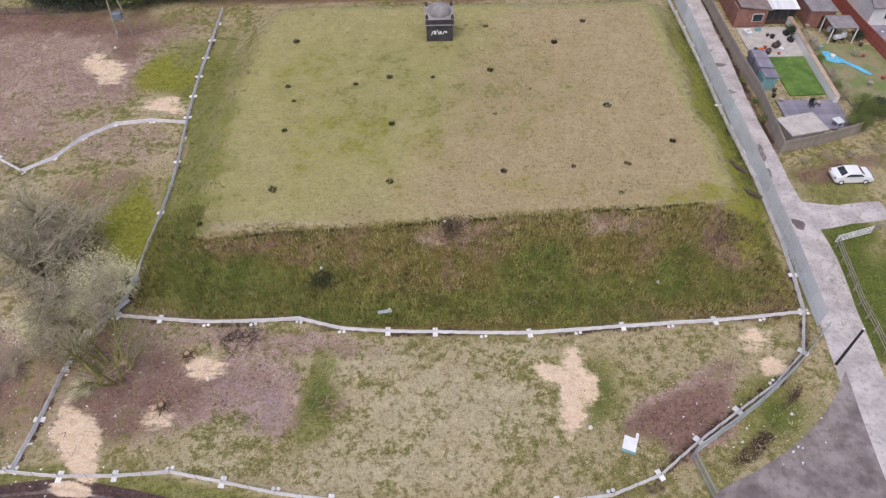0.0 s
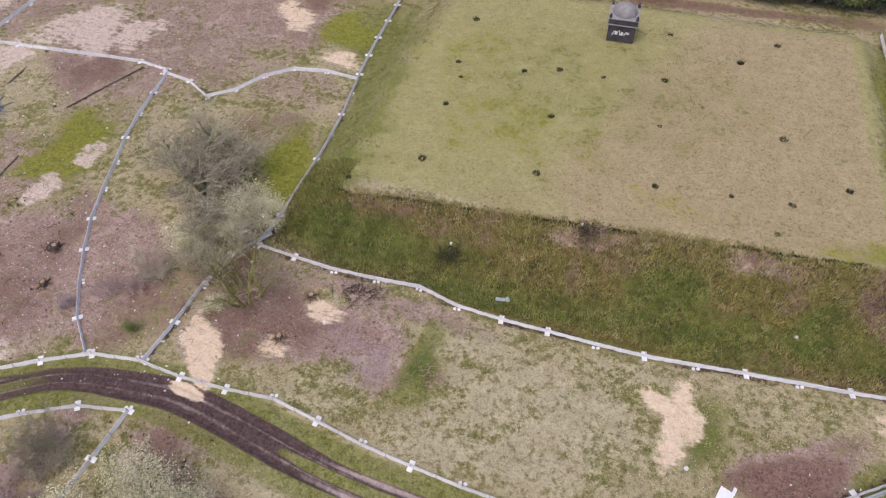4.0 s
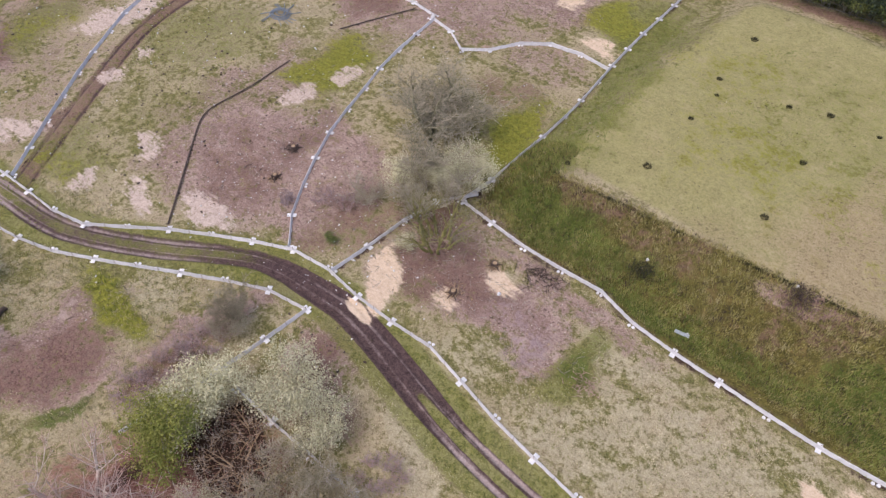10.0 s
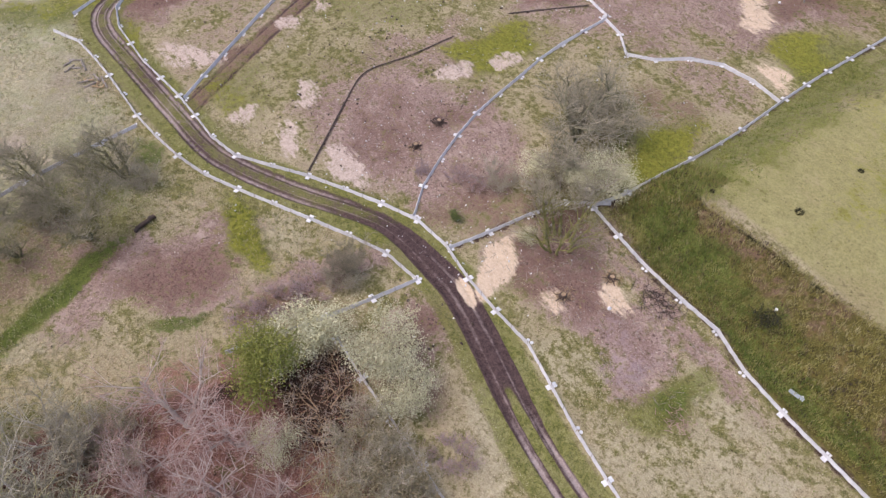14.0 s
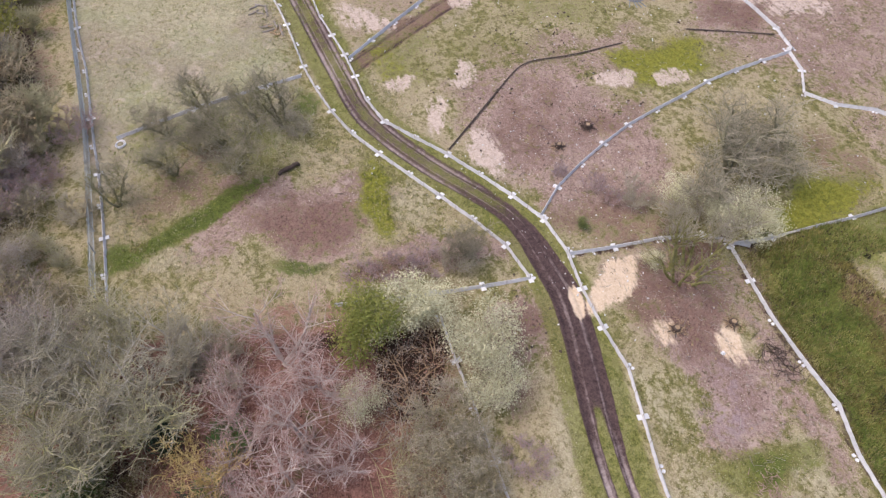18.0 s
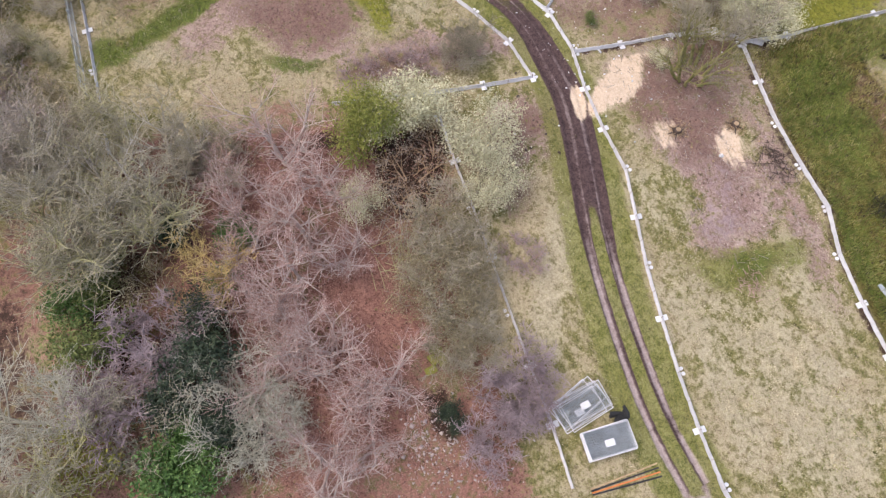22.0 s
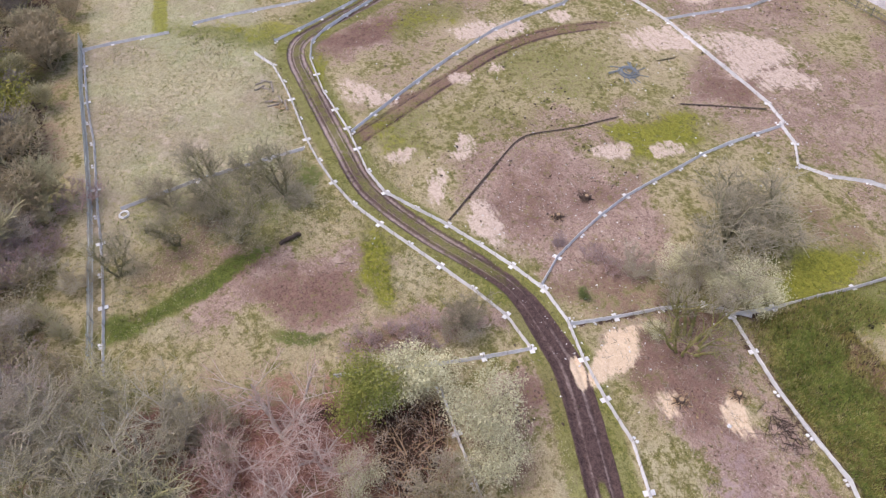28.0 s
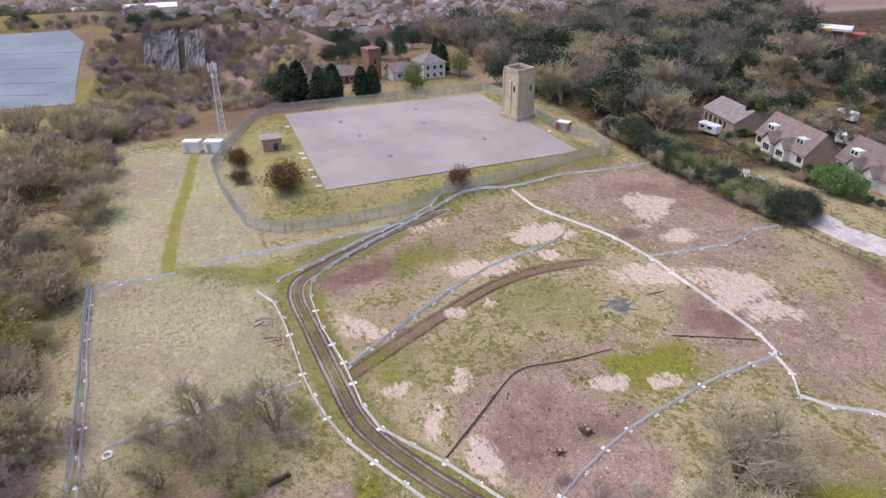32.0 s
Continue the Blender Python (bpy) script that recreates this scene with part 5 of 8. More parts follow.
conifer("conifer_a", "tall dark green conifer with drooping boughs", 20, 10, 2.8, "leaf_dark")
conifer("conifer_b", "narrow dark green columnar conifer", 21, 8, 1.7, "leaf_dark", 0.6)
conifer("conifer_c", "green-gold narrow conifer in a garden", 22, 7, 1.6, "leaf_green", 0.6)
bare_tree("far_a", "bare tree with a rounded brown twiggy crown", 23, 10, 1.2, 2, (8, 7, 6), "far_brown", "far_brown", lean=0.5, r0=0.2, thin=0.04)
bare_tree("far_b", "bare tree with an olive-grey twiggy crown", 24, 10, 1.25, 3, (7, 6, 5), "far_olive", "far_olive", lean=0.6, r0=0.18, thin=0.04)
bare_tree("far_c", "bare purplish shrub on the old quarry side", 25, 5, 1.3, 6, (5, 5, 4), "far_purple", "far_purple", lean=1.0, r0=0.08, first=0.1, thin=0.035)
leafy_tree("far_e", "distant bare tree with a hazy crown", 35, 8, 1.2, 2, (5, 5), "far_brown", "far_brown", 260, 0.42, 0.7, lean=0.5, r0=0.16)
bare_tree("far_d", "bare buff-coloured scrub tree on rough ground", 26, 7, 1.3, 4, (6, 6, 5), "far_buff", "far_buff", lean=0.8, r0=0.12, thin=0.035)


def ivied_tree(key, label, seed, h, stems):
    """A bare tree whose stems are wrapped in ivy."""
    lev = grow(seed, h, 1.1, stems, (7, 7, 7), lean=0.4, r0=0.2, first=0.3, thin=0.012, wobble=0.17)
    rng = np.random.RandomState(seed)
    a = np.concatenate([lev[0], lev[1][::2]])
    a = a[rng.randint(0, len(a), 1500)]
    u = rng.rand(len(a), 1)
    c = a[:, :3] * (1 - u) + a[:, 3:6] * u + rng.normal(0, 0.2, (len(a), 3))
    TREES[key] = (label, "bare tree", [("trunk", branch_mesh("trunk", lev[:3], 4, "bark_ivied")), ("crown", branch_mesh("crown", lev[3:], 3, "twig_umber")), ("ivy", leaf_mesh("ivy", c, 0.085, "leaf_ivy_dark", seed))])


MAT["bark_ivied"] = mottled("olive_grey_bark", (0.20, 0.18, 0.095), (0.33, 0.30, 0.17), 2.0, 0.9)
MAT["leaf_ivy_dark"] = mottled("dull_ivy_leaves", (0.13, 0.135, 0.05), (0.26, 0.25, 0.10), 0.7, 0.8, bump=0.0)
ivied_tree("ivied", "tall bare tree with ivy-clad dark stems", 34, 9, 3)
FIRST = {}


def plant(key, x, y, h=None, turn=None, z=None, group="", squash=1.0):
    """A tree of that kind, scaled to a height."""
    label, category, parts = TREES[key]
    tall = {"pink_a": 9, "pink_b": 8, "pink_c": 7, "white": 7, "far_e": 8, "grey_a": 9, "grey_b": 8, "grey_c": 8, "yellow": 6, "oak": 8.5, "field": 7, "grey_bush": 4, "purple_bush": 4, "pink_bush": 2.6,
            "pale_a": 5.5, "pale_b": 5, "willow": 7, "ever_a": 6, "ever_b": 5, "gorse": 3, "lime": 5, "thicket": 3.5, "ivy": 5.5, "laurel": 3.5, "fallen": 4.5, "ivied": 9, "conifer_a": 10, "conifer_b": 8, "conifer_c": 7, "far_a": 10, "far_b": 10, "far_c": 5, "far_d": 7}[key]
    s = (h or tall) / tall
    m = pose(x, y, (ground_z(x, y) if z is None else z) - 0.05, 0, 0, ROLL.uniform(0, 360) if turn is None else turn) @ Matrix.Diagonal((s * squash, s * squash, s, 1))
    name = {"bare tree": "willow_tree" if key == "willow" else "bare_tree", "bush": "bush", "tree": "willow_tree", "conifer": "conifer"}[category]
    if "bush" in key:
        name, category = "shrub", "shrub"
    if key not in FIRST:
        ob = thing(name, label, category, m, group)
        for n, me in parts:
            part(n, me, ob)
        FIRST[key] = ob
        return ob
    ob = copy_thing(FIRST[key], Matrix())
    ob.matrix_basis = m
    return ob


# the wood and thickets under the camera: kind, x, y, height
NEAR_TREES = [
    ("pink_a", -30.6, -4.6, 9), ("pink_b", -23.6, -4.4, 7.5), ("pink_b", -19.6, -5.6, 7), ("pink_c", -24.0, -8.6, 6.2), ("pink_a", -16.0, -7.6, 7), ("pink_c", -12.8, -7.4, 6.5),
    ("white", -11.4, -11.2, 6.8), ("white", -8.6, -9.6, 5.5), ("pink_b", -8.6, -4.2, 5.5), ("pink_c", -5.4, -6.8, 6), ("pink_a", -20.4, -1.6, 5.5), ("pink_c", -9.8, -1.2, 5), ("pink_b", -26.6, -1.8, 6.5), ("pink_a", -13.4, -4.6, 6), ("pink_c", -18.4, -9.4, 6), ("pink_c", -5.6, -3.4, 4.5), ("pink_c", -28.4, -8.4, 5.5),
    ("grey_a", -30.0, -20.0, 9), ("grey_b", -27.0, -22.6, 9), ("grey_a", -31.5, -13.5, 7), ("grey_b", -27.4, -16.4, 8), ("white", -13.8, -24.6, 8),
    ("grey_b", -24.4, -19.6, 7.5), ("grey_c", -36.0, -24.0, 8), ("grey_a", -33.4, -22.4, 8.5), ("grey_b", -9.6, -25.4, 8), ("grey_b", -34.0, -17.4, 7.5),
]
NEAR_BUSHES = [
    ("ever_a", -14.8, -13.4, 5), ("laurel", -7.4, -16.4, 4.2), ("laurel", -9.6, -15.6, 3.2), ("ever_b", -18.8, -21.2, 4.5), ("ever_a", -26.0, -14.2, 3.5), ("ever_a", -18.4, -13.2, 4),
    ("ivy", -31.0, 3.0, 5.2), ("ever_a", -12.6, -16.2, 4), ("ever_a", -10.4, -13.4, 4), ("ever_b", -23.6, -20.2, 3.5), ("pale_b", -31.6, 7.2, 5.3),
    ("pale_a", -26.2, 11.6, 5.5), ("pale_a", -22.4, 11.2, 4.3), ("pale_b", -31.4, 5.4, 4.6), ("pale_b", -24.6, 1.0, 3.4), ("lime", -10.8, -22.6, 4.6), ("laurel", -24.6, -9.4, 2.4), ("laurel", -21.4, -11.0, 2.0), ("ever_a", -6.6, 2.5, 1.8), ("ever_a", -5.4, 2.8, 1.5), ("laurel", -22.6, -22.4, 3.0),
]
NEAR_THICKETS = [
    ("grey_bush", -21.2, 6.9, 4), ("grey_bush", -18.2, 7.4, 3.5), ("grey_bush", -17.6, 4.8, 3.5), ("grey_bush", -13.2, 5.8, 3.4),
    ("grey_bush", -11.0, 4.0, 3), ("pink_bush", -16.6, 11.6, 2.2), ("purple_bush", -5.8, 7.1, 4), ("purple_bush", -3.6, 5.0, 3.6),
    ("purple_bush", -7.6, 9.0, 3.4), ("purple_bush", -5.0, 8.2, 3.0), ("purple_bush", -17.4, -16.2, 5.5), ("purple_bush", -14.6, -19.5, 5.5), ("grey_bush", -12.0, -18.8, 5),
    ("grey_bush", -10.2, 6.4, 2.8), ("grey_bush", -15.2, 7.6, 2.6), ("pink_bush", -36.2, 10.1, 2.4), ("pink_bush", -36.4, 6.6, 2.4),
    ("pink_bush", -36.8, 3.4, 2.2), ("grey_bush", -31.0, -9.6, 4), ("grey_bush", -33.0, -12.0, 3.5),
]
for key, x, y, h in NEAR_TREES:
    plant(key, x, y, h, squash=1.25)
for key, x, y, h in NEAR_BUSHES:
    plant(key, x, y, h, squash=1.05)
for key, x, y, h in NEAR_THICKETS:
    plant(key, x, y, h, squash=1.25)
for x, y, h in ((-20.0, 6.2, 3.4), (-17.0, 6.0, 3.4), (-14.4, 4.6, 3.2), (-12.2, 5.2, 3.0), (-15.6, 2.6, 2.6), (-13.0, 7.4, 2.2), (-9.4, 4.4, 2.6), (-19.4, 3.6, 2.4), (-17.2, 8.6, 2.0), (-28.6, -14.8, 3.0), (-22.4, -16.6, 3.0), (-33.4, -9.8, 3.2)):
    plant("thicket", x, y, h, squash=1.1)
plant("yellow", -22.6, -11.6, 6), plant("yellow", -19.6, -12.2, 4.5)
plant("oak", -38.8, 42.6, 7.4, squash=1.8), plant("oak", -41.0, 44.2, 5.4, squash=1.7), plant("willow", -28.4, 31.8, 6.6, squash=1.15), plant("pale_b", -37.0, 35.6, 3.0, squash=1.2), plant("pale_a", -31.0, 40.2, 4.4, squash=1.15), plant("pale_a", -33.0, 38.2, 3.6, squash=1.2), plant("pale_b", -30.2, 29.6, 1.8)
plant("grey_bush", -32.6, 35.6, 6.0, squash=1.1), plant("fallen", -25.0, 5.0, 4.2), plant("fallen", -26.8, 7.6, 3.6), plant("fallen", -22.6, 3.4, 3.4), plant("grey_bush", -37.6, 31.6, 3.2), plant("pink_bush", -41.0, 28.4, 1.8), plant("field", -36.4, 13.6, 4.8), plant("grey_bush", -35.6, 12.6, 3.0)
plant("purple_bush", -43.5, 26.0, 1.5), plant("ever_b", -36.4, 25.4, 1.2), plant("pink_bush", -38.6, 29.6, 1.6)
for x, y, h in ((-59.3, 0.2, 7.6), (-53.8, -5.4, 8.6), (-55.2, -11.6, 5.6), (-52.6, -17.3, 5.4), (-63.2, -7.4, 6.4), (-58.4, -6.4, 6.6), (-60.8, -2.6, 6.0)):
    plant("ivied", x, y, h, squash=1.1)
for x, y, h in ((-57.6, -9.0, 4.0), (-61.6, -12.0, 4.2)):
    plant("field", x, y, h, squash=1.3)
plant("grey_bush", -57.6, 1.6, 2.6)

for x, y, z, turn, size in ((-13.6, -14.6, 1.6, 20, 1.9), (-12.6, -15.6, 1.2, 8, 1.7), (-16.4, -14.4, 1.2, 35, 1.3)):
    limb_ = thing("fallen_limb", "long pale dead limb leaning over the dark hollow", "branch", pose(x, y, 0, 0, 0, turn), "fallen limbs")
    lev = grow(int(50 - x), 5.0 * size, 0.7, 1, (4, 3), r0=0.09, first=0.4, thin=0.02)
    part("limb", branch_mesh("limb", lev[:1], 5, "bark_white"), limb_, m=pose(-2.0, 0, 0.15, 0, 70 - 8 * z, 0)), part("twigs", branch_mesh("twigs", lev[1:], 4, "bark_white"), limb_, m=pose(-2.0, 0, 0.15, 0, 70 - 8 * z, 0))
EDGE = random.Random(31)
for k in range(34):
    x, y = EDGE.uniform(-66, -33), EDGE.uniform(-30, -21.2)
    plant(EDGE.choice(("grey_bush", "grey_bush", "thicket", "grey_b", "pink_bush", "grey_c")), x, y, EDGE.uniform(2.6, 4.6), squash=1.2)
WOOD = np.random.RandomState(77)
WOODLAND = {}


def far_tree(wood, key, x, y, h):
    """Marks a tree of a far wood, to be joined with its neighbours."""
    WOODLAND.setdefault((wood, key), []).append((x, y, h, WOOD.rand() * 2 * math.pi))


HEIGHT = {"conifer_b": 8, "far_e": 8, "thicket": 3.5, "far_a": 10, "far_b": 10, "far_c": 5, "far_d": 7, "ever_a": 6, "ever_b": 5, "conifer_a": 10, "grey_bush": 4}


def raise_woods():
    gathered = {}
    for (wood, key), rows in WOODLAND.items():
        for n, me in TREES[key][2]:
            co = np.empty(len(me.vertices) * 3, np.float32)
            me.vertices.foreach_get("co", co)
            vi = np.empty(len(me.loops), np.int32)
            me.loops.foreach_get("vertex_index", vi)
            if len(me.polygons) * 4 != len(me.loops):
                continue
            co, vi = co.reshape(-1, 3), vi.reshape(-1, 4)
            box_ = gathered.setdefault((wood, me.materials[0].name), [[], [], 0])
            rows_z = land(np.array([r[0] for r in rows]), np.array([r[1] for r in rows]))
            for (x, y, h, a), z in zip(rows, rows_z):
                s, c, d = h / HEIGHT[key], math.cos(a), math.sin(a)
                p = co * s * [1.15, 1.15, 1.0]
                box_[0].append(np.stack([p[:, 0] * c - p[:, 1] * d + x, p[:, 0] * d + p[:, 1] * c + y, p[:, 2] + z], 1))
                box_[1].append(vi + box_[2])
                box_[2] += len(co)
    for (wood, mat), (v, f, n) in gathered.items():
        key = [k for k in MAT if MAT[k].name == mat][0]
        thing("woodland", wood, "woodland", kind="stuff", data=quick("woodland", np.concatenate(v), np.concatenate(f), key))


for _ in range(200):
    x, y = -36 - 150 * WOOD.rand(), -24.5 - 34 * WOOD.rand() ** 1.3
    h = 4.5 + 3.5 * WOOD.rand()
    if y > -33 and x > -120:
        plant(WOOD.choice(["grey_b", "far_a", "far_b", "far_d", "grey_bush", "lime"], p=[0.12, 0.06, 0.38, 0.30, 0.08, 0.06]), x, y, h * 0.9, squash=1.15)
    else:
        key = WOOD.choice(["far_b", "far_a", "far_d", "far_c"], p=[0.38, 0.1, 0.42, 0.1])
        far_tree("leafless mixed wood behind the boundary fence", key, x, y, h * (0.7 if key == "far_c" else 1.0))
# scrub on the quarry side behind the compound
for _ in range(800):
    x, y = -166 - 150 * WOOD.rand(), -54 + 84 * WOOD.rand()
    if (x > -186 and y > -7) or y < -30 - max(0.0, -200 - x) * 0.17:
        continue
    key = WOOD.choice(["far_c", "far_d", "far_b", "far_a"], p=[0.5, 0.25, 0.15, 0.1])
    far_tree("purplish leafless scrub on the old quarry side", key, x, y, (3.0 + 2.5 * WOOD.rand()) * (0.75 if key == "far_c" else 1))
# the wood north of the compound
for _ in range(1150):
    x, y = -132 - 190 * WOOD.rand(), 80 + 150 * WOOD.rand()
    if (y < 90 and x > -150) or (x > -150 and y > 104) or y > 80 + 0.95 * (-x - 60) or (x > -166 and y > 122) or (-222 < x < -180 and 192 < y):
        continue
    dark = 92 < y < 190 and -225 < x < -172
    if WOOD.rand() < (0.4 if dark else 0.06):
        far_tree("dense dark wood with bare and evergreen trees", "ever_a", x, y, 5.5 + 3.5 * WOOD.rand())
    else:
        far_tree("dense dark wood with bare and evergreen trees", WOOD.choice(["far_a", "far_b", "far_d", "ever_a"], p=[0.68, 0.2, 0.08, 0.04]), x, y, 7.5 + 5.0 * WOOD.rand())
for _ in range(300):
    x, y = -100 - 118 * WOOD.rand(), 122 + 96 * WOOD.rand()
    if -132 < x < -116 and 134 < y < 152:
        continue
    far_tree("bare trees between the gardens", WOOD.choice(["far_a", "far_b", "far_d", "ever_a"], p=[0.35, 0.3, 0.15, 0.2]), x, y, 4.5 + 3.5 * WOOD.rand())
# garden hedges round the chalet houses
for x0, y0, x1, y1 in ((-126, 107.5, -100, 105.0), (-100, 105, -84, 108.0), (-101, 106, -98, 122), (-124, 108, -127, 124), (-98, 124, -124, 127)):
    for u in np.linspace(0, 1, 16):
        far_tree("clipped garden hedge round the houses", WOOD.choice(["ever_b", "ever_a", "grey_bush"]), x0 + u * (x1 - x0) + WOOD.normal(0, 0.5), y0 + u * (y1 - y0) + WOOD.normal(0, 0.5), 1.3 + 0.9 * WOOD.rand())
# hedge and trees along the north boundary
for _ in range(230):
    x = -138 + 55 * WOOD.rand()
    y = float(np.interp(x, [p[0] for p in NORTH_FENCE], [p[1] for p in NORTH_FENCE])) + 1.2 + 6.0 * WOOD.rand() ** 1.5
    key = WOOD.choice(["far_b", "ever_b", "grey_bush", "ever_a"], p=[0.3, 0.12, 0.25, 0.33])
    far_tree("straggling hedge along the road", key, x, y, 2.4 + 2.2 * WOOD.rand())
for _ in range(330):
    x = -58 + 95 * WOOD.rand()
    y = float(np.interp(x, [p[0] for p in NORTH_FENCE], [p[1] for p in NORTH_FENCE])) + 0.9 + 5.0 * WOOD.rand() ** 1.3
    far_tree("tall dark evergreen hedge beyond the boundary", "ever_a" if WOOD.rand() < 0.85 else "ever_b", x, y, 3.4 + 2.4 * WOOD.rand())
# trees among the far houses
for _ in range(420):
    x, y = -262 - 150 * WOOD.rand(), -70 + 330 * WOOD.rand()
    if y < -30 or (x > -300 and y < 30):
        continue
    far_tree("bare and evergreen trees among far houses", WOOD.choice(["far_a", "far_b", "ever_a"], p=[0.4, 0.4, 0.2]), x, y, 4 + 4 * WOOD.rand())
for _ in range(1500):
    x = -424 - 330 * WOOD.rand()
    y = -0.28 * -x + 1.25 * -x * WOOD.rand()
    far_tree("trees between the town houses", "far_e" if WOOD.rand() < 0.9 else "ever_b", x, y, 4 + 5 * WOOD.rand())
for k in range(46):
    far_tree("hedge and trees beyond the lagoon", WOOD.choice(["far_a", "far_b", "far_c", "ever_a"]), -366 - 16 * WOOD.rand(), -120 + 92 * WOOD.rand(), 3 + 3 * WOOD.rand())
raise_woods()
GARDEN_TREES = [
    ("conifer_b", -207.8, 18.0, 9), ("ever_a", -187.5, 14.2, 8.6), ("conifer_b", -191.0, 19.9, 10), ("ever_a", -186.7, 27.0, 8.5), ("conifer_b", -188.1, 36.7, 8), ("conifer_b", -188.2, 40.0, 8), ("conifer_b", -186.6, 25.0, 9), ("conifer_b", -187.0, 28.8, 9.4), ("conifer_b", -188.6, 17.0, 8.6), ("conifer_b", -206.0, 66.0, 8.4), ("ever_a", -234, 36, 5.5), ("ever_a", -235, 40, 5.5), ("ever_a", -236, 44, 5.5), ("ever_a", -238, 49, 5.5), ("ever_a", -240, 55, 5.5), ("ever_a", -242, 61, 6), ("ever_a", -244, 67, 6), ("ever_b", -188.9, 52.4, 7.6), ("conifer_a", -224.8, 69.6, 6.6), ("ever_b", -200.2, 69.5, 7.4), ("ever_a", -187.0, 76.8, 6.8), ("conifer_a", -149.8, 128.7, 11), ("conifer_b", -126.9, 115.1, 7.2), ("conifer_c", -127.4, 117.0, 7.6), ("conifer_a", -304.6, 54.1, 8),
]
COMPOUND_BUSHES = [
    ("laurel", -92.0, 106.6, 5.5), ("laurel", -94.5, 108.0, 4.6), ("laurel", -89.6, 107.6, 4.6), ("ever_a", -86.0, 91.0, 5), ("ever_a", -83.5, 92.5, 4.4), ("ever_a", -125.5, 84.5, 6), ("ever_a", -121.0, 85.0, 5.4), ("ever_a", -130.0, 85.5, 5.5), ("gorse", -121.5, 8.3, 4.6), ("gorse", -124.6, 9.0, 4.2), ("gorse", -127.6, 9.2, 3.2), ("gorse", -133.2, 0.9, 3.0), ("gorse", -143.5, 1.0, 3.6), ("gorse", -146.5, 1.2, 2.2), ("gorse", -114.1, 39.8, 3.6), ("ever_a", -228.0, 40.0, 6), ("ever_a", -229.0, 46.0, 6), ("ever_a", -230.0, 52.0, 6), ("ever_a", -227.0, 34.0, 6), ("ever_a", -228.0, 58.0, 6), ("ever_b", 48.5, 64.5, 2.4), ("ever_b", 50.5, 66.0, 2.6), ("ever_a", 52.0, 67.5, 2.2),
]
for key, x, y, h in GARDEN_TREES + COMPOUND_BUSHES:
    plant(key, x, y, h, squash=1.3 if "conifer" in key and h > 7.9 else 1.0)


# ---- the covered reservoir compound ----
def make_slab():
    top = [(x, y) for x, y in SLAB]
    n = len(top)
    v = [(x, y, 2.16) for x, y in top] + [(x, y, 1.6) for x, y in top]
    me = mesh_of("gravel_top", v, [tuple(range(n))] + [(i, i + n, (i + 1) % n + n, (i + 1) % n) for i in range(n)], "gravel")
    ob = thing("reservoir_roof", "flat grey gravel roof of a covered reservoir", "reservoir roof")
    part("gravel_top", me, ob)
    a, b, c, d = (Vector((x, y, 2.16)) for x, y in top)
    k = box("hatch_cover", "deck", (1.3, 0.8, 0.12), (0, 0, 0.08), 0.03)
    for u, w in ((0.25, 0.3), (0.55, 0.25), (0.78, 0.22), (0.3, 0.72), (0.62, 0.56), (0.85, 0.6)):
        p = a.lerp(b, w).lerp(d.lerp(c, w), u)
        part("hatch_cover", k, ob, "grey hatch cover", pose(*p))
    pad = box("edge_block", "block", (1.0, 0.6, 0.3), (0, 0, 0.15), 0.04)
    for u in (0.05, 0.14, 0.22, 0.36, 0.42, 0.8):
        p = a.lerp(d, u)
        thing("edge_block", "pale concrete block on the reservoir edge", "concrete block", pose(p.x + 0.3, p.y - 0.9, 2.0, 0, 0, 88), "reservoir edge blocks", data=pad)
    for u in (0.28, 0.62):
        p = b.lerp(c, u)
        thing("edge_block", "pale concrete block on the reservoir edge", "concrete block", pose(p.x, p.y + 0.8, 2.0), "reservoir edge blocks", data=pad)


make_slab()


def make_tower():
    ob = thing("water_tower", "tall weathered buff concrete valve tower beside the reservoir", "tower", pose(-149.6, 66.9, 1.95, 0, 0, 20))
    s = 2.7
    part("base", box("base", "concrete", (6.0, 6.0, 1.2), (0, 0, 0.6), 0.06), ob, "darker stained concrete base")
    bm = bmesh.new()
    bmesh.ops.create_cone(bm, cap_ends=True, segments=4, radius1=s * 1.414, radius2=s * 1.30, depth=10.2, matrix=pose(0, 0, 6.2, 0, 0, 45))
    me = bpy.data.meshes.new("shaft")
    bm.to_mesh(me), bm.free()
    me.materials.append(MAT["concrete"])
    part("shaft", me, ob)
    for k in range(4):
        a = 90 * k
        part("pilaster", box("pilaster", "concrete", (0.9, 0.3, 8.2), (0, -2.72, 5.2), 0.05), ob, m=pose(0, 0, 0, 0, 0, a))
        part("corner_pier", box("corner_pier", "concrete", (0.75, 0.75, 10.6), (2.35, -2.35, 6.0), 0.08), ob, m=pose(0, 0, 0, 0, 0, a))
        part("parapet", box("parapet", "concrete", (5.3, 0.4, 1.0), (0, -2.45, 11.7), 0.05), ob, m=pose(0, 0, 0, 0, 0, a))
        part("slot_window", box("slot_window", "glass", (0.35, 0.12, 1.4), (1.35, -2.72, 7.6)), ob, m=pose(0, 0, 0, 0, 0, a))
    part("roof", box("roof", "dark_stone", (4.6, 4.6, 0.2), (0, 0, 11.42)), ob, "dark flat tower top")


make_tower()


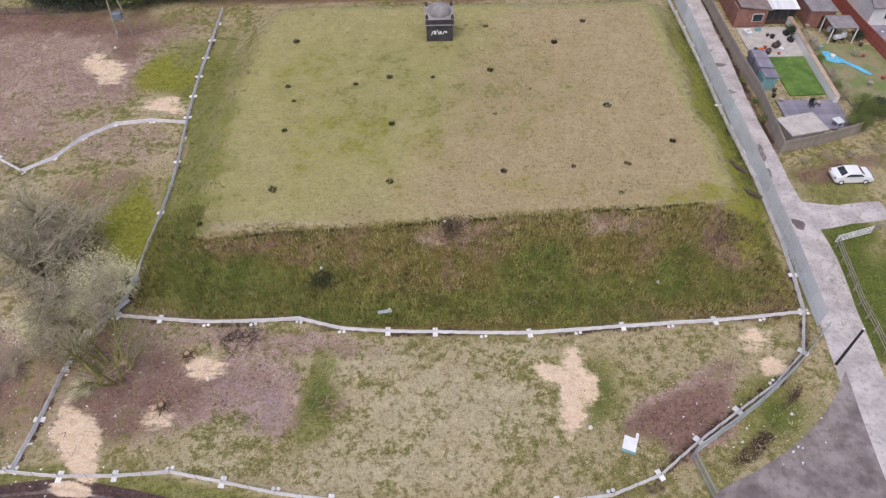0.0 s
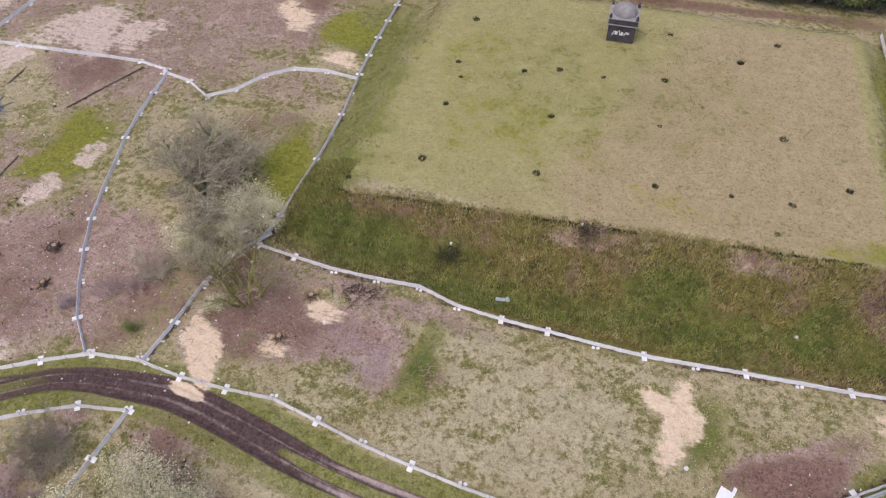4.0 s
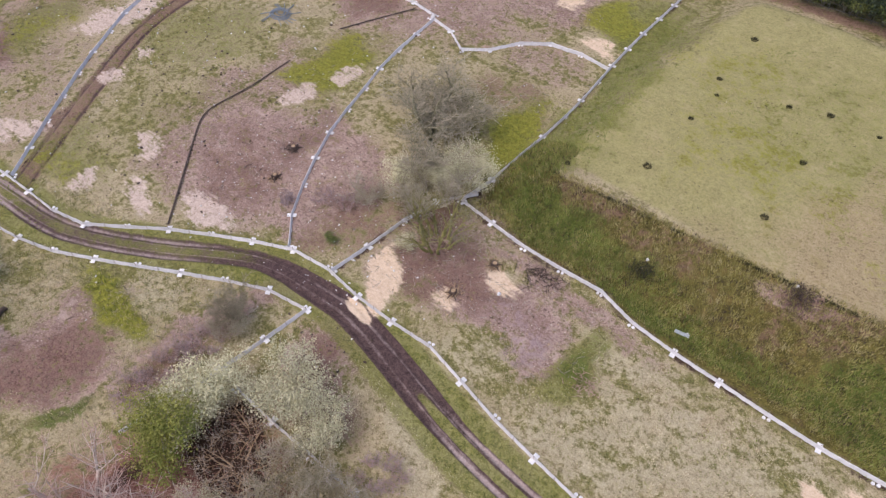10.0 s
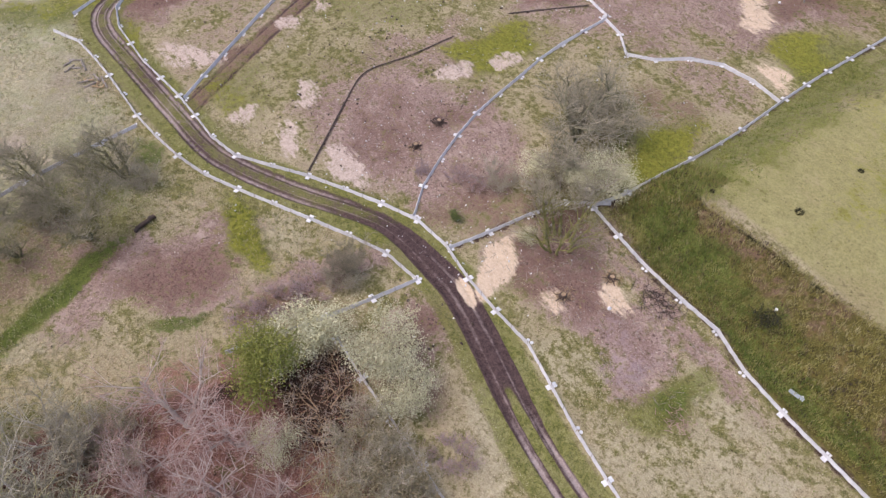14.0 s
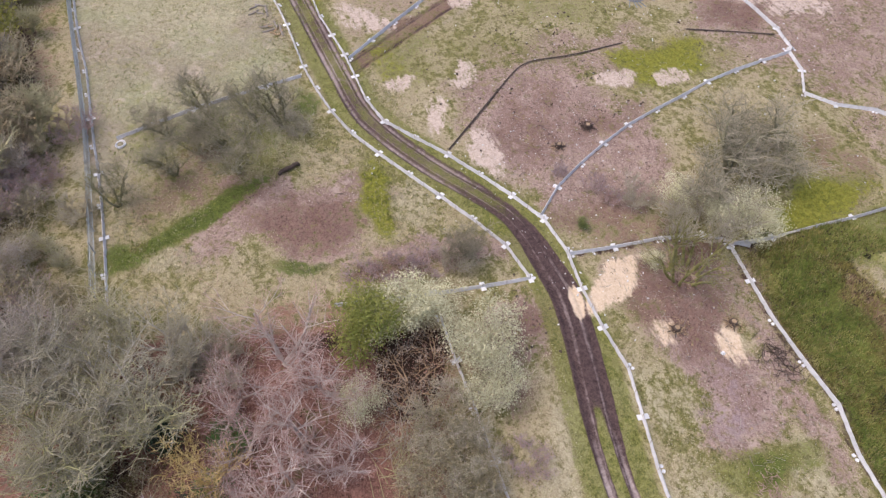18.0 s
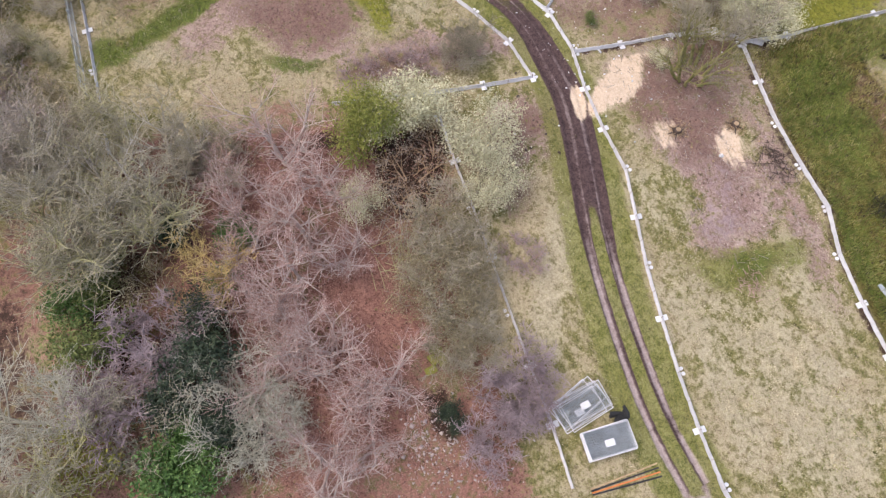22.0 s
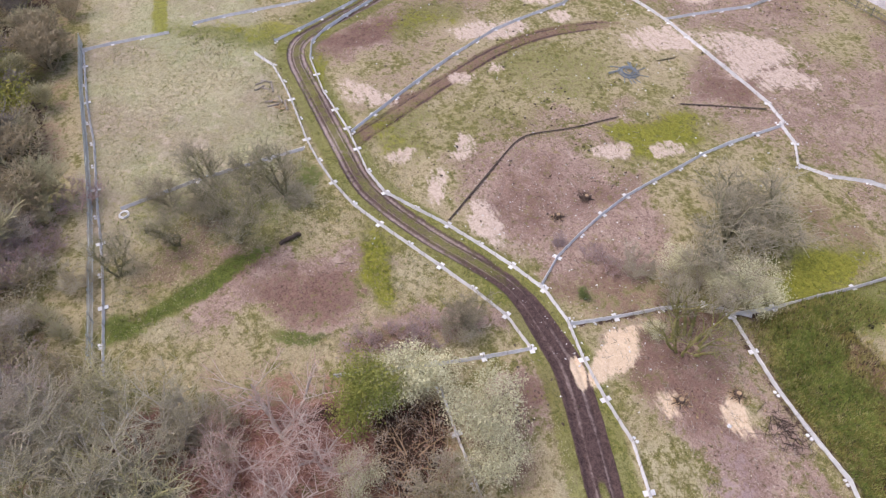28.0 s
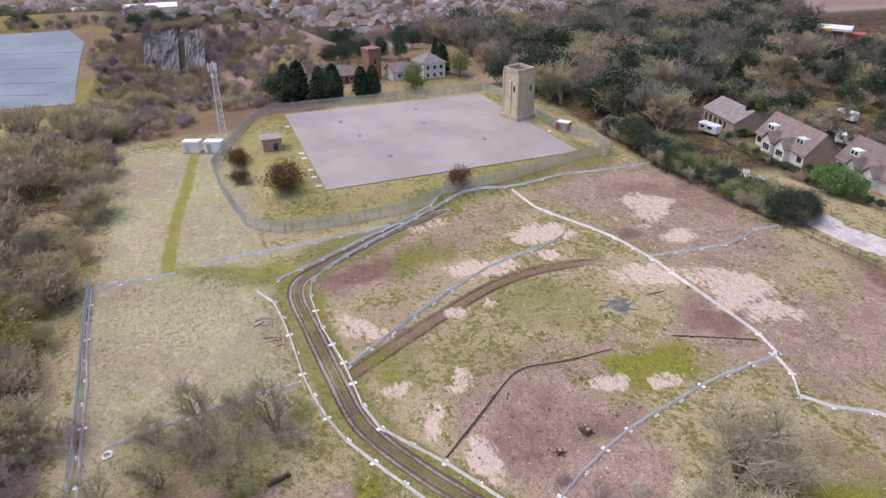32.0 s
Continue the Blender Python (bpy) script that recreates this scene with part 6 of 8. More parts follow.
def make_hut():
    ob = thing("brick_hut", "small flat-roofed brick valve hut on the bank", "hut", pose(-146.2, 8.4, 1.6, 0, 0, 3))
    part("wall", box("wall", "buff", (3.6, 4.0, 2.9), (0, 0, 1.45), 0.02), ob)
    part("roof", box("roof", "timber", (4.1, 4.5, 0.28), (0, 0, 3.04), 0.04), ob, "pale slab roof")
    part("door", box("door", "dark_wood", (0.12, 1.0, 2.0), (1.83, 0.6, 1.1), 0.01), ob)
    part("plinth", box("plinth", "concrete", (4.2, 4.6, 0.35), (0, 0, 0.1), 0.03), ob)


make_hut()


def make_mast():
    """A lattice telephone mast with aerials."""
    h, w0, w1 = 17.6, 0.75, 0.42
    ob = thing("lattice_mast", "tall grey steel lattice mast with white aerials at its top", "mast", pose(-160.8, -1.2, 0))
    leg = [((sx * w0, sy * w0, 0), (sx * w1, sy * w1, h)) for sx, sy in ((1, 1), (1, -1), (-1, -1), (-1, 1))]
    for a, b in leg:
        v, q = tubes([a], [b], [0.13], [0.10], 5)
        part("leg", quick("leg", v, q, "pale_steel"), ob)
    steps = 12
    for k in range(steps):
        u0, u1 = k / steps, (k + 1) / steps
        a0, b0 = [], []
        for i in range(4):
            (p, q_), (r, s) = leg[i], leg[(i + 1) % 4]
            a0.append(np.array(p) * (1 - u0) + np.array(q_) * u0), b0.append(np.array(r) * (1 - u1) + np.array(s) * u1)
            a0.append(np.array(p) * (1 - u1) + np.array(q_) * u1), b0.append(np.array(r) * (1 - u1) + np.array(s) * u1)
        v, q = tubes(a0, b0, [0.045] * 8, [0.045] * 8, 3)
        part("brace", quick("brace", v, q, "pale_steel"), ob)
    for k in range(3):
        part("aerial", box("aerial", "plate", (0.4, 0.2, 1.9), (0, -0.95, h - 0.6), 0.05), ob, "white panel aerial", pose(0, 0, 0, 0, 0, 120 * k + 20))
        part("dish", built("dish", "plate", ("rod", 0.38, 0.3, 0.2, 12, pose(0, -0.8, h - 2.6, 90))), ob, "white dish", pose(0, 0, 0, 0, 0, 120 * k + 70))
    part("head_frame", built("head_frame", "dull_steel", ("box", (1.9, 0.08, 0.08), pose(0, 0, h - 0.1)), ("box", (0.08, 1.9, 0.08), pose(0, 0, h - 1.1))), ob)
    part("lightning_rod", built("lightning_rod", "dull_steel", ("rod", 0.04, 0.02, 1.6, 5, pose(0, 0, h + 0.7))), ob)
    for x, y, label in ((-155.4, -8.0, "white equipment cabin with a pale roof"), (-153.9, -3.4, "cream equipment cabin beside the mast")):
        cab = thing("equipment_cabin", label, "cabin", pose(x, y, 0, 0, 0, 70), "mast cabins")
        tone = "render_white" if "white" in label else "block"
        part("body", box("body", tone, (3.6, 2.2, 2.3), (0, 0, 1.35), 0.03), cab)
        part("roof", box("roof", "plate", (3.8, 2.4, 0.18), (0, 0, 2.59), 0.03), cab)
        part("door", box("door", "dull_steel", (0.9, 0.08, 1.9), (-0.8, -1.12, 1.2), 0.01), cab)
        part("plinth", box("plinth", "concrete", (4.0, 2.6, 0.2), (0, 0, 0.1)), cab)
    red = thing("red_container", "small faded red site container by the palisade", "container", pose(-142.2, 75.6, 0, 0, 0, 40))
    part("body", box("body", "red_paint", (3.0, 2.2, 2.2), (0, 0, 1.1), 0.03), red)
    part("roof", box("roof", "plate", (3.05, 2.25, 0.1), (0, 0, 2.24)), red, "pale roof")
    part("door", box("door", "dull_steel", (1.0, 0.06, 1.8), (0.6, -1.12, 1.05)), red)
    post = thing("lamp_post", "tall grey steel post at the palisade corner", "post", pose(-111.6, 35.9, 0.2))
    part("shaft", built("shaft", "dull_steel", ("rod", 0.09, 0.06, 4.4, 6, pose(0, 0, 2.2))), post)
    part("cap", box("cap", "galv", (0.3, 0.2, 0.15), (0, 0, 4.45), 0.03), post)


make_mast()


# ---- the domed valve house on the grassed field ----
def make_valve_house():
    z = ground_z(-0.4, 80.4)
    ob = thing("valve_house", "dark stone valve house with a pale cornice and grey dome", "valve house", pose(-0.4, 80.6, z - 0.05, 0, 0, 2))
    part("wall", box("wall", "dark_stone", (3.3, 3.3, 2.3), (0, 0, 1.15), 0.04), ob)
    part("cornice", box("cornice", "grey_stone", (3.7, 3.7, 0.12), (0, 0, 2.38), 0.03), ob, "pale projecting cornice")
    part("parapet", box("parapet", "dark_stone", (3.55, 3.55, 0.65), (0, 0, 2.8), 0.03), ob)
    part("coping", box("coping", "grey_stone", (3.65, 3.65, 0.08), (0, 0, 3.17), 0.02), ob, "pale coping")
    bm = bmesh.new()
    bmesh.ops.create_uvsphere(bm, u_segments=20, v_segments=12, radius=1.5)
    bmesh.ops.delete(bm, geom=[v for v in bm.verts if v.co.z < -0.05], context="VERTS")
    for v in bm.verts:
        v.co.z = v.co.z * 0.82 + 3.2
        v.co.xy = v.co.xy * (1.0 + 0.03 * math.cos(10 * math.atan2(v.co.y, v.co.x)))
    me = bpy.data.meshes.new("dome")
    bm.to_mesh(me), bm.free()
    me.materials.append(MAT["grey_stone"])
    part("dome", me, ob, "ribbed grey dome")
    for sx in (-1, 1):
        for sy in (-1, 1):
            part("finial", built("finial", "dark_stone", ("box", (0.34, 0.34, 0.35), pose(sx * 1.6, sy * 1.6, 3.38)), ("rod", 0.2, 0.02, 0.3, 6, pose(sx * 1.6, sy * 1.6, 3.68))), ob)
    # unreadable white lettering sprayed on the wall
    for k, (u, w, hgt, lean) in enumerate(((-0.95, 0.12, 0.62, 20), (-0.6, 0.35, 0.5, 0), (-0.2, 0.12, 0.7, -15), (0.1, 0.32, 0.45, 10), (0.5, 0.12, 0.55, 25), (0.8, 0.3, 0.3, 0))):
        part("sprayed_bar", box("sprayed_bar", "plate", (w, 0.012, hgt), (0, 0, 0)), ob, "white sprayed bar", pose(u, -1.66, 1.25 + 0.05 * (k % 3), 0, lean, 0))


make_valve_house()


# ---- vents and clumps on the grassed field ----
def blades(n, spread, h, wide, seed, lean=0.5):
    """Verts and triangles of a clump of grass blades."""
    rng = np.random.RandomState(seed)
    a, r = rng.rand(n) * 2 * np.pi, spread * np.sqrt(rng.rand(n))
    root = np.stack([np.cos(a) * r, np.sin(a) * r, np.full(n, -0.03)], 1)
    t = rng.rand(n) * 2 * np.pi
    side = np.stack([np.cos(t), np.sin(t), 0 * t], 1) * wide
    tip = root + np.stack([np.cos(a) * lean * h, np.sin(a) * lean * h, np.full(n, h)], 1) * rng.uniform(0.6, 1.2, (n, 1)) + rng.normal(0, 0.12 * h, (n, 3))
    return np.stack([root - side, root + side, tip], 1).reshape(-1, 3)


MAT["rush"] = mottled("dark_rush", (0.03, 0.03, 0.014), (0.07, 0.065, 0.025), 2.0, 0.9, bump=0.0)
rush = [quick("rush_clump", blades(130, 0.42, 0.34, 0.05, 40 + k, 0.7), np.arange(390).reshape(-1, 3), "rush") for k in range(3)]
SPOTS = [(6.0, 63.8), (6.4, 54.2), (-17.4, 51.4), (-17.6, 60.9), (5.8, 72.4), (-17.3, 66.3), (-18.4, 69.1), (-18.7, 78.8), (-10.4, 69.6), (-6.4, 71.0), (-1.2, 71.0), (-5.7, 62.1),
         (14.3, 78.6), (5.7, 82.3), (18.6, 83.6), (18.1, 50.9), (19.6, 55.3), (19.0, 65.3), (-23.8, 46.6), (-5.5, 52.6), (13.8, 54.9), (25.2, 59.0)]
for k, (x, y) in enumerate(SPOTS):
    thing("rush_clump", "dark low clump of rushes in the short grass", "rush clump", pose(x, y, ground_z(x, y), 0, 0, 50 * k) @ Matrix.Scale(0.5 + 0.35 * ((k * 7) % 5) / 4, 4), "dark clumps on the field", data=rush[k % 3])


# ---- stumps, logs, brash ----
def log_mesh(name, length, r, material, seed):
    rng = np.random.RandomState(seed)
    n, s = 7, 8
    c = np.cumsum(np.r_[[[0, 0, 0]], np.c_[np.full(n - 1, length / (n - 1)), rng.normal(0, 0.03 * length, (n - 1, 1)), rng.normal(0, 0.01 * length, (n - 1, 1))]], 0) - [length / 2, 0, 0]
    a = np.arange(s) * 2 * np.pi / s
    rad = r * rng.uniform(0.85, 1.1, n)
    v = [(p[0], p[1] + rad[i] * math.cos(t), p[2] + rad[i] * math.sin(t) + r * 0.9) for i, p in enumerate(c) for t in a]
    f = [(i * s + j, i * s + (j + 1) % s, (i + 1) * s + (j + 1) % s, (i + 1) * s + j) for i in range(n - 1) for j in range(s)]
    return mesh_of(name, v, f + [tuple(range(s))[::-1], tuple(range((n - 1) * s, n * s))], material)


def stump(x, y, seed):
    ob = thing("tree_stump", "cut dark tree stump with splintered roots and fresh chips", "stump", pose(x, y, ground_z(x, y), 0, 0, seed * 40), "stumps")
    rng = np.random.RandomState(seed)
    part("bole", built("bole", "dark_wood", ("rod", 0.45, 0.32, 0.5, 9, pose(0, 0, 0.22))), ob)
    part("cut_face", built("cut_face", "bark_tan", ("rod", 0.22, 0.21, 0.03, 9, pose(0.04, 0, 0.485))), ob, "tan sawn face")
    for k in range(6):
        part("root", built("root", "dark_wood", ("rod", 0.12, 0.03, 0.8, 5, pose(0.45, 0, 0.12, 0, 100))), ob, m=pose(0, 0, 0, 0, 0, 60 * k + 20 * rng.rand()))
    v = blades(90, 1.5, 0.06, 0.05, seed, 1.5)
    tagged(part("chips", quick("chips", v, np.arange(len(v)).reshape(-1, 3), "wood_fresh"), ob, "pale wood chips"), kind="stuff")


for k, (x, y) in enumerate(((-22.5, 33.3), (-23.4, 28.3), (-47.2, 27.5), (-49.0, 31.7))):
    stump(x, y, k + 1)
LOG_A, LOG_B, LOG_C = log_mesh("log", 2.4, 0.22, "dark_wood", 1), log_mesh("log", 1.5, 0.12, "timber", 2), log_mesh("log", 1.1, 0.1, "wood_fresh", 3)
thing("fallen_log", "dark fallen log lying in the dead bracken", "log", pose(-52.5, -0.4, 0, 0, 0, 115), data=LOG_A)
for k in range(9):
    thing("cut_log", "short pale cut log in a loose pile", "log", pose(-76.8 + 1.0 * math.sin(k * 2.1), 1.9 + 0.9 * math.cos(k * 1.7), 0.08 * (k % 3), 0, 0, 47 * k), "log pile by the track", data=LOG_C if k % 2 else LOG_B)
for k in range(6):
    thing("cut_log", "short grey cut log lying in grass", "log", pose(-81.6 + 1.0 * math.sin(k * 2.6), 0.9 + 0.8 * math.cos(k * 1.9), 0, 0, 0, 61 * k), "log pile by the track", data=LOG_B)
for x, y, turn, label in ((31.8, 56.2, 130, "weathered plank lying by the lane fence"), (32.3, 52.4, 145, "weathered plank lying by the lane fence")):
    thing("plank", label, "plank", pose(x, y, ground_z(x, y), 0, 0, turn), "planks by the fence", data=LOG_A)


def brash(x, y, n, spread, length, material, label, seed, h=0.3):
    rng = np.random.RandomState(seed)
    a = rng.rand(n) * 2 * np.pi
    c = np.stack([rng.normal(0, spread, n), rng.normal(0, spread, n), rng.rand(n) * h], 1)
    d = np.stack([np.cos(a), np.sin(a), rng.normal(0.1, 0.15, n)], 1) * length * rng.uniform(0.4, 1, (n, 1))
    v, q = tubes(c - d / 2, c + d / 2, np.full(n, 0.03), np.full(n, 0.012), 4)
    thing("brash_heap", label, "brash", pose(x, y, ground_z(x, y)), "brash heaps", kind="stuff", data=quick("brash_heap", v, q, material))


brash(-19.0, 35.0, 60, 0.9, 1.6, "dark_wood", "heap of dark cut branches beside the fence", 1)
brash(-17.2, 35.4, 40, 0.7, 1.4, "dark_wood", "heap of dark cut branches beside the fence", 2)
brash(-22.5, 33.3, 70, 0.42, 0.7, "bark_tan", "dark splintered roots heaped round a stump", 21, 0.45)
brash(-23.4, 28.3, 60, 0.4, 0.7, "bark_tan", "dark splintered roots heaped round a stump", 22, 0.4)
brash(-47.2, 27.5, 50, 0.4, 0.6, "bark_tan", "dark splintered roots heaped round a stump", 23, 0.4)
brash(-49.2, 31.6, 50, 0.6, 0.9, "dark_wood", "small heap of dark twigs on bare soil", 3)
brash(-9.0, 28.2, 50, 0.7, 0.8, "twig_pink", "low pinkish bramble remains in the grass", 4)
brash(0.9, 46.2, 260, 0.75, 0.5, "dark_wood", "dead brown bramble patch at the bank top", 5, 0.5)
brash(-11.4, 41.2, 320, 0.65, 0.5, "rush", "dark dead bramble clump on the grass bank", 6, 0.8)
brash(27.8, 46.6, 220, 1.4, 0.45, "dark_wood", "dead brown bracken patch on the bank", 7, 0.4)
brash(-21.0, 3.0, 40, 1.2, 3.2, "bark_grey", "fallen bare branches in the thicket hollow", 8, 0.9)
brash(-18.6, 2.6, 30, 1.0, 3.0, "bark_green", "fallen mossy branches in the thicket hollow", 9, 1.0)
brash(-47.5, 57.8, 40, 1.0, 1.0, "dark_wood", "dark brash on disturbed soil by the fence", 10)
brash(-83.5, 87.0, 50, 1.0, 1.5, "dark_wood", "dark branches piled against the boundary", 11)


# ---- stacked panels, pipes and loose stuff by the track ----
def flat_panel(m, label, bright=True):
    L, T = 3.45, 2.0
    ob = thing("stored_fence_panel", label, "fence panel", m, "stored panels")
    e = [((0, 0, 0), (L, 0, 0)), ((0, T, 0), (L, T, 0)), ((0, 0, 0), (0, T, 0)), ((L, 0, 0), (L, T, 0))]
    v, q = tubes([a for a, b in e], [b for a, b in e], [0.03] * 4, [0.03] * 4, 6)
    part("frame", quick("frame", v, q, "galv"), ob)
    a = [(x, 0, 0) for x in np.linspace(0.06, L - 0.06, 46)] + [(0, y, 0) for y in np.linspace(0.15, T - 0.15, 10)]
    b = [(x, T, 0) for x in np.linspace(0.06, L - 0.06, 46)] + [(L, y, 0) for y in np.linspace(0.15, T - 0.15, 10)]
    v, q = tubes(a, b, [0.006] * len(a), [0.006] * len(a), 3)
    part("wire_mesh", quick("wire_mesh", v, q, "dull_steel"), ob)
    if bright:
        part("sign_plate", box("sign_plate", "plate", (0.72, 0.5, 0.03), (L * 0.48, T * 0.42, 0.05), 0.01), ob, "white plate")


for k in range(16):
    flat_panel(pose(-0.22 + 0.03 * math.sin(k), 11.2 + 0.04 * math.cos(2 * k), 0.08 + 0.065 * k, 0, 0, 89 + 0.6 * math.sin(3 * k)), "galvanised fence panel in a neat flat stack", k == 15)
for k in range(7):
    flat_panel(pose(-2.7 + 0.25 * math.sin(5 * k), 10.6 + 0.3 * math.cos(3 * k), 0.08 + 0.07 * k, 0, 0, 106 + 7 * math.sin(4 * k)), "galvanised fence panel in an untidy pile", k in (3, 6))
foot_pile = box("panel_foot", "rubber", (0.7, 0.24, 0.13), (0, 0, 0.065), 0.03)
for k in range(14):
    thing("panel_foot", "dark rubber fence foot heaped between panel stacks", "fence foot", pose(-2.6 + 0.3 * math.sin(k * 2.4), 14.6 + 0.5 * math.cos(k * 1.3), 0.13 * (k % 4), 0, 0, 37 * k), "loose fence feet", data=foot_pile)
for k, (name, tone) in enumerate((("orange", "wood_fresh"), ("black", "black"), ("orange", "orange"), ("black", "black"))):
    v, q = tubes([(0, -2.6, 0.06)], [(0, 2.6, 0.06)], [0.06], [0.06], 8)
    thing("pipe", ("dark" if name == "black" else "orange-brown") + " plastic pipe lying on the grass", "pipe", pose(1.4 + 0.22 * k, 13.2, 0, 0, 0, 3 - 2 * k), "loose pipes", data=quick("pipe", v, q, tone))
crate = box("crate", "leaf_lime", (0.9, 0.6, 0.45), (0, 0, 0.22), 0.05)
for k, (x, y, a) in enumerate(((-10.6, 2.6, 20), (-11.3, 3.0, 60), (-9.9, 2.2, 100), (-10.4, 3.3, 10))):
    thing("mossy_block", "yellow-green mossy stone block in the thicket", "stone block", pose(x, y, 0, 5 * k, 4, a), "mossy blocks", data=crate)


def rubble(x0, y0, sx, sy, n, seed, material, lo, hi, name, label, kind="stuff"):
    """Many angular stones in one mesh."""
    rng = np.random.RandomState(seed)
    base = np.array([(1, 0, 0), (-1, 0, 0), (0, 1, 0), (0, -1, 0), (0, 0, 1), (0, 0, -1)], float)
    tri = np.array([(0, 2, 4), (2, 1, 4), (1, 3, 4), (3, 0, 4), (2, 0, 5), (1, 2, 5), (3, 1, 5), (0, 3, 5)])
    c = np.stack([x0 + sx * rng.normal(0, 1, n), y0 + sy * rng.normal(0, 1, n)], 1)
    c = np.c_[c, land(c[:, 0], c[:, 1])]
    s = lo + (hi - lo) * rng.rand(n, 1, 1) ** 3
    v = base[None] * s * rng.uniform(0.5, 1.2, (n, 6, 3)) + base[None] * 0 + rng.normal(0, 0.25, (n, 6, 3)) * s
    v = v * [1, 1, 0.7] + c[:, None] + np.array([0, 0, 0.3]) * s
    f = tri[None] + 6 * np.arange(n)[:, None, None]
    return thing(name, label, "rubble", kind=kind, data=quick(name, v.reshape(-1, 3), f.reshape(-1, 3), material))


MAT["stone_pink"] = mottled("pinkish_grey_stone", (0.42, 0.34, 0.315), (0.60, 0.52, 0.48), 3.0, 0.9)
rubble(-5.4, 0.6, 1.3, 1.3, 300, 1, "stone_pink", 0.03, 0.2, "rubble_heap", "scattered pale stones and broken rubble in the thicket")
rubble(-2.6, 1.6, 1.6, 2.0, 300, 2, "stone_pink", 0.03, 0.16, "rubble_heap", "scattered pale stones and broken rubble in the thicket")
rubble(26.0, 26.0, 2.6, 1.8, 110, 3, "block", 0.03, 0.17, "litter_scatter", "pale stones and litter strewn on the verge")
rubble(-22.5, 29.5, 4.0, 3.0, 120, 4, "wood_fresh", 0.03, 0.14, "chip_scatter", "pale wood chips and stones on bare soil")
rubble(-46.0, 28.0, 7.0, 9.0, 420, 5, "block", 0.03, 0.13, "stone_scatter", "small pale stones over the bare soil")
rubble(-75.0, 50.0, 22.0, 18.0, 900, 6, "block", 0.04, 0.16, "stone_scatter", "small pale stones over the bare soil")
rubble(-66.0, 30.0, 12.0, 10.0, 500, 7, "dark_wood", 0.04, 0.2, "clod_scatter", "dark clods and bits of wood on the soil")
rubble(-90.0, 45.0, 16.0, 20.0, 600, 8, "dark_wood", 0.05, 0.22, "clod_scatter", "dark clods and bits of wood on the soil")
rubble(-33.0, 27.5, 3.5, 5.5, 160, 9, "block", 0.04, 0.16, "stone_scatter", "pale stones and debris along the fence")
rubble(-28.0, 14.0, 2.4, 2.4, 110, 10, "dark_wood", 0.05, 0.22, "clod_scatter", "dark clods beside the muddy track")


def coil(x, y, r, material, label, seed, rings=7, stray=10):
    rng = np.random.RandomState(seed)
    pts0, pts1 = [], []
    for k in range(rings):
        rr, z = r * (1 - 0.09 * k) * rng.uniform(0.93, 1.05), 0.05 + 0.05 * k
        a = np.linspace(0, 2 * np.pi, 29)
        p = np.stack([np.cos(a) * rr + rng.normal(0, 0.08), np.sin(a) * rr * 0.9 + rng.normal(0, 0.08), z + 0.03 * np.sin(3 * a)], 1)
        pts0.append(p[:-1]), pts1.append(p[1:])
    for k in range(stray):
        a = rng.rand() * 6.28
        pts0.append(np.array([[math.cos(a) * r * 0.8, math.sin(a) * r * 0.8, 0.2]])), pts1.append(np.array([[math.cos(a + 0.3) * r * 1.8, math.sin(a + 0.3) * r * 1.8, 0.05]]))
    a, b = np.concatenate(pts0), np.concatenate(pts1)
    v, q = tubes(a, b, np.full(len(a), 0.05), np.full(len(a), 0.05), 5)
    thing("pipe_coil", label, "pipe coil", pose(x, y, 0), data=quick("pipe_coil", v, q, material))




def sticks(n, x0, x1, y0, y1, seed, material, label):
    """Cut sticks and straw stalks strewn over the soil, in one mesh."""
    rng = np.random.RandomState(seed)
    x, y = rng.uniform(x0, x1, n), rng.uniform(y0, y1, n)
    keep = (patches(x, y, SOIL + HEATH_AND_SHADE) > 0.3) & (line_distance(x, y, TRACK) > 2.0)
    x, y = x[keep], y[keep]
    a, L = rng.rand(len(x)) * 6.28, rng.uniform(0.25, 0.95, len(x)) ** 1.6
    z = land(x, y) + 0.12
    d = np.stack([np.cos(a) * L, np.sin(a) * L, rng.normal(0, 0.06, len(x))], 1) / 2
    c = np.stack([x, y, z], 1)
    v, q = tubes(c - d, c + d, np.full(len(x), 0.022), np.full(len(x), 0.014), 3)
    thing("stick_scatter", label, "sticks", kind="stuff", data=quick("stick_scatter", v, q, material))


sticks(2600, -112, -30, 8, 90, 1, "timber", "pale sticks and stalks strewn over the bare soil")
sticks(2200, -112, -30, 8, 90, 2, "dark_wood", "dark twigs strewn over the bare soil")
sticks(500, -34, -10, 24, 38, 3, "timber", "pale sticks and stalks strewn over the bare soil")
sticks(400, -60, -30, -16, 14, 4, "dark_wood", "dark twigs strewn over the dead bracken")
coil(-70.0, 47.9, 1.5, "liner", "loose coil of blue-grey plastic pipe on the soil", 3, 8, 14)
coil(-61.6, -16.9, 0.55, "plate", "small white coil of pipe by the fence", 4, 3, 0)
sheet = thing("plastic_board", "crumpled white and turquoise board lying on the grass", "board", pose(14.9, 24.9, 0.05, 4, 3, 70))
part("white_face", box("white_face", "plate", (1.3, 1.1, 0.05), (0, 0, 0.06), 0.02), sheet)
part("edge_strip", box("edge_strip", "turquoise", (0.25, 1.1, 0.06), (-0.72, 0, 0.07), 0.02), sheet, "turquoise edge strip")
part("torn_flap", box("torn_flap", "plate", (0.7, 0.25, 0.05), (0.85, -0.45, 0.05), 0.02), sheet)
bag = built("plastic_bag", "plate", ("rod", 0.2, 0.08, 0.22, 7, pose(0, 0, 0.1, 12, 7)))
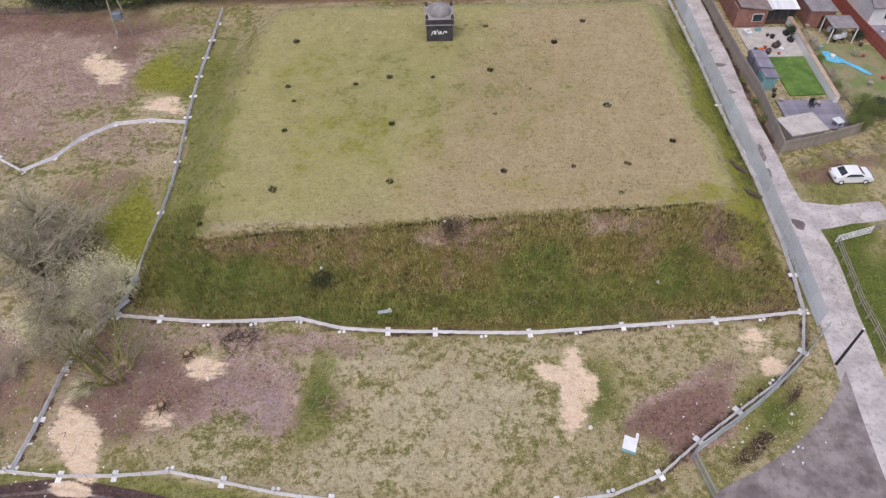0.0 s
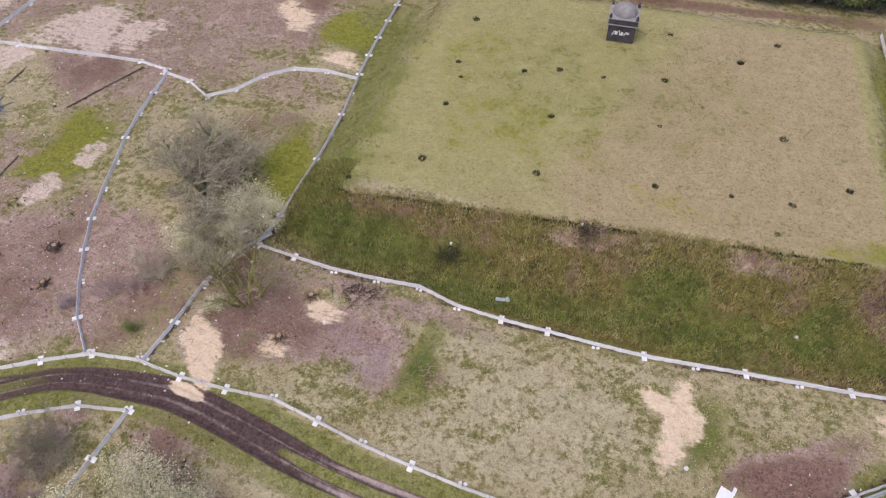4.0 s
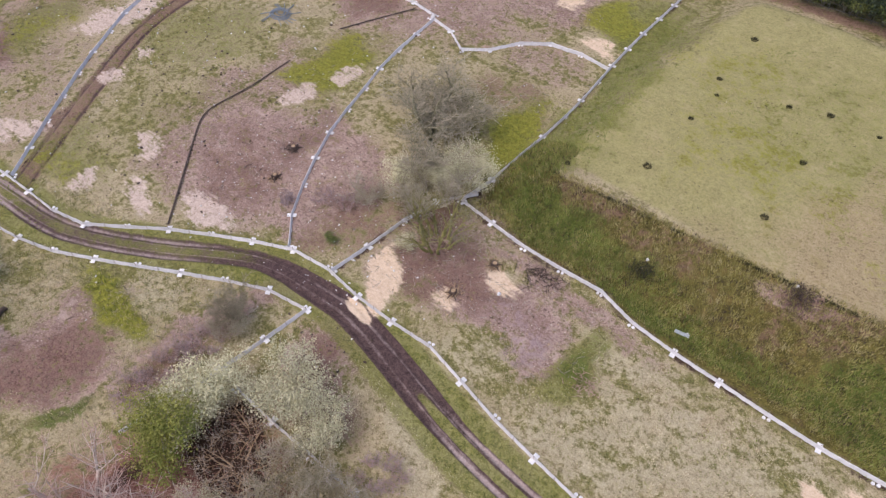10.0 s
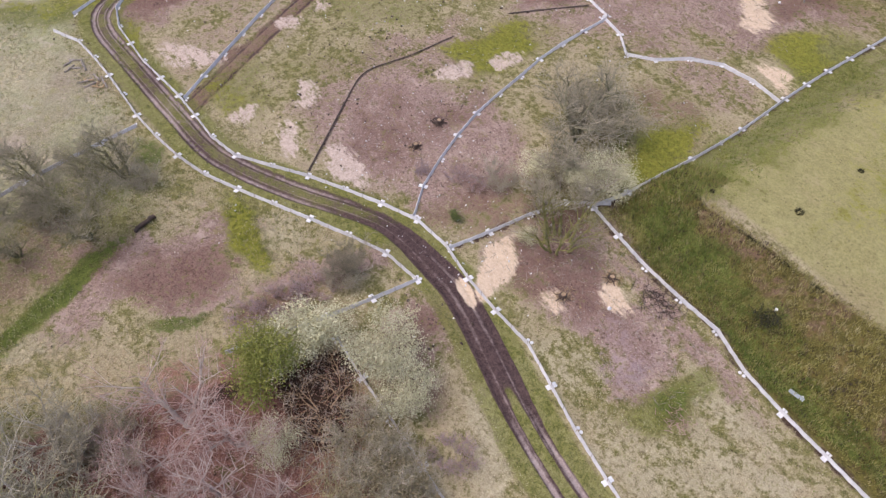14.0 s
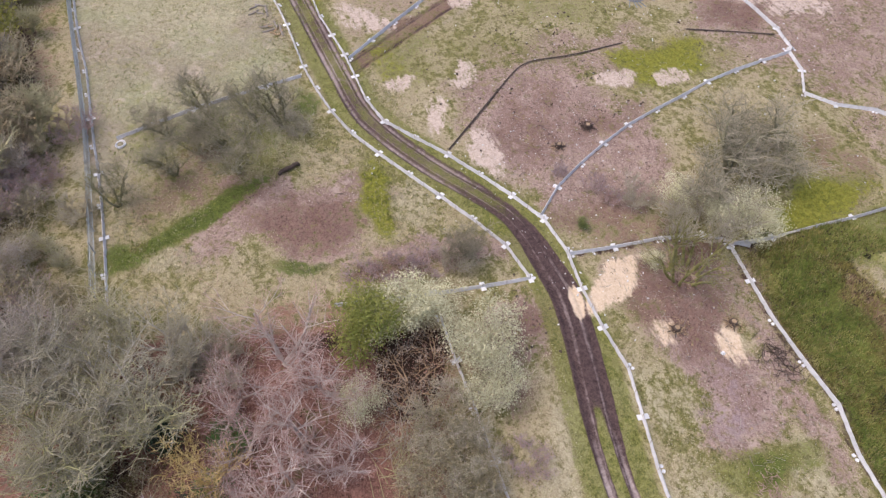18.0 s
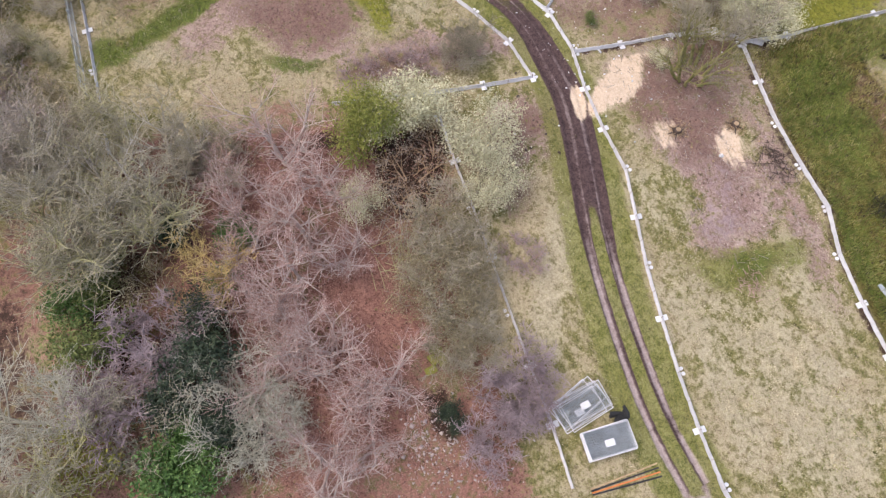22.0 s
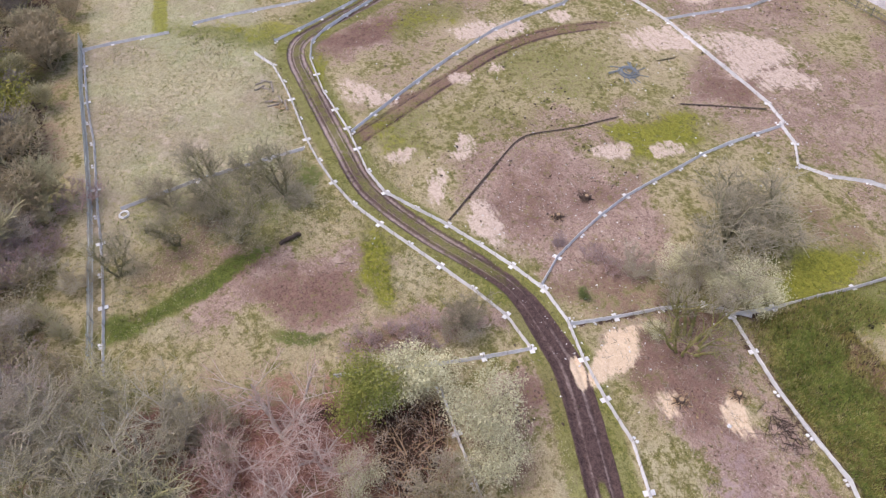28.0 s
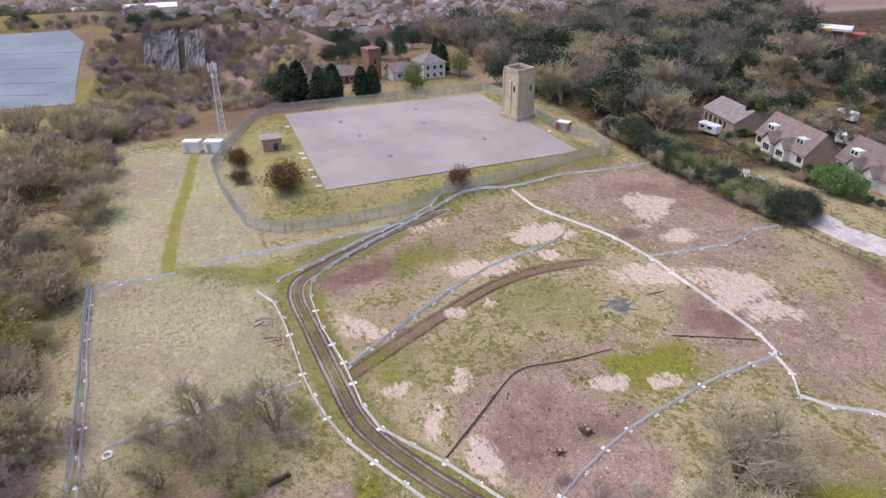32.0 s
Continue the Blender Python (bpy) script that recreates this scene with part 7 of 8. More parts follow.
for x, y in ((-11.6, 42.2), (20.6, 41.5), (-5.0, 38.3), (-20.2, 31.0), (12.0, 26.4), (0.2, 46.9), (-44.0, 82.0)):
    thing("plastic_bag", "scrap of white plastic lying in the grass", "litter", pose(x, y, ground_z(x, y), 0, 0, 40 * x), "white litter", data=bag)
thing("corrugated_sheet", "grey metal sheet lying in the long grass", "metal sheet", pose(-5.4, 38.0, ground_z(-5.4, 38.0) + 0.12, 8, 0, 10), data=box("corrugated_sheet", "dull_steel", (1.3, 0.35, 0.05), (0, 0, 0.05), 0.01))


# ---- poles ----
pole = thing("telegraph_pole", "black timber pole beside the lane", "pole", pose(34.2, 32.3, 0))
part("shaft", built("shaft", "black", ("rod", 0.13, 0.10, 5.4, 8, pose(0, 0, 2.65))), pole)
part("cap", built("cap", "galv", ("rod", 0.12, 0.06, 0.12, 8, pose(0, 0, 5.4))), pole)
part("step_iron", built("step_iron", "dull_steel", ("box", (0.4, 0.03, 0.03), pose(0, 0, 4.4))), pole)
twin = thing("transformer_pole", "pair of timber poles carrying a pale blue-grey box", "pole", pose(-43.3, 84.6, 0, 0, 0, 10))
for x in (-0.8, 0.8):
    part("leg", built("leg", "timber", ("rod", 0.13, 0.10, 6.4, 7, pose(x, 0, 3.1, 0, -4 * x))), twin)
part("box", box("box", "liner", (1.1, 0.8, 0.9), (0, -0.35, 3.4), 0.05), twin, "pale blue-grey box")
part("crossbar", box("crossbar", "timber", (2.0, 0.14, 0.14), (0, 0, 2.9)), twin)


# ---- houses ----
def window_parts(ob, spots, wall="y"):
    """Windows set into a front: each a frame with a pane under it. spots: (x, y, z, width, height, turn)."""
    for x, y, z, w, h, turn in spots:
        f = part("window", box("window", "render_white", (w + 0.16, 0.10, h + 0.16), (0, 0, 0), 0.01), ob, "white window frame", pose(x, y, z, 0, 0, turn))
        part("pane", box("pane", "glass", (w, 0.04, h), (0, -0.05, 0)), f)


def gabled(w, d, eave, ridge, wall, over=0.35):
    """Wall and roof meshes of a gabled house, ridge along x."""
    x, y = w / 2, d / 2
    v = [(-x, -y, 0), (x, -y, 0), (x, y, 0), (-x, y, 0), (-x, -y, eave), (x, -y, eave), (x, y, eave), (-x, y, eave), (-x, 0, ridge), (x, 0, ridge)]
    walls = mesh_of("wall", v, [(0, 1, 5, 4), (1, 2, 6, 9, 5), (2, 3, 7, 6), (3, 0, 4, 8, 7)], wall)
    return walls


def roof_mesh(w, d, eave, ridge, tile, over=0.35, thick=0.18):
    x, y = w / 2 + over, d / 2 + over
    drop = (ridge - eave) / (d / 2) * over
    lo, hi = eave - drop, ridge
    v, f = [], []
    for s in (-1, 1):
        k = len(v)
        v += [(-x, s * y, lo), (x, s * y, lo), (x, 0, hi), (-x, 0, hi), (-x, s * y, lo + thick), (x, s * y, lo + thick), (x, 0, hi + thick), (-x, 0, hi + thick)]
        f += [tuple(k + i for i in q) for q in ((0, 1, 2, 3), (4, 7, 6, 5), (0, 4, 5, 1), (1, 5, 6, 2), (3, 2, 6, 7), (0, 3, 7, 4))]
    return mesh_of("roof", v, f, tile)


def house(m, label, w, d, eave, ridge, wall, tile, spots=(), chimneys=((0.3, 0),), group="", door=True, courses=0):
    ob = thing("house", label, "house", m, group)
    part("wall", gabled(w, d, eave, ridge, wall), ob)
    roof = part("roof", roof_mesh(w, d, eave, ridge, tile), ob)
    for u, v in chimneys:
        c = part("chimney", box("chimney", "brick", (0.9, 0.6, 1.6), (0, 0, 0.4), 0.02), ob, "brick chimney", pose(u * w, v, ridge))
        for s in (-0.22, 0.22):
            part("chimney_pot", built("chimney_pot", "buff", ("rod", 0.13, 0.10, 0.45, 7, pose(s, 0, 1.4))), c)
    if courses:
        L = math.hypot(d / 2 + 0.35, (ridge - eave) * (1 + 0.7 / d))
        bar = box("tile_course", tile, (w + 0.66, 0.05, 0.03))
        for s in (-1, 1):
            for k in range(1, courses):
                u = k / courses
                y = s * (d / 2 + 0.35) * (1 - u)
                z = eave - (ridge - eave) / (d / 2) * 0.35 + u * (ridge - eave) * (1 + 0.7 / d) + 0.2
                part("tile_course", bar, ob, m=pose(0, y, z))
    window_parts(ob, spots)
    if door:
        part("door", box("door", "dark_wood", (0.95, 0.1, 2.05), (0, 0, 1.02), 0.01), ob, m=pose(w * 0.1, -d / 2 - 0.03, 0))
    return ob


def chalet(x, y, turn, label, w=16.0, d=8.0):
    spots = [(sx, -d / 2 - 0.02, 1.5, 1.4, 1.2, 0) for sx in (-0.42 * w, 0.42 * w)]
    ob = house(pose(x, y, 0, 0, 0, turn), label, w, d, 2.8, 6.9, "render_white", "roof_brown", spots, ((0.0, 0.4),), "chalet bungalows", True, 9)
    for s in (-1, 1):
        bay = part("gable_bay", gabled(2.6, 3.0, 2.8, 4.6, "render_white"), ob, "white gabled bay", pose(s * w * 0.14, -d / 2 - 0.2, 0, 0, 0, 90))
        part("bay_roof", roof_mesh(3.0, 3.0, 2.8, 4.6, "roof_brown", 0.2), ob, m=pose(s * w * 0.14, -d / 2 - 0.2, 0, 0, 0, 90))
        for k in (-0.7, 0, 0.7):
            part("bay_window", box("bay_window", "glass", (0.55, 0.05, 1.2), (0, 0, 0)), ob, "dark window pane", pose(s * w * 0.14 + k, -d / 2 - 1.53, 1.5))
        dormer = part("dormer", box("dormer", "render_white", (2.2, 2.2, 1.3), (0, 0, 0), 0.03), ob, "white flat-roofed dormer", pose(s * w * 0.30, -d / 2 + 1.9, 4.7))
        part("pane", box("pane", "glass", (0.7, 0.05, 0.8), (-0.5, -1.12, 0)), dormer)
        part("pane", box("pane", "glass", (0.7, 0.05, 0.8), (0.5, -1.12, 0)), dormer)
    part("gable_face", mesh_of("gable_face", [(w / 2 + 0.02, -d / 2, 0), (w / 2 + 0.02, d / 2, 0), (w / 2 + 0.02, d / 2, 2.75), (w / 2 + 0.02, 0, 6.8), (w / 2 + 0.02, -d / 2, 2.75)], [(0, 1, 2, 3, 4)], "buff"), ob, "bare buff brick gable end")


chalet(-111.5, 115.0, -6, "pair of white chalet bungalows with brown tiled roof")
chalet(-93.0, 119.0, -6, "pair of pale chalet bungalows with dormers")
hall = [(-5 + 2 * k, -4.62, 1.6, 0.9, 1.8, 0) for k in range(5)]
house(pose(-131.5, 115.5, 0, 0, 0, -6), "long brick hall with a dark slate roof and skylights", 13, 9.2, 3.2, 5.6, "buff", "roof_dark", hall, (), "", True, 7)


def caravan(x, y, turn):
    ob = thing("caravan", "white touring caravan parked beside a house", "caravan", pose(x, y, 0, 0, 0, turn), "caravans")
    part("body", box("body", "car_white", (5.2, 2.2, 2.1), (0, 0, 1.55), 0.25), ob)
    part("window", box("window", "glass", (1.2, 0.04, 0.6), (0.8, -1.12, 1.8), 0.01), ob)
    part("window", box("window", "glass", (0.9, 0.04, 0.6), (-1.2, -1.12, 1.8), 0.01), ob)
    for s in (-1, 1):
        part("wheel", built("wheel", "rubber", ("rod", 0.33, 0.33, 0.2, 12, pose(0, s * 1.0, 0.33, 90))), ob)
    part("drawbar", box("drawbar", "dull_steel", (1.2, 0.1, 0.1), (3.1, 0, 0.45)), ob)


caravan(-129.0, 106.4, 15), caravan(-126.5, 144.0, 10), caravan(-112.0, 130.0, 25)
# the brick tower and the white house behind the compound
bt = thing("brick_tower", "old red brick tower without a roof", "tower", pose(-206.3, 43.9, 0, 0, 0, 18))
part("wall", box("wall", "brick", (4.2, 4.2, 8.4), (0, 0, 4.2), 0.05), bt)
part("parapet", box("parapet", "brick", (4.5, 4.5, 0.9), (0, 0, 8.8), 0.05), bt, "darker brick parapet")
part("slot_window", box("slot_window", "glass", (0.1, 0.7, 1.4), (2.12, 0, 5.4)), bt)
wh = thing("white_house", "white rendered house with a dark pyramid roof", "house", pose(-203.5, 61.0, 0, 0, 0, 10))
part("wall", box("wall", "render_white", (7.4, 7.4, 4.6), (0, 0, 2.3), 0.02), wh)
part("roof", built("roof", "roof_dark", ("rod", 5.9, 0.1, 2.6, 4, pose(0, 0, 5.9, 0, 0, 45))), wh)
for y in (-2.2, 0, 2.2):
    for z in (1.2, 3.4):
        part("window", box("window", "glass", (0.08, 0.8, 1.0), (3.72, y, z)), wh)
house(pose(-204.5, 52.5, 0, 0, 0, 100), "low pale cottage with a brown roof", 8, 6, 2.6, 4.6, "render_white", "roof_brown", [(-2, -3.02, 1.4, 1.0, 1.0, 0), (2, -3.02, 1.4, 1.0, 1.0, 0)])
house(pose(-205.5, 34.0, 0, 0, 0, 100), "low brick bungalow among conifers", 9, 6.5, 2.6, 4.8, "brick", "roof_brown", [(-2.4, -3.27, 1.4, 1.2, 1.0, 0), (2.4, -3.27, 1.4, 1.2, 1.0, 0)])

# the town in the valley: rows of small houses, the hindmost joined
TOWN = random.Random(9)


def town_house(label, wall, tile):
    ob = thing("house", label, "house", None, "far town")
    part("wall", gabled(9, 8, 5.2, 8.0, wall), ob), part("roof", roof_mesh(9, 8, 5.2, 8.0, tile), ob)
    part("chimney", box("chimney", "brick", (0.9, 0.6, 1.6), (3.4, 0, 8.2)), ob, "brick chimney")
    for x in (-2.4, 2.4):
        part("window", box("window", "glass", (1.5, 0.1, 1.3), (x, -4.03, 4.0)), ob, "dark window")
    return ob


KINDS = [town_house(label, wall, tile) for wall, tile, label in (
    ("brick", "roof_brown", "red brick town house with a brown roof"), ("brick", "roof_dark", "red brick town house with a slate roof"), ("render_white", "roof_brown", "white rendered town house"),
    ("buff", "roof_dark", "buff brick town house"), ("render_white", "roof_dark", "white rendered town house with a slate roof"))]
USED = set()
HINDMOST = {}
for row in range(16):
    x0 = -428 - 21 * row
    y = -0.25 * -x0 if row > 4 else 20.0
    while y < (0.95 * -x0 if row > 3 else 400):
        if TOWN.random() < (0.8 if row < 4 else 0.55):
            k = TOWN.choice((0, 0, 1, 1, 2, 3, 4))
            x = x0 + TOWN.uniform(-4, 4)
            m = pose(x, y, ground_z(x, y), 0, 0, 90 + TOWN.choice((0, 0, 0, 90)) + TOWN.uniform(-10, 10) + 12 * math.sin(y / 60))
            if row < 4:
                ob = KINDS[k] if k not in USED else copy_thing(KINDS[k], Matrix())
                USED.add(k)
                ob.matrix_basis = m
            else:
                HINDMOST.setdefault(k, []).append(m)
        y += TOWN.choice((9.4, 9.4, 9.4, 9.4, 14, 30))
for k, spots in HINDMOST.items():
    wall, tile = (("brick", "roof_brown"), ("brick", "roof_dark"), ("render_white", "roof_brown"), ("buff", "roof_dark"), ("render_white", "roof_dark"))[k]
    body = np.array([(-4.5, -4, -2), (4.5, -4, -2), (4.5, 4, -2), (-4.5, 4, -2), (-4.5, -4, 5.2), (4.5, -4, 5.2), (4.5, 4, 5.2), (-4.5, 4, 5.2)], float)
    cap_ = np.array([(-4.8, -4.4, 5.1), (4.8, -4.4, 5.1), (4.8, 4.4, 5.1), (-4.8, 4.4, 5.1), (-4.3, -0.1, 8.0), (4.3, -0.1, 8.0), (4.3, 0.1, 8.0), (-4.3, 0.1, 8.0)], float)
    quads = np.array([(0, 1, 5, 4), (1, 2, 6, 5), (2, 3, 7, 6), (3, 0, 4, 7), (4, 5, 6, 7)])
    for name, shape, tone in (("town_wall", body, wall), ("town_roof", cap_, tile)):
        v = np.concatenate([shape @ np.array(m.to_3x3()).T + np.array(m.translation) for m in spots])
        f = (quads[None] + 8 * np.arange(len(spots))[:, None, None]).reshape(-1, 4)
        thing(name, "far rows of small town houses in the valley", "houses", kind="stuff", data=quick(name, v, f, tone))
for x, y, w, d, label, tone in ((-470, -44, 14, 50, "long white works building", "render_white"), (-640, -70, 24, 90, "long low grey and white warehouse", "plate"), (-520, 290, 14, 44, "long pale school building", "buff"),
                                (-430, 132, 11, 44, "long pale tiled terrace", "buff"), (-690, 330, 22, 70, "long low white works building", "plate")):
    ob = thing("warehouse", label, "warehouse", pose(x, y, ground_z(x, y), 0, 0, 4), "far works buildings")
    part("wall", gabled(d, w, 4.5, 6.5, tone), ob, m=pose(0, 0, 0, 0, 0, 90))
    part("roof", roof_mesh(d, w, 4.5, 6.5, "plate" if tone == "plate" else "roof_brown"), ob, m=pose(0, 0, 0, 0, 0, 90))
    for k in range(6):
        part("window", box("window", "glass", (0.1, 1.6, 1.2), (w / 2 + 0.03, (k - 2.5) * d / 7, 2.4)), ob)
MAT["yellow_paint"] = mottled("bright_yellow_paint", (0.72, 0.55, 0.05), (0.78, 0.62, 0.09), 1.0, 0.5, bump=0.0)
station = thing("filling_station", "filling station canopy in yellow, white and red", "filling station", pose(-203, 214, 0, 0, 0, 40))
part("canopy", box("canopy", "plate", (12, 9, 0.8), (0, 0, 5.0), 0.05), station)
part("fascia", box("fascia", "yellow_paint", (6, 9.2, 0.9), (-3, 0, 4.9), 0.03), station, "yellow fascia")
part("shop", box("shop", "red_paint", (9, 5, 3.0), (6, 5, 1.5), 0.05), station)
for x in (-4, 4):
    part("column", built("column", "plate", ("rod", 0.2, 0.2, 4.6, 8, pose(x, -2, 2.3))), station)


# ---- quarry face and lined slope ----
def make_quarry():
    for k, (y0, y1, x0) in enumerate(((-28.0, -15.0, -297.0), (-12.5, -5.0, -295.5))):
        n, mrows = 22, 18
        v = []
        for i in range(n):
            for j in range(mrows):
                u, w = i / (n - 1), j / (mrows - 1)
                y = y0 + (y1 - y0) * u
                v.append((x0 - 8.5 * w + 1.6 * (noise.noise((y * 0.4, w * 3, k)) + 0.6 * noise.noise((y * 1.3, w * 9, k))), y + 1.5 * w, -15.5 + 16.4 * w))
        f = [(i * mrows + j, (i + 1) * mrows + j, (i + 1) * mrows + j + 1, i * mrows + j + 1) for i in range(n - 1) for j in range(mrows - 1)]
        thing("rock_face", "steep bare grey quarry rock face", "rock face", kind="structure", data=mesh_of("rock_face", v, f, "rock"))
    shore = [(-362, -150), (-362, -62), (-331, -52), (-291, -49), (-255, -45.6), (-229, -42.4), (-229.6, -52), (-230, -63), (-233, -150)]
    n = len(shore)
    v = [(x, y, -5.85) for x, y in shore] + [(x, y, -7.5) for x, y in shore]
    thing("lined_lagoon", "broad blue-grey lined lagoon beyond the wood", "lagoon", kind="structure",
          data=mesh_of("lined_lagoon", v, [tuple(range(n))[::-1]] + [(i, (i + 1) % n, (i + 1) % n + n, i + n) for i in range(n)], "liner"))
    for k, x in enumerate((-246, -262, -284, -312)):
        a, b = [(x + 3 * math.sin(0.1 * y), y, -5.8) for y in range(-140, -52, 8)], [(x + 3 * math.sin(0.1 * (y + 8)), y + 8, -5.8) for y in range(-140, -52, 8)]
        vv, q = tubes(a, b, [0.07] * len(a), [0.07] * len(a), 5)
        thing("drain_ridge", "grey weighted ridge across the lagoon liner", "ridge", group="liner ridges", data=quick("drain_ridge", vv, q, "liner"))


make_quarry()


# ---- gardens beside the lane ----
def make_car():
    ob = thing("parked_car", "white hatchback car parked on the verge", "car", pose(44.5, 55.9, 0, 0, 0, 2))
    prof = [(-2.15, 0.42), (-2.2, 0.75), (-2.05, 0.98), (-1.5, 1.08), (-0.9, 1.42), (-0.2, 1.48), (0.55, 1.40), (1.15, 1.02), (1.9, 0.88), (2.18, 0.66), (2.2, 0.38), (1.7, 0.26), (-1.7, 0.26)]
    n = len(prof)
    rows = []
    for y, inset in ((-0.88, 0.10), (-0.80, 0.0), (0.80, 0.0), (0.88, 0.10)):
        for x, z in prof:
            high = max(0.0, z - 0.95)
            rows.append((x * (1 - 0.02 * (inset > 0)), y * (1 - 0.42 * high), z - inset * 0.3 * (z > 0.9)))
    f = [(r * n + i, r * n + (i + 1) % n, (r + 1) * n + (i + 1) % n, (r + 1) * n + i) for r in range(3) for i in range(n)]
    f += [tuple(range(n))[::-1], tuple(range(3 * n, 4 * n))]
    me = mesh_of("body", rows, f, "car_white")
    part("body", me, ob)
    part("windscreen", mesh_of("windscreen", [(1.08, -0.66, 1.09), (1.08, 0.66, 1.09), (0.58, 0.60, 1.40), (0.58, -0.60, 1.40)], [(0, 1, 2, 3)], "glass"), ob, "dark windscreen")
    part("rear_window", mesh_of("rear_window", [(-1.52, -0.66, 1.10), (-0.95, -0.58, 1.42), (-0.95, 0.58, 1.42), (-1.52, 0.66, 1.10)], [(0, 1, 2, 3)], "glass"), ob, "dark rear window")
    for s in (-1, 1):
        q = [(-1.2, s * 0.885, 1.07), (0.9, s * 0.885, 1.07), (0.5, s * 0.755, 1.32), (-0.7, s * 0.755, 1.34)]
        part("side_window", mesh_of("side_window", q, [(0, 1, 2, 3)], "glass"), ob, "dark side window")
        part("mirror", box("mirror", "car_white", (0.2, 0.2, 0.14), (0.85, s * 0.99, 1.0), 0.04), ob)
        part("headlight", box("headlight", "glass", (0.3, 0.34, 0.14), (2.0, s * 0.62, 0.72), 0.03), ob)
        part("tail_light", box("tail_light", "red_paint", (0.12, 0.3, 0.2), (-2.12, s * 0.66, 0.82), 0.03), ob, "red tail light")
        for x in (-1.35, 1.32):
            w = part("wheel", built("wheel", "rubber", ("rod", 0.31, 0.31, 0.2, 16, pose(0, 0, 0, 90))), ob, m=pose(x, s * 0.80, 0.31))
            part("rim", built("rim", "galv", ("rod", 0.2, 0.18, 0.03, 10, pose(0, s * 0.11, 0, 90))), w, "grey wheel rim")
    part("bumper", box("bumper", "car_white", (0.14, 1.5, 0.26), (2.17, 0, 0.5), 0.05), ob)


make_car()


def board_fence(pts, h, material, label, group):
    p = np.array(pts, float)
    s = np.r_[0, np.cumsum(np.hypot(*np.diff(p, axis=0).T))]
    n = max(1, round(s[-1] / 1.83))
    at = np.stack([np.interp(np.linspace(0, s[-1], n + 1), s, p[:, k]) for k in (0, 1)], 1)
    slat = box("board", material, (0.16, 0.03, h), (0, 0, h / 2))
    post = box("post", material, (0.10, 0.10, h + 0.1), (0, 0, h / 2))
    cap = box("capping", material, (1.83, 0.07, 0.05), (0.915, 0, h + 0.01))
    for k in range(n):
        d = at[k + 1] - at[k]
        ob = thing("board_fence_panel", label, "fence panel", pose(*at[k], 0, 0, 0, math.degrees(math.atan2(d[1], d[0]))) @ Matrix.Diagonal((np.hypot(*d) / 1.83, 1, 1, 1)), group)
        part("post", post, ob), part("capping", cap, ob)
        for j in range(11):
            part("board", slat, ob, m=pose(0.09 + 0.165 * j, 0.02 * (j % 2), 0))


board_fence([(38.0, 96.0), (38.2, 85.0), (38.5, 76.0), (38.9, 70.5), (38.5, 64.0), (38.3, 60.2)], 1.8, "timber", "weathered grey board fence panel along the lane", "garden fences")
board_fence([(38.3, 60.2), (41.5, 61.0), (44.5, 62.0), (48.5, 63.6)], 1.7, "timber", "weathered grey board fence panel behind the verge", "garden fences")
cream = thing("garden_wall", "thick cream rendered wall between two gardens", "wall")
for (ax, ay), (bx, by) in (((48.2, 87.6), (48.0, 78.4)), ((48.0, 78.2), (47.9, 69.2))):
    part("wall", box("wall", "render_white", (math.hypot(bx - ax, by - ay), 0.55, 1.1), (0, 0, 0.55), 0.04), cream, "", pose((ax + bx) / 2, (ay + by) / 2, 0, 0, 0, math.degrees(math.atan2(by - ay, bx - ax))))
    part("coping", box("coping", "buff", (math.hypot(bx - ax, by - ay), 0.62, 0.07), (0, 0, 1.13), 0.02), cream, "pale coping", pose((ax + bx) / 2, (ay + by) / 2, 0, 0, 0, math.degrees(math.atan2(by - ay, bx - ax))))
board_fence([(56.6, 95.0), (57.2, 86.0), (58.4, 77.0)], 1.8, "red_paint", "red-brown board fence panel between gardens", "garden fences")


MAT["lawn_worn"] = mottled("worn_patchy_lawn", (0.25, 0.215, 0.12), (0.13, 0.18, 0.05), 0.35, 0.95, dirt=(0.22, 0.17, 0.11), bump=0.5, fine=8.0)


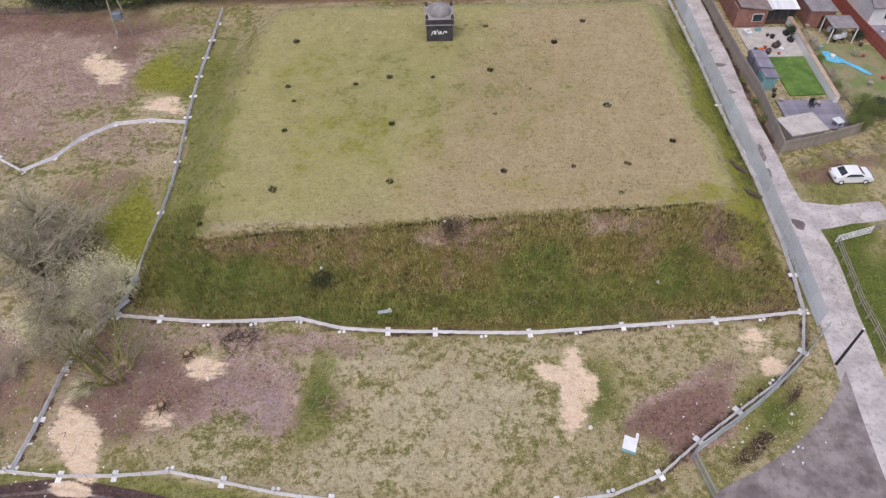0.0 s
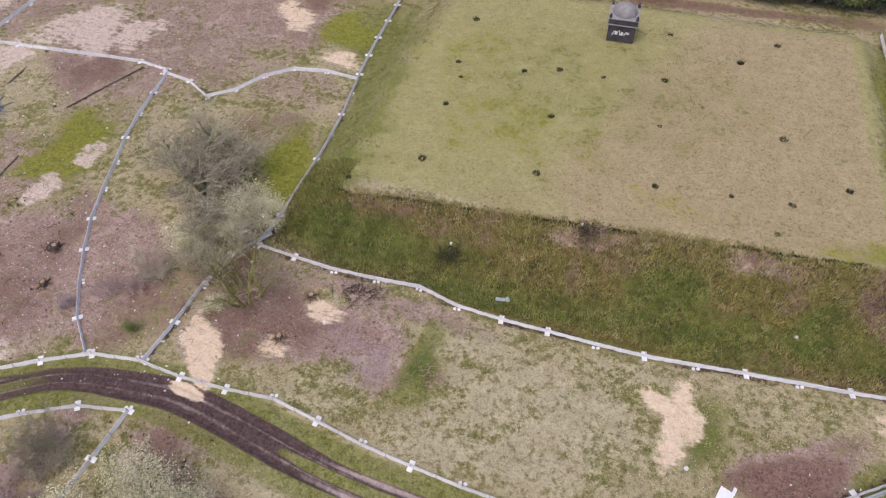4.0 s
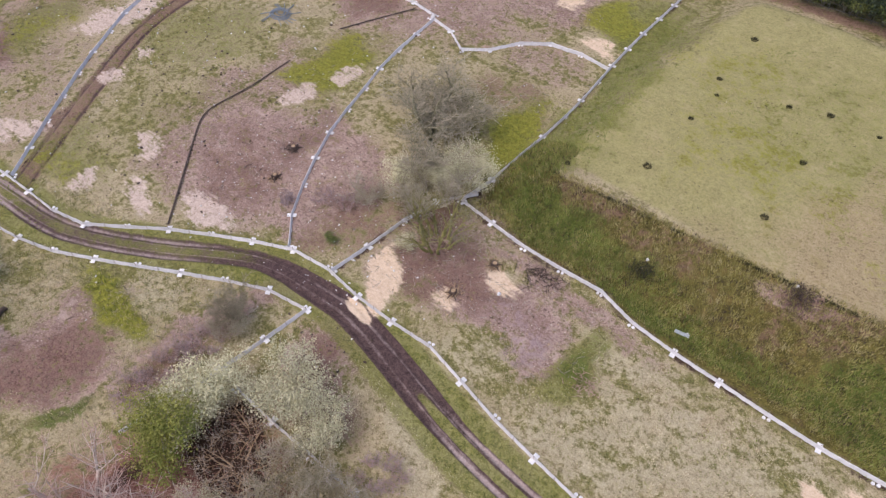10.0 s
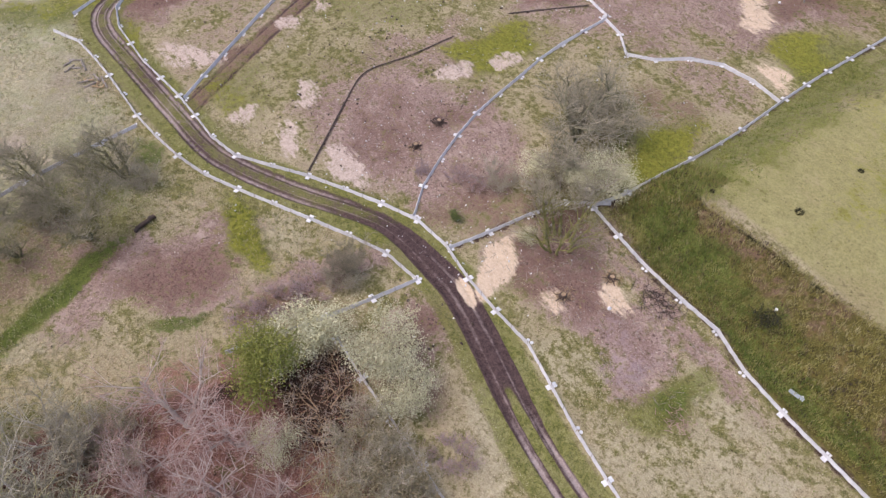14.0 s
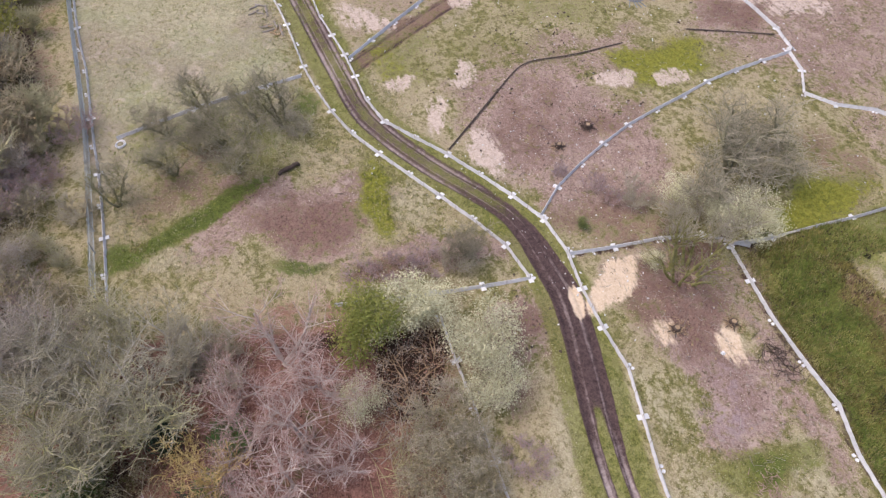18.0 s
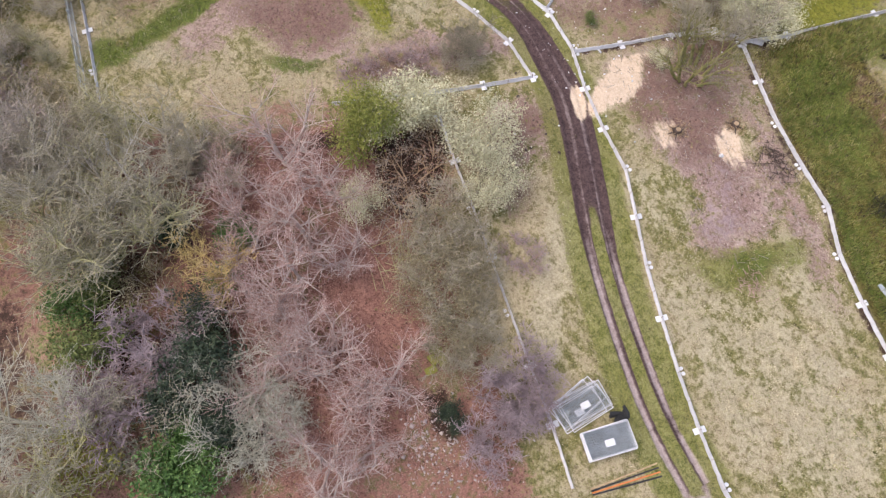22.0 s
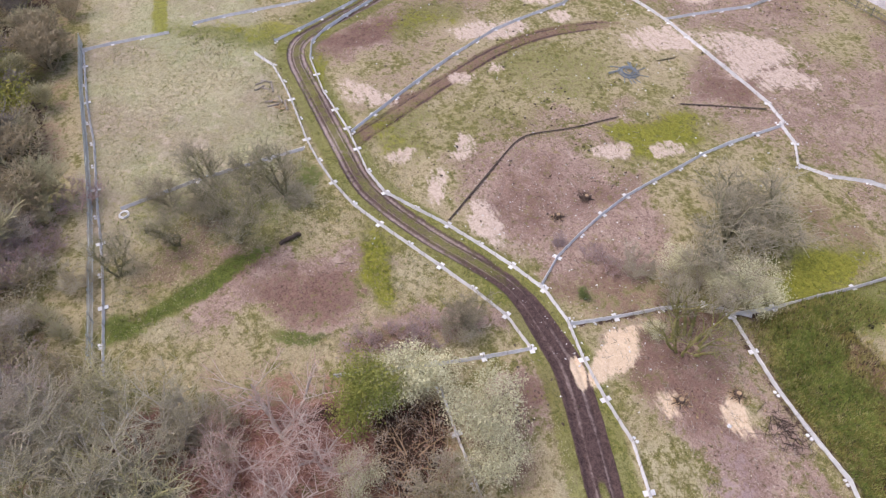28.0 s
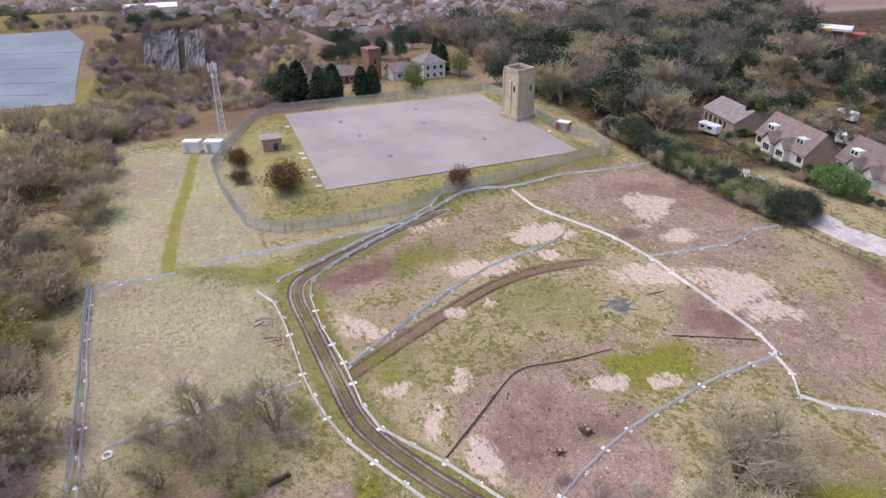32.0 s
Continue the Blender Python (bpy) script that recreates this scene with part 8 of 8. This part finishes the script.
def make_gardens():
    def flat(name, pts, z, material, label, category, kind="structure"):
        n = len(pts)
        v = [(x, y, z) for x, y in pts] + [(x, y, -0.2) for x, y in pts]
        thing(name, label, category, kind=kind, data=mesh_of(name, v, [tuple(range(n))] + [(i, i + n, (i + 1) % n + n, (i + 1) % n) for i in range(n)], material))

    flat("garden_lawn", [(42.8, 79.2), (43.0, 70.8), (47.5, 71.2), (47.6, 80.6)], 0.14, "lawn", "small bright green garden lawn", "lawn")
    flat("patio_floor", [(40.6, 86.3), (40.8, 79.2), (47.8, 79.4), (47.7, 86.6)], 0.17, "paving", "pale paved garden patio", "patio")
    flat("lawn_second", [(49.2, 82.5), (50.0, 65.5), (58.6, 72.0), (57.5, 82.0)], 0.13, "lawn_worn", "worn patchy garden lawn", "lawn")
    flat("yard_floor", [(57.6, 92.5), (58.8, 76.0), (66.0, 76.0), (66.0, 92.5)], 0.12, "deck", "grey paved back yard", "yard")
    deck = thing("garden_deck", "grey timber deck at the garden end", "deck")
    for k in range(26):
        part("plank", box("plank", "deck", (0.27, 5.6, 0.10), (0, 0, 0)), deck, m=pose(41.0 + 0.285 * k, 67.0, 0.22))
    for k, y in enumerate((73.0, 75.2, 77.2)):
        sh = thing("garden_shed", ("turquoise" if k == 0 else "grey") + " painted garden shed by the lane fence", "shed", pose(40.4, y, 0.0, 0, 0, 2), "garden sheds")
        part("wall", box("wall", "turquoise" if k == 0 else "deck", (1.7, 1.7, 1.8), (0, 0, 0.9), 0.02), sh)
        part("roof", box("roof", "deck", (1.95, 1.95, 0.12), (0, 0, 1.9), 0.02), sh, "grey felt roof", pose(0, 0, 0, 0, 5, 0))
        part("door", box("door", "timber", (0.06, 0.8, 1.5), (0.88, 0, 0.8)), sh)
    ga = thing("flat_garage", "low garage with a flat pale grey roof", "garage", pose(41.0, 62.8, 0, 0, 0, 14))
    part("wall", box("wall", "timber", (4.4, 3.0, 2.0), (0, 0, 1.0), 0.02), ga)
    part("roof", box("roof", "paving", (4.7, 3.3, 0.14), (0, 0, 2.07), 0.02), ga, "pale grey felt roof")
    part("door", box("door", "dull_steel", (2.0, 0.06, 1.8), (0.4, 1.53, 0.9)), ga)
    tb = thing("garden_table", "small white square garden table", "table", pose(46.4, 64.9, 0.27, 0, 0, 20))
    part("top", box("top", "plate", (1.1, 1.1, 0.06), (0, 0, 0.7), 0.02), tb)
    for sx in (-0.45, 0.45):
        for sy in (-0.45, 0.45):
            part("leg", box("leg", "plate", (0.06, 0.06, 0.7), (sx, sy, 0.35)), tb)
    for k, (x, y) in enumerate(((44.6, 68.4), (45.6, 68.8), (43.8, 66.0))):
        ch = thing("garden_chair", "dark low garden chair on the deck", "chair", pose(x, y, 0.27, 0, 0, 50 * k), "garden chairs")
        part("seat", box("seat", "timber" if k else "black", (0.6, 0.6, 0.08), (0, 0, 0.42), 0.02), ch)
        part("backrest", box("backrest", "timber" if k else "black", (0.6, 0.08, 0.6), (0, 0.3, 0.75), 0.02), ch)
        for sx in (-0.25, 0.25):
            for sy in (-0.25, 0.25):
                part("leg", box("leg", "black", (0.05, 0.05, 0.4), (sx, sy, 0.2)), ch)
    ext = thing("brick_extension", "red brick rear extension with a tiled lean-to roof", "extension", pose(42.4, 90.4, 0, 0, 0, 0), "rear extensions")
    part("wall", box("wall", "brick", (4.2, 7.4, 2.7), (0, 0, 1.35), 0.02), ext)
    part("roof", box("roof", "roof_brown", (4.5, 7.7, 0.16), (0, 0, 2.9), 0.02), ext, "brown roof", pose(0, 0, 0, 0, 6, 0))
    window_parts(ext, [(0.9, -3.72, 1.5, 1.3, 1.0, 0)])
    lean = thing("conservatory", "glazed lean-to with a pale ribbed roof", "conservatory", pose(46.8, 90.6, 0, 0, 0, 0))
    for k in range(9):
        part("roof_sheet", box("roof_sheet", "plate", (0.48, 6.4, 0.05), (-1.96 + 0.49 * k, 0, 2.75), 0.01), lean, m=pose(0, 0, 0, 5, 0, 0))
    for k in range(5):
        part("frame_post", box("frame_post", "dark_wood", (0.12, 0.12, 2.4), (-2.0 + k, -2.9, 1.2)), lean)
    for k in range(4):
        part("pane", box("pane", "glass", (0.86, 0.04, 1.5), (-1.5 + k, -2.9, 1.5)), lean)
    part("sill_wall", box("sill_wall", "dark_wood", (4.2, 0.14, 0.7), (0, -2.9, 0.35)), lean)
    out = thing("brick_outhouse", "dark brick outhouse with a grey roof", "outhouse", pose(52.0, 89.5, 0), "rear extensions")
    part("wall", box("wall", "brick", (3.4, 6.0, 2.5), (0, 0, 1.25), 0.02), out)
    part("roof", box("roof", "roof_dark", (3.7, 6.3, 0.14), (0, 0, 2.58), 0.02), out)
    part("door", box("door", "dark_wood", (0.9, 0.06, 1.9), (0.4, -3.03, 0.95)), out)
    cp = thing("carport", "timber carport with a grey corrugated roof", "carport", pose(53.6, 84.2, 0))
    part("roof", box("roof", "roof_dark", (3.4, 3.2, 0.1), (0, 0, 2.3), 0.02), cp)
    for sx in (-1.6, 1.6):
        for sy in (-1.5, 1.5):
            part("post", box("post", "render_white", (0.12, 0.12, 2.3), (sx, sy, 1.15)), cp)
    bike = thing("covered_motorbike", "white covered motorbike under the carport", "motorbike", pose(53.6, 83.2, 0, 0, 0, 20))
    part("cover", built("cover", "plate", ("box", (1.9, 0.6, 0.6), pose(0, 0, 0.75)), ("box", (0.7, 0.5, 0.4), pose(0.5, 0, 1.15)), bevel=0.12), bike)
    for x in (-0.65, 0.65):
        part("wheel", built("wheel", "rubber", ("rod", 0.3, 0.3, 0.14, 12, pose(x, 0, 0.3, 90))), bike)
    house(pose(63.0, 91.5, 0, 0, 0, 0), "pale rendered rear wing with white windows", 8, 9, 2.9, 4.8, "render_white", "roof_dark", [(-1.5, -4.52, 1.7, 1.3, 1.1, 0)], ())
    # crumpled blue sheet
    g = 26
    v = []
    for i in range(g):
        for j in range(9):
            u, w = i / (g - 1), j / 8 - 0.5
            x = 50.3 + 4.6 * u
            y = 79.4 - 3.6 * u + 0.5 * math.sin(5 * u) + w * (2.2 - 1.5 * u) * (1 + 0.35 * math.sin(9 * u))
            v.append((x, y, 0.2 + 0.12 * noise.noise((x * 2, y * 2, 3)) + 0.07 * noise.noise((x * 5, y * 5, 1))))
    f = [(i * 9 + j, (i + 1) * 9 + j, (i + 1) * 9 + j + 1, i * 9 + j + 1) for i in range(g - 1) for j in range(8)]
    sheet_ = thing("blue_tarpaulin", "crumpled bright blue tarpaulin spread on the lawn", "tarpaulin", data=mesh_of("blue_tarpaulin", v, f, "blue_sheet"))
    sheet_.modifiers.new("thickness", "SOLIDIFY").thickness = 0.02
    for x, y, tone, label, s in ((42.2, 80.4, "orange", "orange plastic garden toy", 0.8), (44.6, 81.6, "dark_wood", "dark low patio table", 1.0), (41.6, 84.6, "plate", "pale folded parasol cover", 1.1),
                                 (43.4, 85.6, "turquoise", "green water butt on the patio", 0.7), (47.0, 83.0, "black", "dark bin beside the wall", 0.8), (46.9, 84.6, "black", "dark bin beside the wall", 0.8),
                                 (50.0, 82.8, "timber", "stack of timber in the garden", 0.9), (61.0, 80.5, "timber", "grey garden furniture under cover", 1.3)):
        item = thing("garden_item", label, "garden item", pose(x, y, 0.16, 0, 0, 33 * x), "garden clutter")
        part("body", built("body", tone, ("box", (s, 0.7 * s, 0.5 * s), pose(0, 0, 0.25 * s)), ("rod", 0.3 * s, 0.22 * s, 0.5 * s, 9, pose(0.1, 0, 0.6 * s)), bevel=0.03), item)
        part("lid", box("lid", tone, (1.05 * s, 0.74 * s, 0.05), (0, 0, 0.52 * s), 0.01), item)
    # the terrace that closes the gardens
    for k in range(6):
        spots = [(x, -4.02, z, 1.2, 1.2, 0) for x in (-1.3, 1.3) for z in (1.5, 4.2)]
        house(pose(41.5 + 5.2 * k, 99.3, 0), ("white rendered" if k in (0, 1, 4) else "red brick") + " terraced house with a slate roof", 5.2, 8, 5.2, 8.0, "render_white" if k in (0, 1, 4) else "brick", "roof_dark", spots, ((0.45, 0),), "lane terrace")


make_gardens()


def make_gate():
    a, b = Vector((39.3, 46.4, 0)), Vector((43.4, 47.7, 0))
    d = b - a
    m = pose(*a, 0, 0, math.degrees(math.atan2(d.y, d.x)))
    ob = thing("field_gate", "galvanised five-bar field gate standing closed", "gate", m)
    L = d.length
    for z in (0.25, 0.48, 0.70, 0.92, 1.15):
        v, q = tubes([(0, 0, z)], [(L, 0, z)], [0.035], [0.035], 6)
        part("bar", quick("bar", v, q, "galv"), ob)
    for x in (0, L * 0.5, L):
        v, q = tubes([(x, 0, 0.2)], [(x, 0, 1.2)], [0.04], [0.04], 6)
        part("upright", quick("upright", v, q, "galv"), ob)
    rail = [(39.3, 46.0), (39.0, 42.1), (38.7, 38.7), (38.8, 35.6), (38.7, 31.0), (38.7, 27.0)]
    rail2 = [(43.6, 47.8), (47.0, 49.0), (52.0, 50.4)]
    for pts in (rail, rail2):
        for (ax, ay), (bx, by) in zip(pts, pts[1:]):
            L = math.hypot(bx - ax, by - ay)
            f = thing("rail_fence", "weathered post and rail fence beside the lane", "fence", pose(ax, ay, 0, 0, 0, math.degrees(math.atan2(by - ay, bx - ax))), "field rail fence")
            part("post", box("post", "timber", (0.12, 0.12, 1.25), (0, 0, 0.6), 0.01), f)
            part("post", box("post", "timber", (0.12, 0.12, 1.25), (L / 2, 0, 0.6), 0.01), f)
            for z in (0.5, 0.85, 1.15):
                part("rail", box("rail", "timber", (L, 0.05, 0.1), (L / 2, 0.05, z), 0.01), f)


make_gate()


def garden_growth():
    """Hedge bushes, planters and odds and ends that crowd the gardens beside the lane."""
    roll = random.Random(21)
    for x, y, key, h in ((49.6, 66.0, "ever_b", 2.2), (50.6, 67.4, "ever_b", 2.6), (49.3, 70.6, "grey_bush", 1.6), (49.5, 73.5, "grey_bush", 1.4), (52.6, 66.6, "ever_b", 1.8), (55.0, 68.4, "grey_bush", 2.0),
                         (48.9, 72.0, "ever_b", 1.4), (49.0, 75.0, "grey_bush", 1.7), (48.9, 78.0, "ever_b", 1.3), (49.0, 81.0, "grey_bush", 1.8), (48.9, 84.0, "grey_bush", 1.5), (38.0, 66.0, "ever_b", 0.9), (38.1, 69.5, "ever_b", 0.8), (37.9, 74.0, "ever_b", 0.8), (47.4, 84.6, "ever_a", 1.6),
                         (55.8, 83.0, "ever_a", 1.8), (54.6, 79.6, "grey_bush", 1.2), (46.0, 59.6, "grey_bush", 1.0), (49.6, 60.6, "thicket", 1.3), (43.2, 59.4, "thicket", 1.0), (52.6, 62.0, "thicket", 1.6), (40.4, 58.4, "grey_bush", 0.9)):
        plant(key, x, y, h)
    for k in range(34):
        x, y = roll.choice(((roll.uniform(40.4, 47.6), roll.uniform(79.4, 86.4)), (roll.uniform(39.6, 41.6), roll.uniform(64.6, 86)), (roll.uniform(49.6, 57.0), roll.uniform(72, 87)), (roll.uniform(58.4, 65), roll.uniform(77, 87))))
        tone, label = roll.choice((("black", "dark plastic planter in the garden"), ("plate", "white plastic tub in the garden"), ("timber", "weathered wooden crate in the garden"), ("dark_wood", "dark wooden box in the garden"), ("turquoise", "faded green water tub in the garden"), ("red_paint", "faded red tub in the garden")))
        s_ = roll.uniform(0.35, 0.75)
        item = thing("garden_tub", label, "tub", pose(x, y, 0.15, 0, 0, roll.uniform(0, 90)), "garden clutter")
        part("body", built("body", tone, ("rod", 0.42 * s_, 0.5 * s_, 0.7 * s_, 7, pose(0, 0, 0.35 * s_))), item)
        part("rim", built("rim", tone, ("rod", 0.56 * s_, 0.56 * s_, 0.07, 7, pose(0, 0, 0.7 * s_))), item)


garden_growth()


# ---- long grass and scattered leaves ----
def tussocks(name, label, material, place, n, spread, h, wide, seed, per=5, lean=0.6):
    """Many clumps of grass in one mesh, at places that place(rng, n) gives."""
    rng = np.random.RandomState(seed)
    xy = place(rng, n)
    z = land(xy[:, 0], xy[:, 1])
    m = len(xy)
    a = rng.rand(m, per) * 2 * np.pi
    r = spread * np.sqrt(rng.rand(m, per))
    root = np.stack([xy[:, :1] + np.cos(a) * r, xy[:, 1:] + np.sin(a) * r, z[:, None] + 0 * a - 0.06], 2)
    t = rng.rand(m, per) * 2 * np.pi
    side = np.stack([np.cos(t), np.sin(t), 0 * t], 2) * wide
    hh = h * rng.uniform(0.5, 1.3, (m, per, 1))
    tip = root + np.stack([np.cos(a) * lean, np.sin(a) * lean, 1 + 0 * a], 2) * hh + rng.normal(0, 0.1 * h, (m, per, 3)) + [0, 0, 0.06]
    v = np.stack([root - side, root + side, tip], 2).reshape(-1, 3)
    thing(name, label, "grass", kind="stuff", data=quick(name, v, np.arange(len(v)).reshape(-1, 3), material))


MAT["bank_straw"] = mottled("olive_straw_blades", (0.46, 0.39, 0.18), (0.66, 0.57, 0.32), 0.4, 0.9, bump=0.0, fine=3.0)
MAT["straw_blade"] = mottled("straw_blades", (0.62, 0.53, 0.34), (0.80, 0.71, 0.50), 0.5, 0.9, bump=0.0, fine=3.0)
MAT["green_blade"] = mottled("green_blades", (0.17, 0.21, 0.04), (0.32, 0.33, 0.08), 0.5, 0.9, bump=0.0, fine=3.0)
MAT["dark_blade"] = mottled("dark_green_blades", (0.15, 0.20, 0.04), (0.32, 0.355, 0.095), 0.5, 0.9, bump=0.0, fine=3.0)
MAT["olive_blade"] = mottled("olive_blades", (0.28, 0.25, 0.075), (0.45, 0.395, 0.15), 0.5, 0.9, bump=0.0, fine=3.0)


def on_bank(rng, n, green=None):
    x, y = rng.uniform(-29, 33, n), rng.uniform(36, 49, n)
    d = line_distance(x, y, FENCE_BANK)
    ins = depth_inside(x, y, FIELD_TOP)
    deep = patches(x, y, DEEP + GREEN)
    keep = (ins < 0.6) & (d > 0.5) & ((deep > 0.35) == green if green is not None else deep > -1) & (y > 36.6) & (rng.rand(n) < 0.35 + 0.65 * fbm(x, y, 3, 61))
    return np.stack([x, y], 1)[keep]


def in_patches(rows, thick=1.0):
    def place(rng, n):
        w = np.array([r[2] * r[3] * max(0.05, r[5]) for r in rows])
        k = rng.choice(len(rows), n, p=w / w.sum())
        r = np.array(rows)[k]
        a, q = rng.rand(n) * 2 * np.pi, np.sqrt(rng.rand(n)) * 1.15
        u, v = r[:, 2] * q * np.cos(a), r[:, 3] * q * np.sin(a)
        c, s = np.cos(np.radians(r[:, 4])), np.sin(np.radians(r[:, 4]))
        return np.stack([r[:, 0] + u * c - v * s, r[:, 1] + u * s + v * c], 1)
    return place


def in_boxes(boxes, size=4.0):
    def place(rng, n):
        area = np.array([(b[1] - b[0]) * (b[3] - b[2]) for b in boxes], float)
        k = rng.choice(len(boxes), n, p=area / area.sum())
        b = np.array(boxes, float)[k]
        x, y = b[:, 0] + (b[:, 1] - b[:, 0]) * rng.rand(n), b[:, 2] + (b[:, 3] - b[:, 2]) * rng.rand(n)
        free = (line_distance(x, y, TRACK) > 2.2) & (line_distance(x, y, SIDE_TRACK) > 1.6) & (line_distance(x, y, LANE) > 2.8) & (depth_inside(x, y, APRON) < -0.5)
        free &= (patches(x, y, SAND) < 0.35) & (rng.rand(n) < 0.25 + 0.9 * ease((fbm(x, y, size, 66) - 0.35) / 0.3)) & (patches(x, y, SOIL) < 0.55)
        return np.stack([x, y], 1)[free]
    return place


MEADOW = [(-15, 33, 22, 36), (-30, -12, 24, 37), (-14, 2, 9, 17), (-98, -60, -20, 4), (-62, -37, -18, 14), (-26, -12, 13, 18)]
tussocks("bank_grass", "long straw-coloured grass on the bank", "bank_straw", lambda r, n: on_bank(r, n, False), 4000, 0.22, 0.5, 0.026, 1, 6, 0.3)
tussocks("bank_grass_mixed", "straw stalks among the green bank grass", "bank_straw", lambda r, n: on_bank(r, n, True), 2600, 0.22, 0.45, 0.024, 22, 5, 0.3)
tussocks("bank_grass_green", "rank green grass on the bank", "dark_blade", lambda r, n: on_bank(r, n, True), 9000, 0.22, 0.42, 0.045, 2, 5, 0.45)
tussocks("bank_grass_lush", "bright green grass blades on the bank", "green_blade", lambda r, n: on_bank(r, n, True), 5000, 0.22, 0.5, 0.03, 21, 5, 0.35)
tussocks("bank_grass_olive", "olive tussock grass on the bank", "olive_blade", on_bank, 11000, 0.2, 0.42, 0.035, 3, 5, 0.4)


def on_crest(rng, n):
    p = np.array(FIELD_TOP[:7], float)
    s = np.r_[0, np.cumsum(np.hypot(*np.diff(p, axis=0).T))]
    t = rng.rand(n) * s[-1]
    keep = fbm(t, 0 * t, 2.0, 71) > 0.5
    return (np.stack([np.interp(t, s, p[:, 0]), np.interp(t, s, p[:, 1]) - 0.1], 1) + rng.normal(0, 0.07, (n, 2)))[keep]


tussocks("crest_grass", "dark ragged grass along the crest of the bank", "rush", on_crest, 1500, 0.10, 0.16, 0.035, 9)
tussocks("meadow_straw", "pale dead grass tufts in the meadow", "straw_blade", in_boxes(MEADOW), 26000, 0.16, 0.14, 0.035, 4, 4)
tussocks("meadow_green", "low green tufts in the meadow", "green_blade", in_boxes(MEADOW, 6.0), 14000, 0.16, 0.12, 0.04, 5, 4)
tussocks("lush_grass", "lush yellow-green grass patches", "green_blade", in_patches(GREEN), 16000, 0.16, 0.14, 0.04, 6, 4)
tussocks("field_tufts", "short green tufts across the grassed field", "olive_blade", in_boxes([(-22, 27, 48, 86)], 3.0), 9000, 0.12, 0.06, 0.03, 7, 4)
MAT["litter_leaf"] = mottled("dead_leaves", (0.34, 0.165, 0.12), (0.56, 0.33, 0.255), 0.5, 0.9, bump=0.0, fine=3.0)
tussocks("leaf_litter", "reddish dead leaves over the wood floor", "litter_leaf", in_patches(LITTER), 14000, 0.35, 0.05, 0.07, 8, 3, 2.0)
tussocks("field_specks", "small dark tufts scattered over the grassed field", "rush", in_boxes([(-20, 28, 47, 86)], 3.0), 1300, 0.07, 0.07, 0.03, 12, 5, 0.9)
tussocks("bank_dark", "dark dead stalks low on the bank", "dark_wood", on_bank, 7000, 0.18, 0.16, 0.06, 13)


def on_soil(rng, n):
    x, y = rng.uniform(-115, -30, n), rng.uniform(8, 90, n)
    keep = (patches(x, y, SOIL) > 0.4) & (line_distance(x, y, TRACK) > 2.5) & (rng.rand(n) < ease((fbm(x, y, 5, 67) - 0.4) / 0.25))
    return np.stack([x, y], 1)[keep]


tussocks("soil_clods", "dark clods and root bits over the bare soil", "dark_wood", on_soil, 5200, 0.14, 0.10, 0.09, 14, 4, 1.0)
tussocks("soil_weeds", "thin weeds over the bare soil", "olive_blade", on_soil, 6000, 0.16, 0.10, 0.05, 15, 4, 1.0)
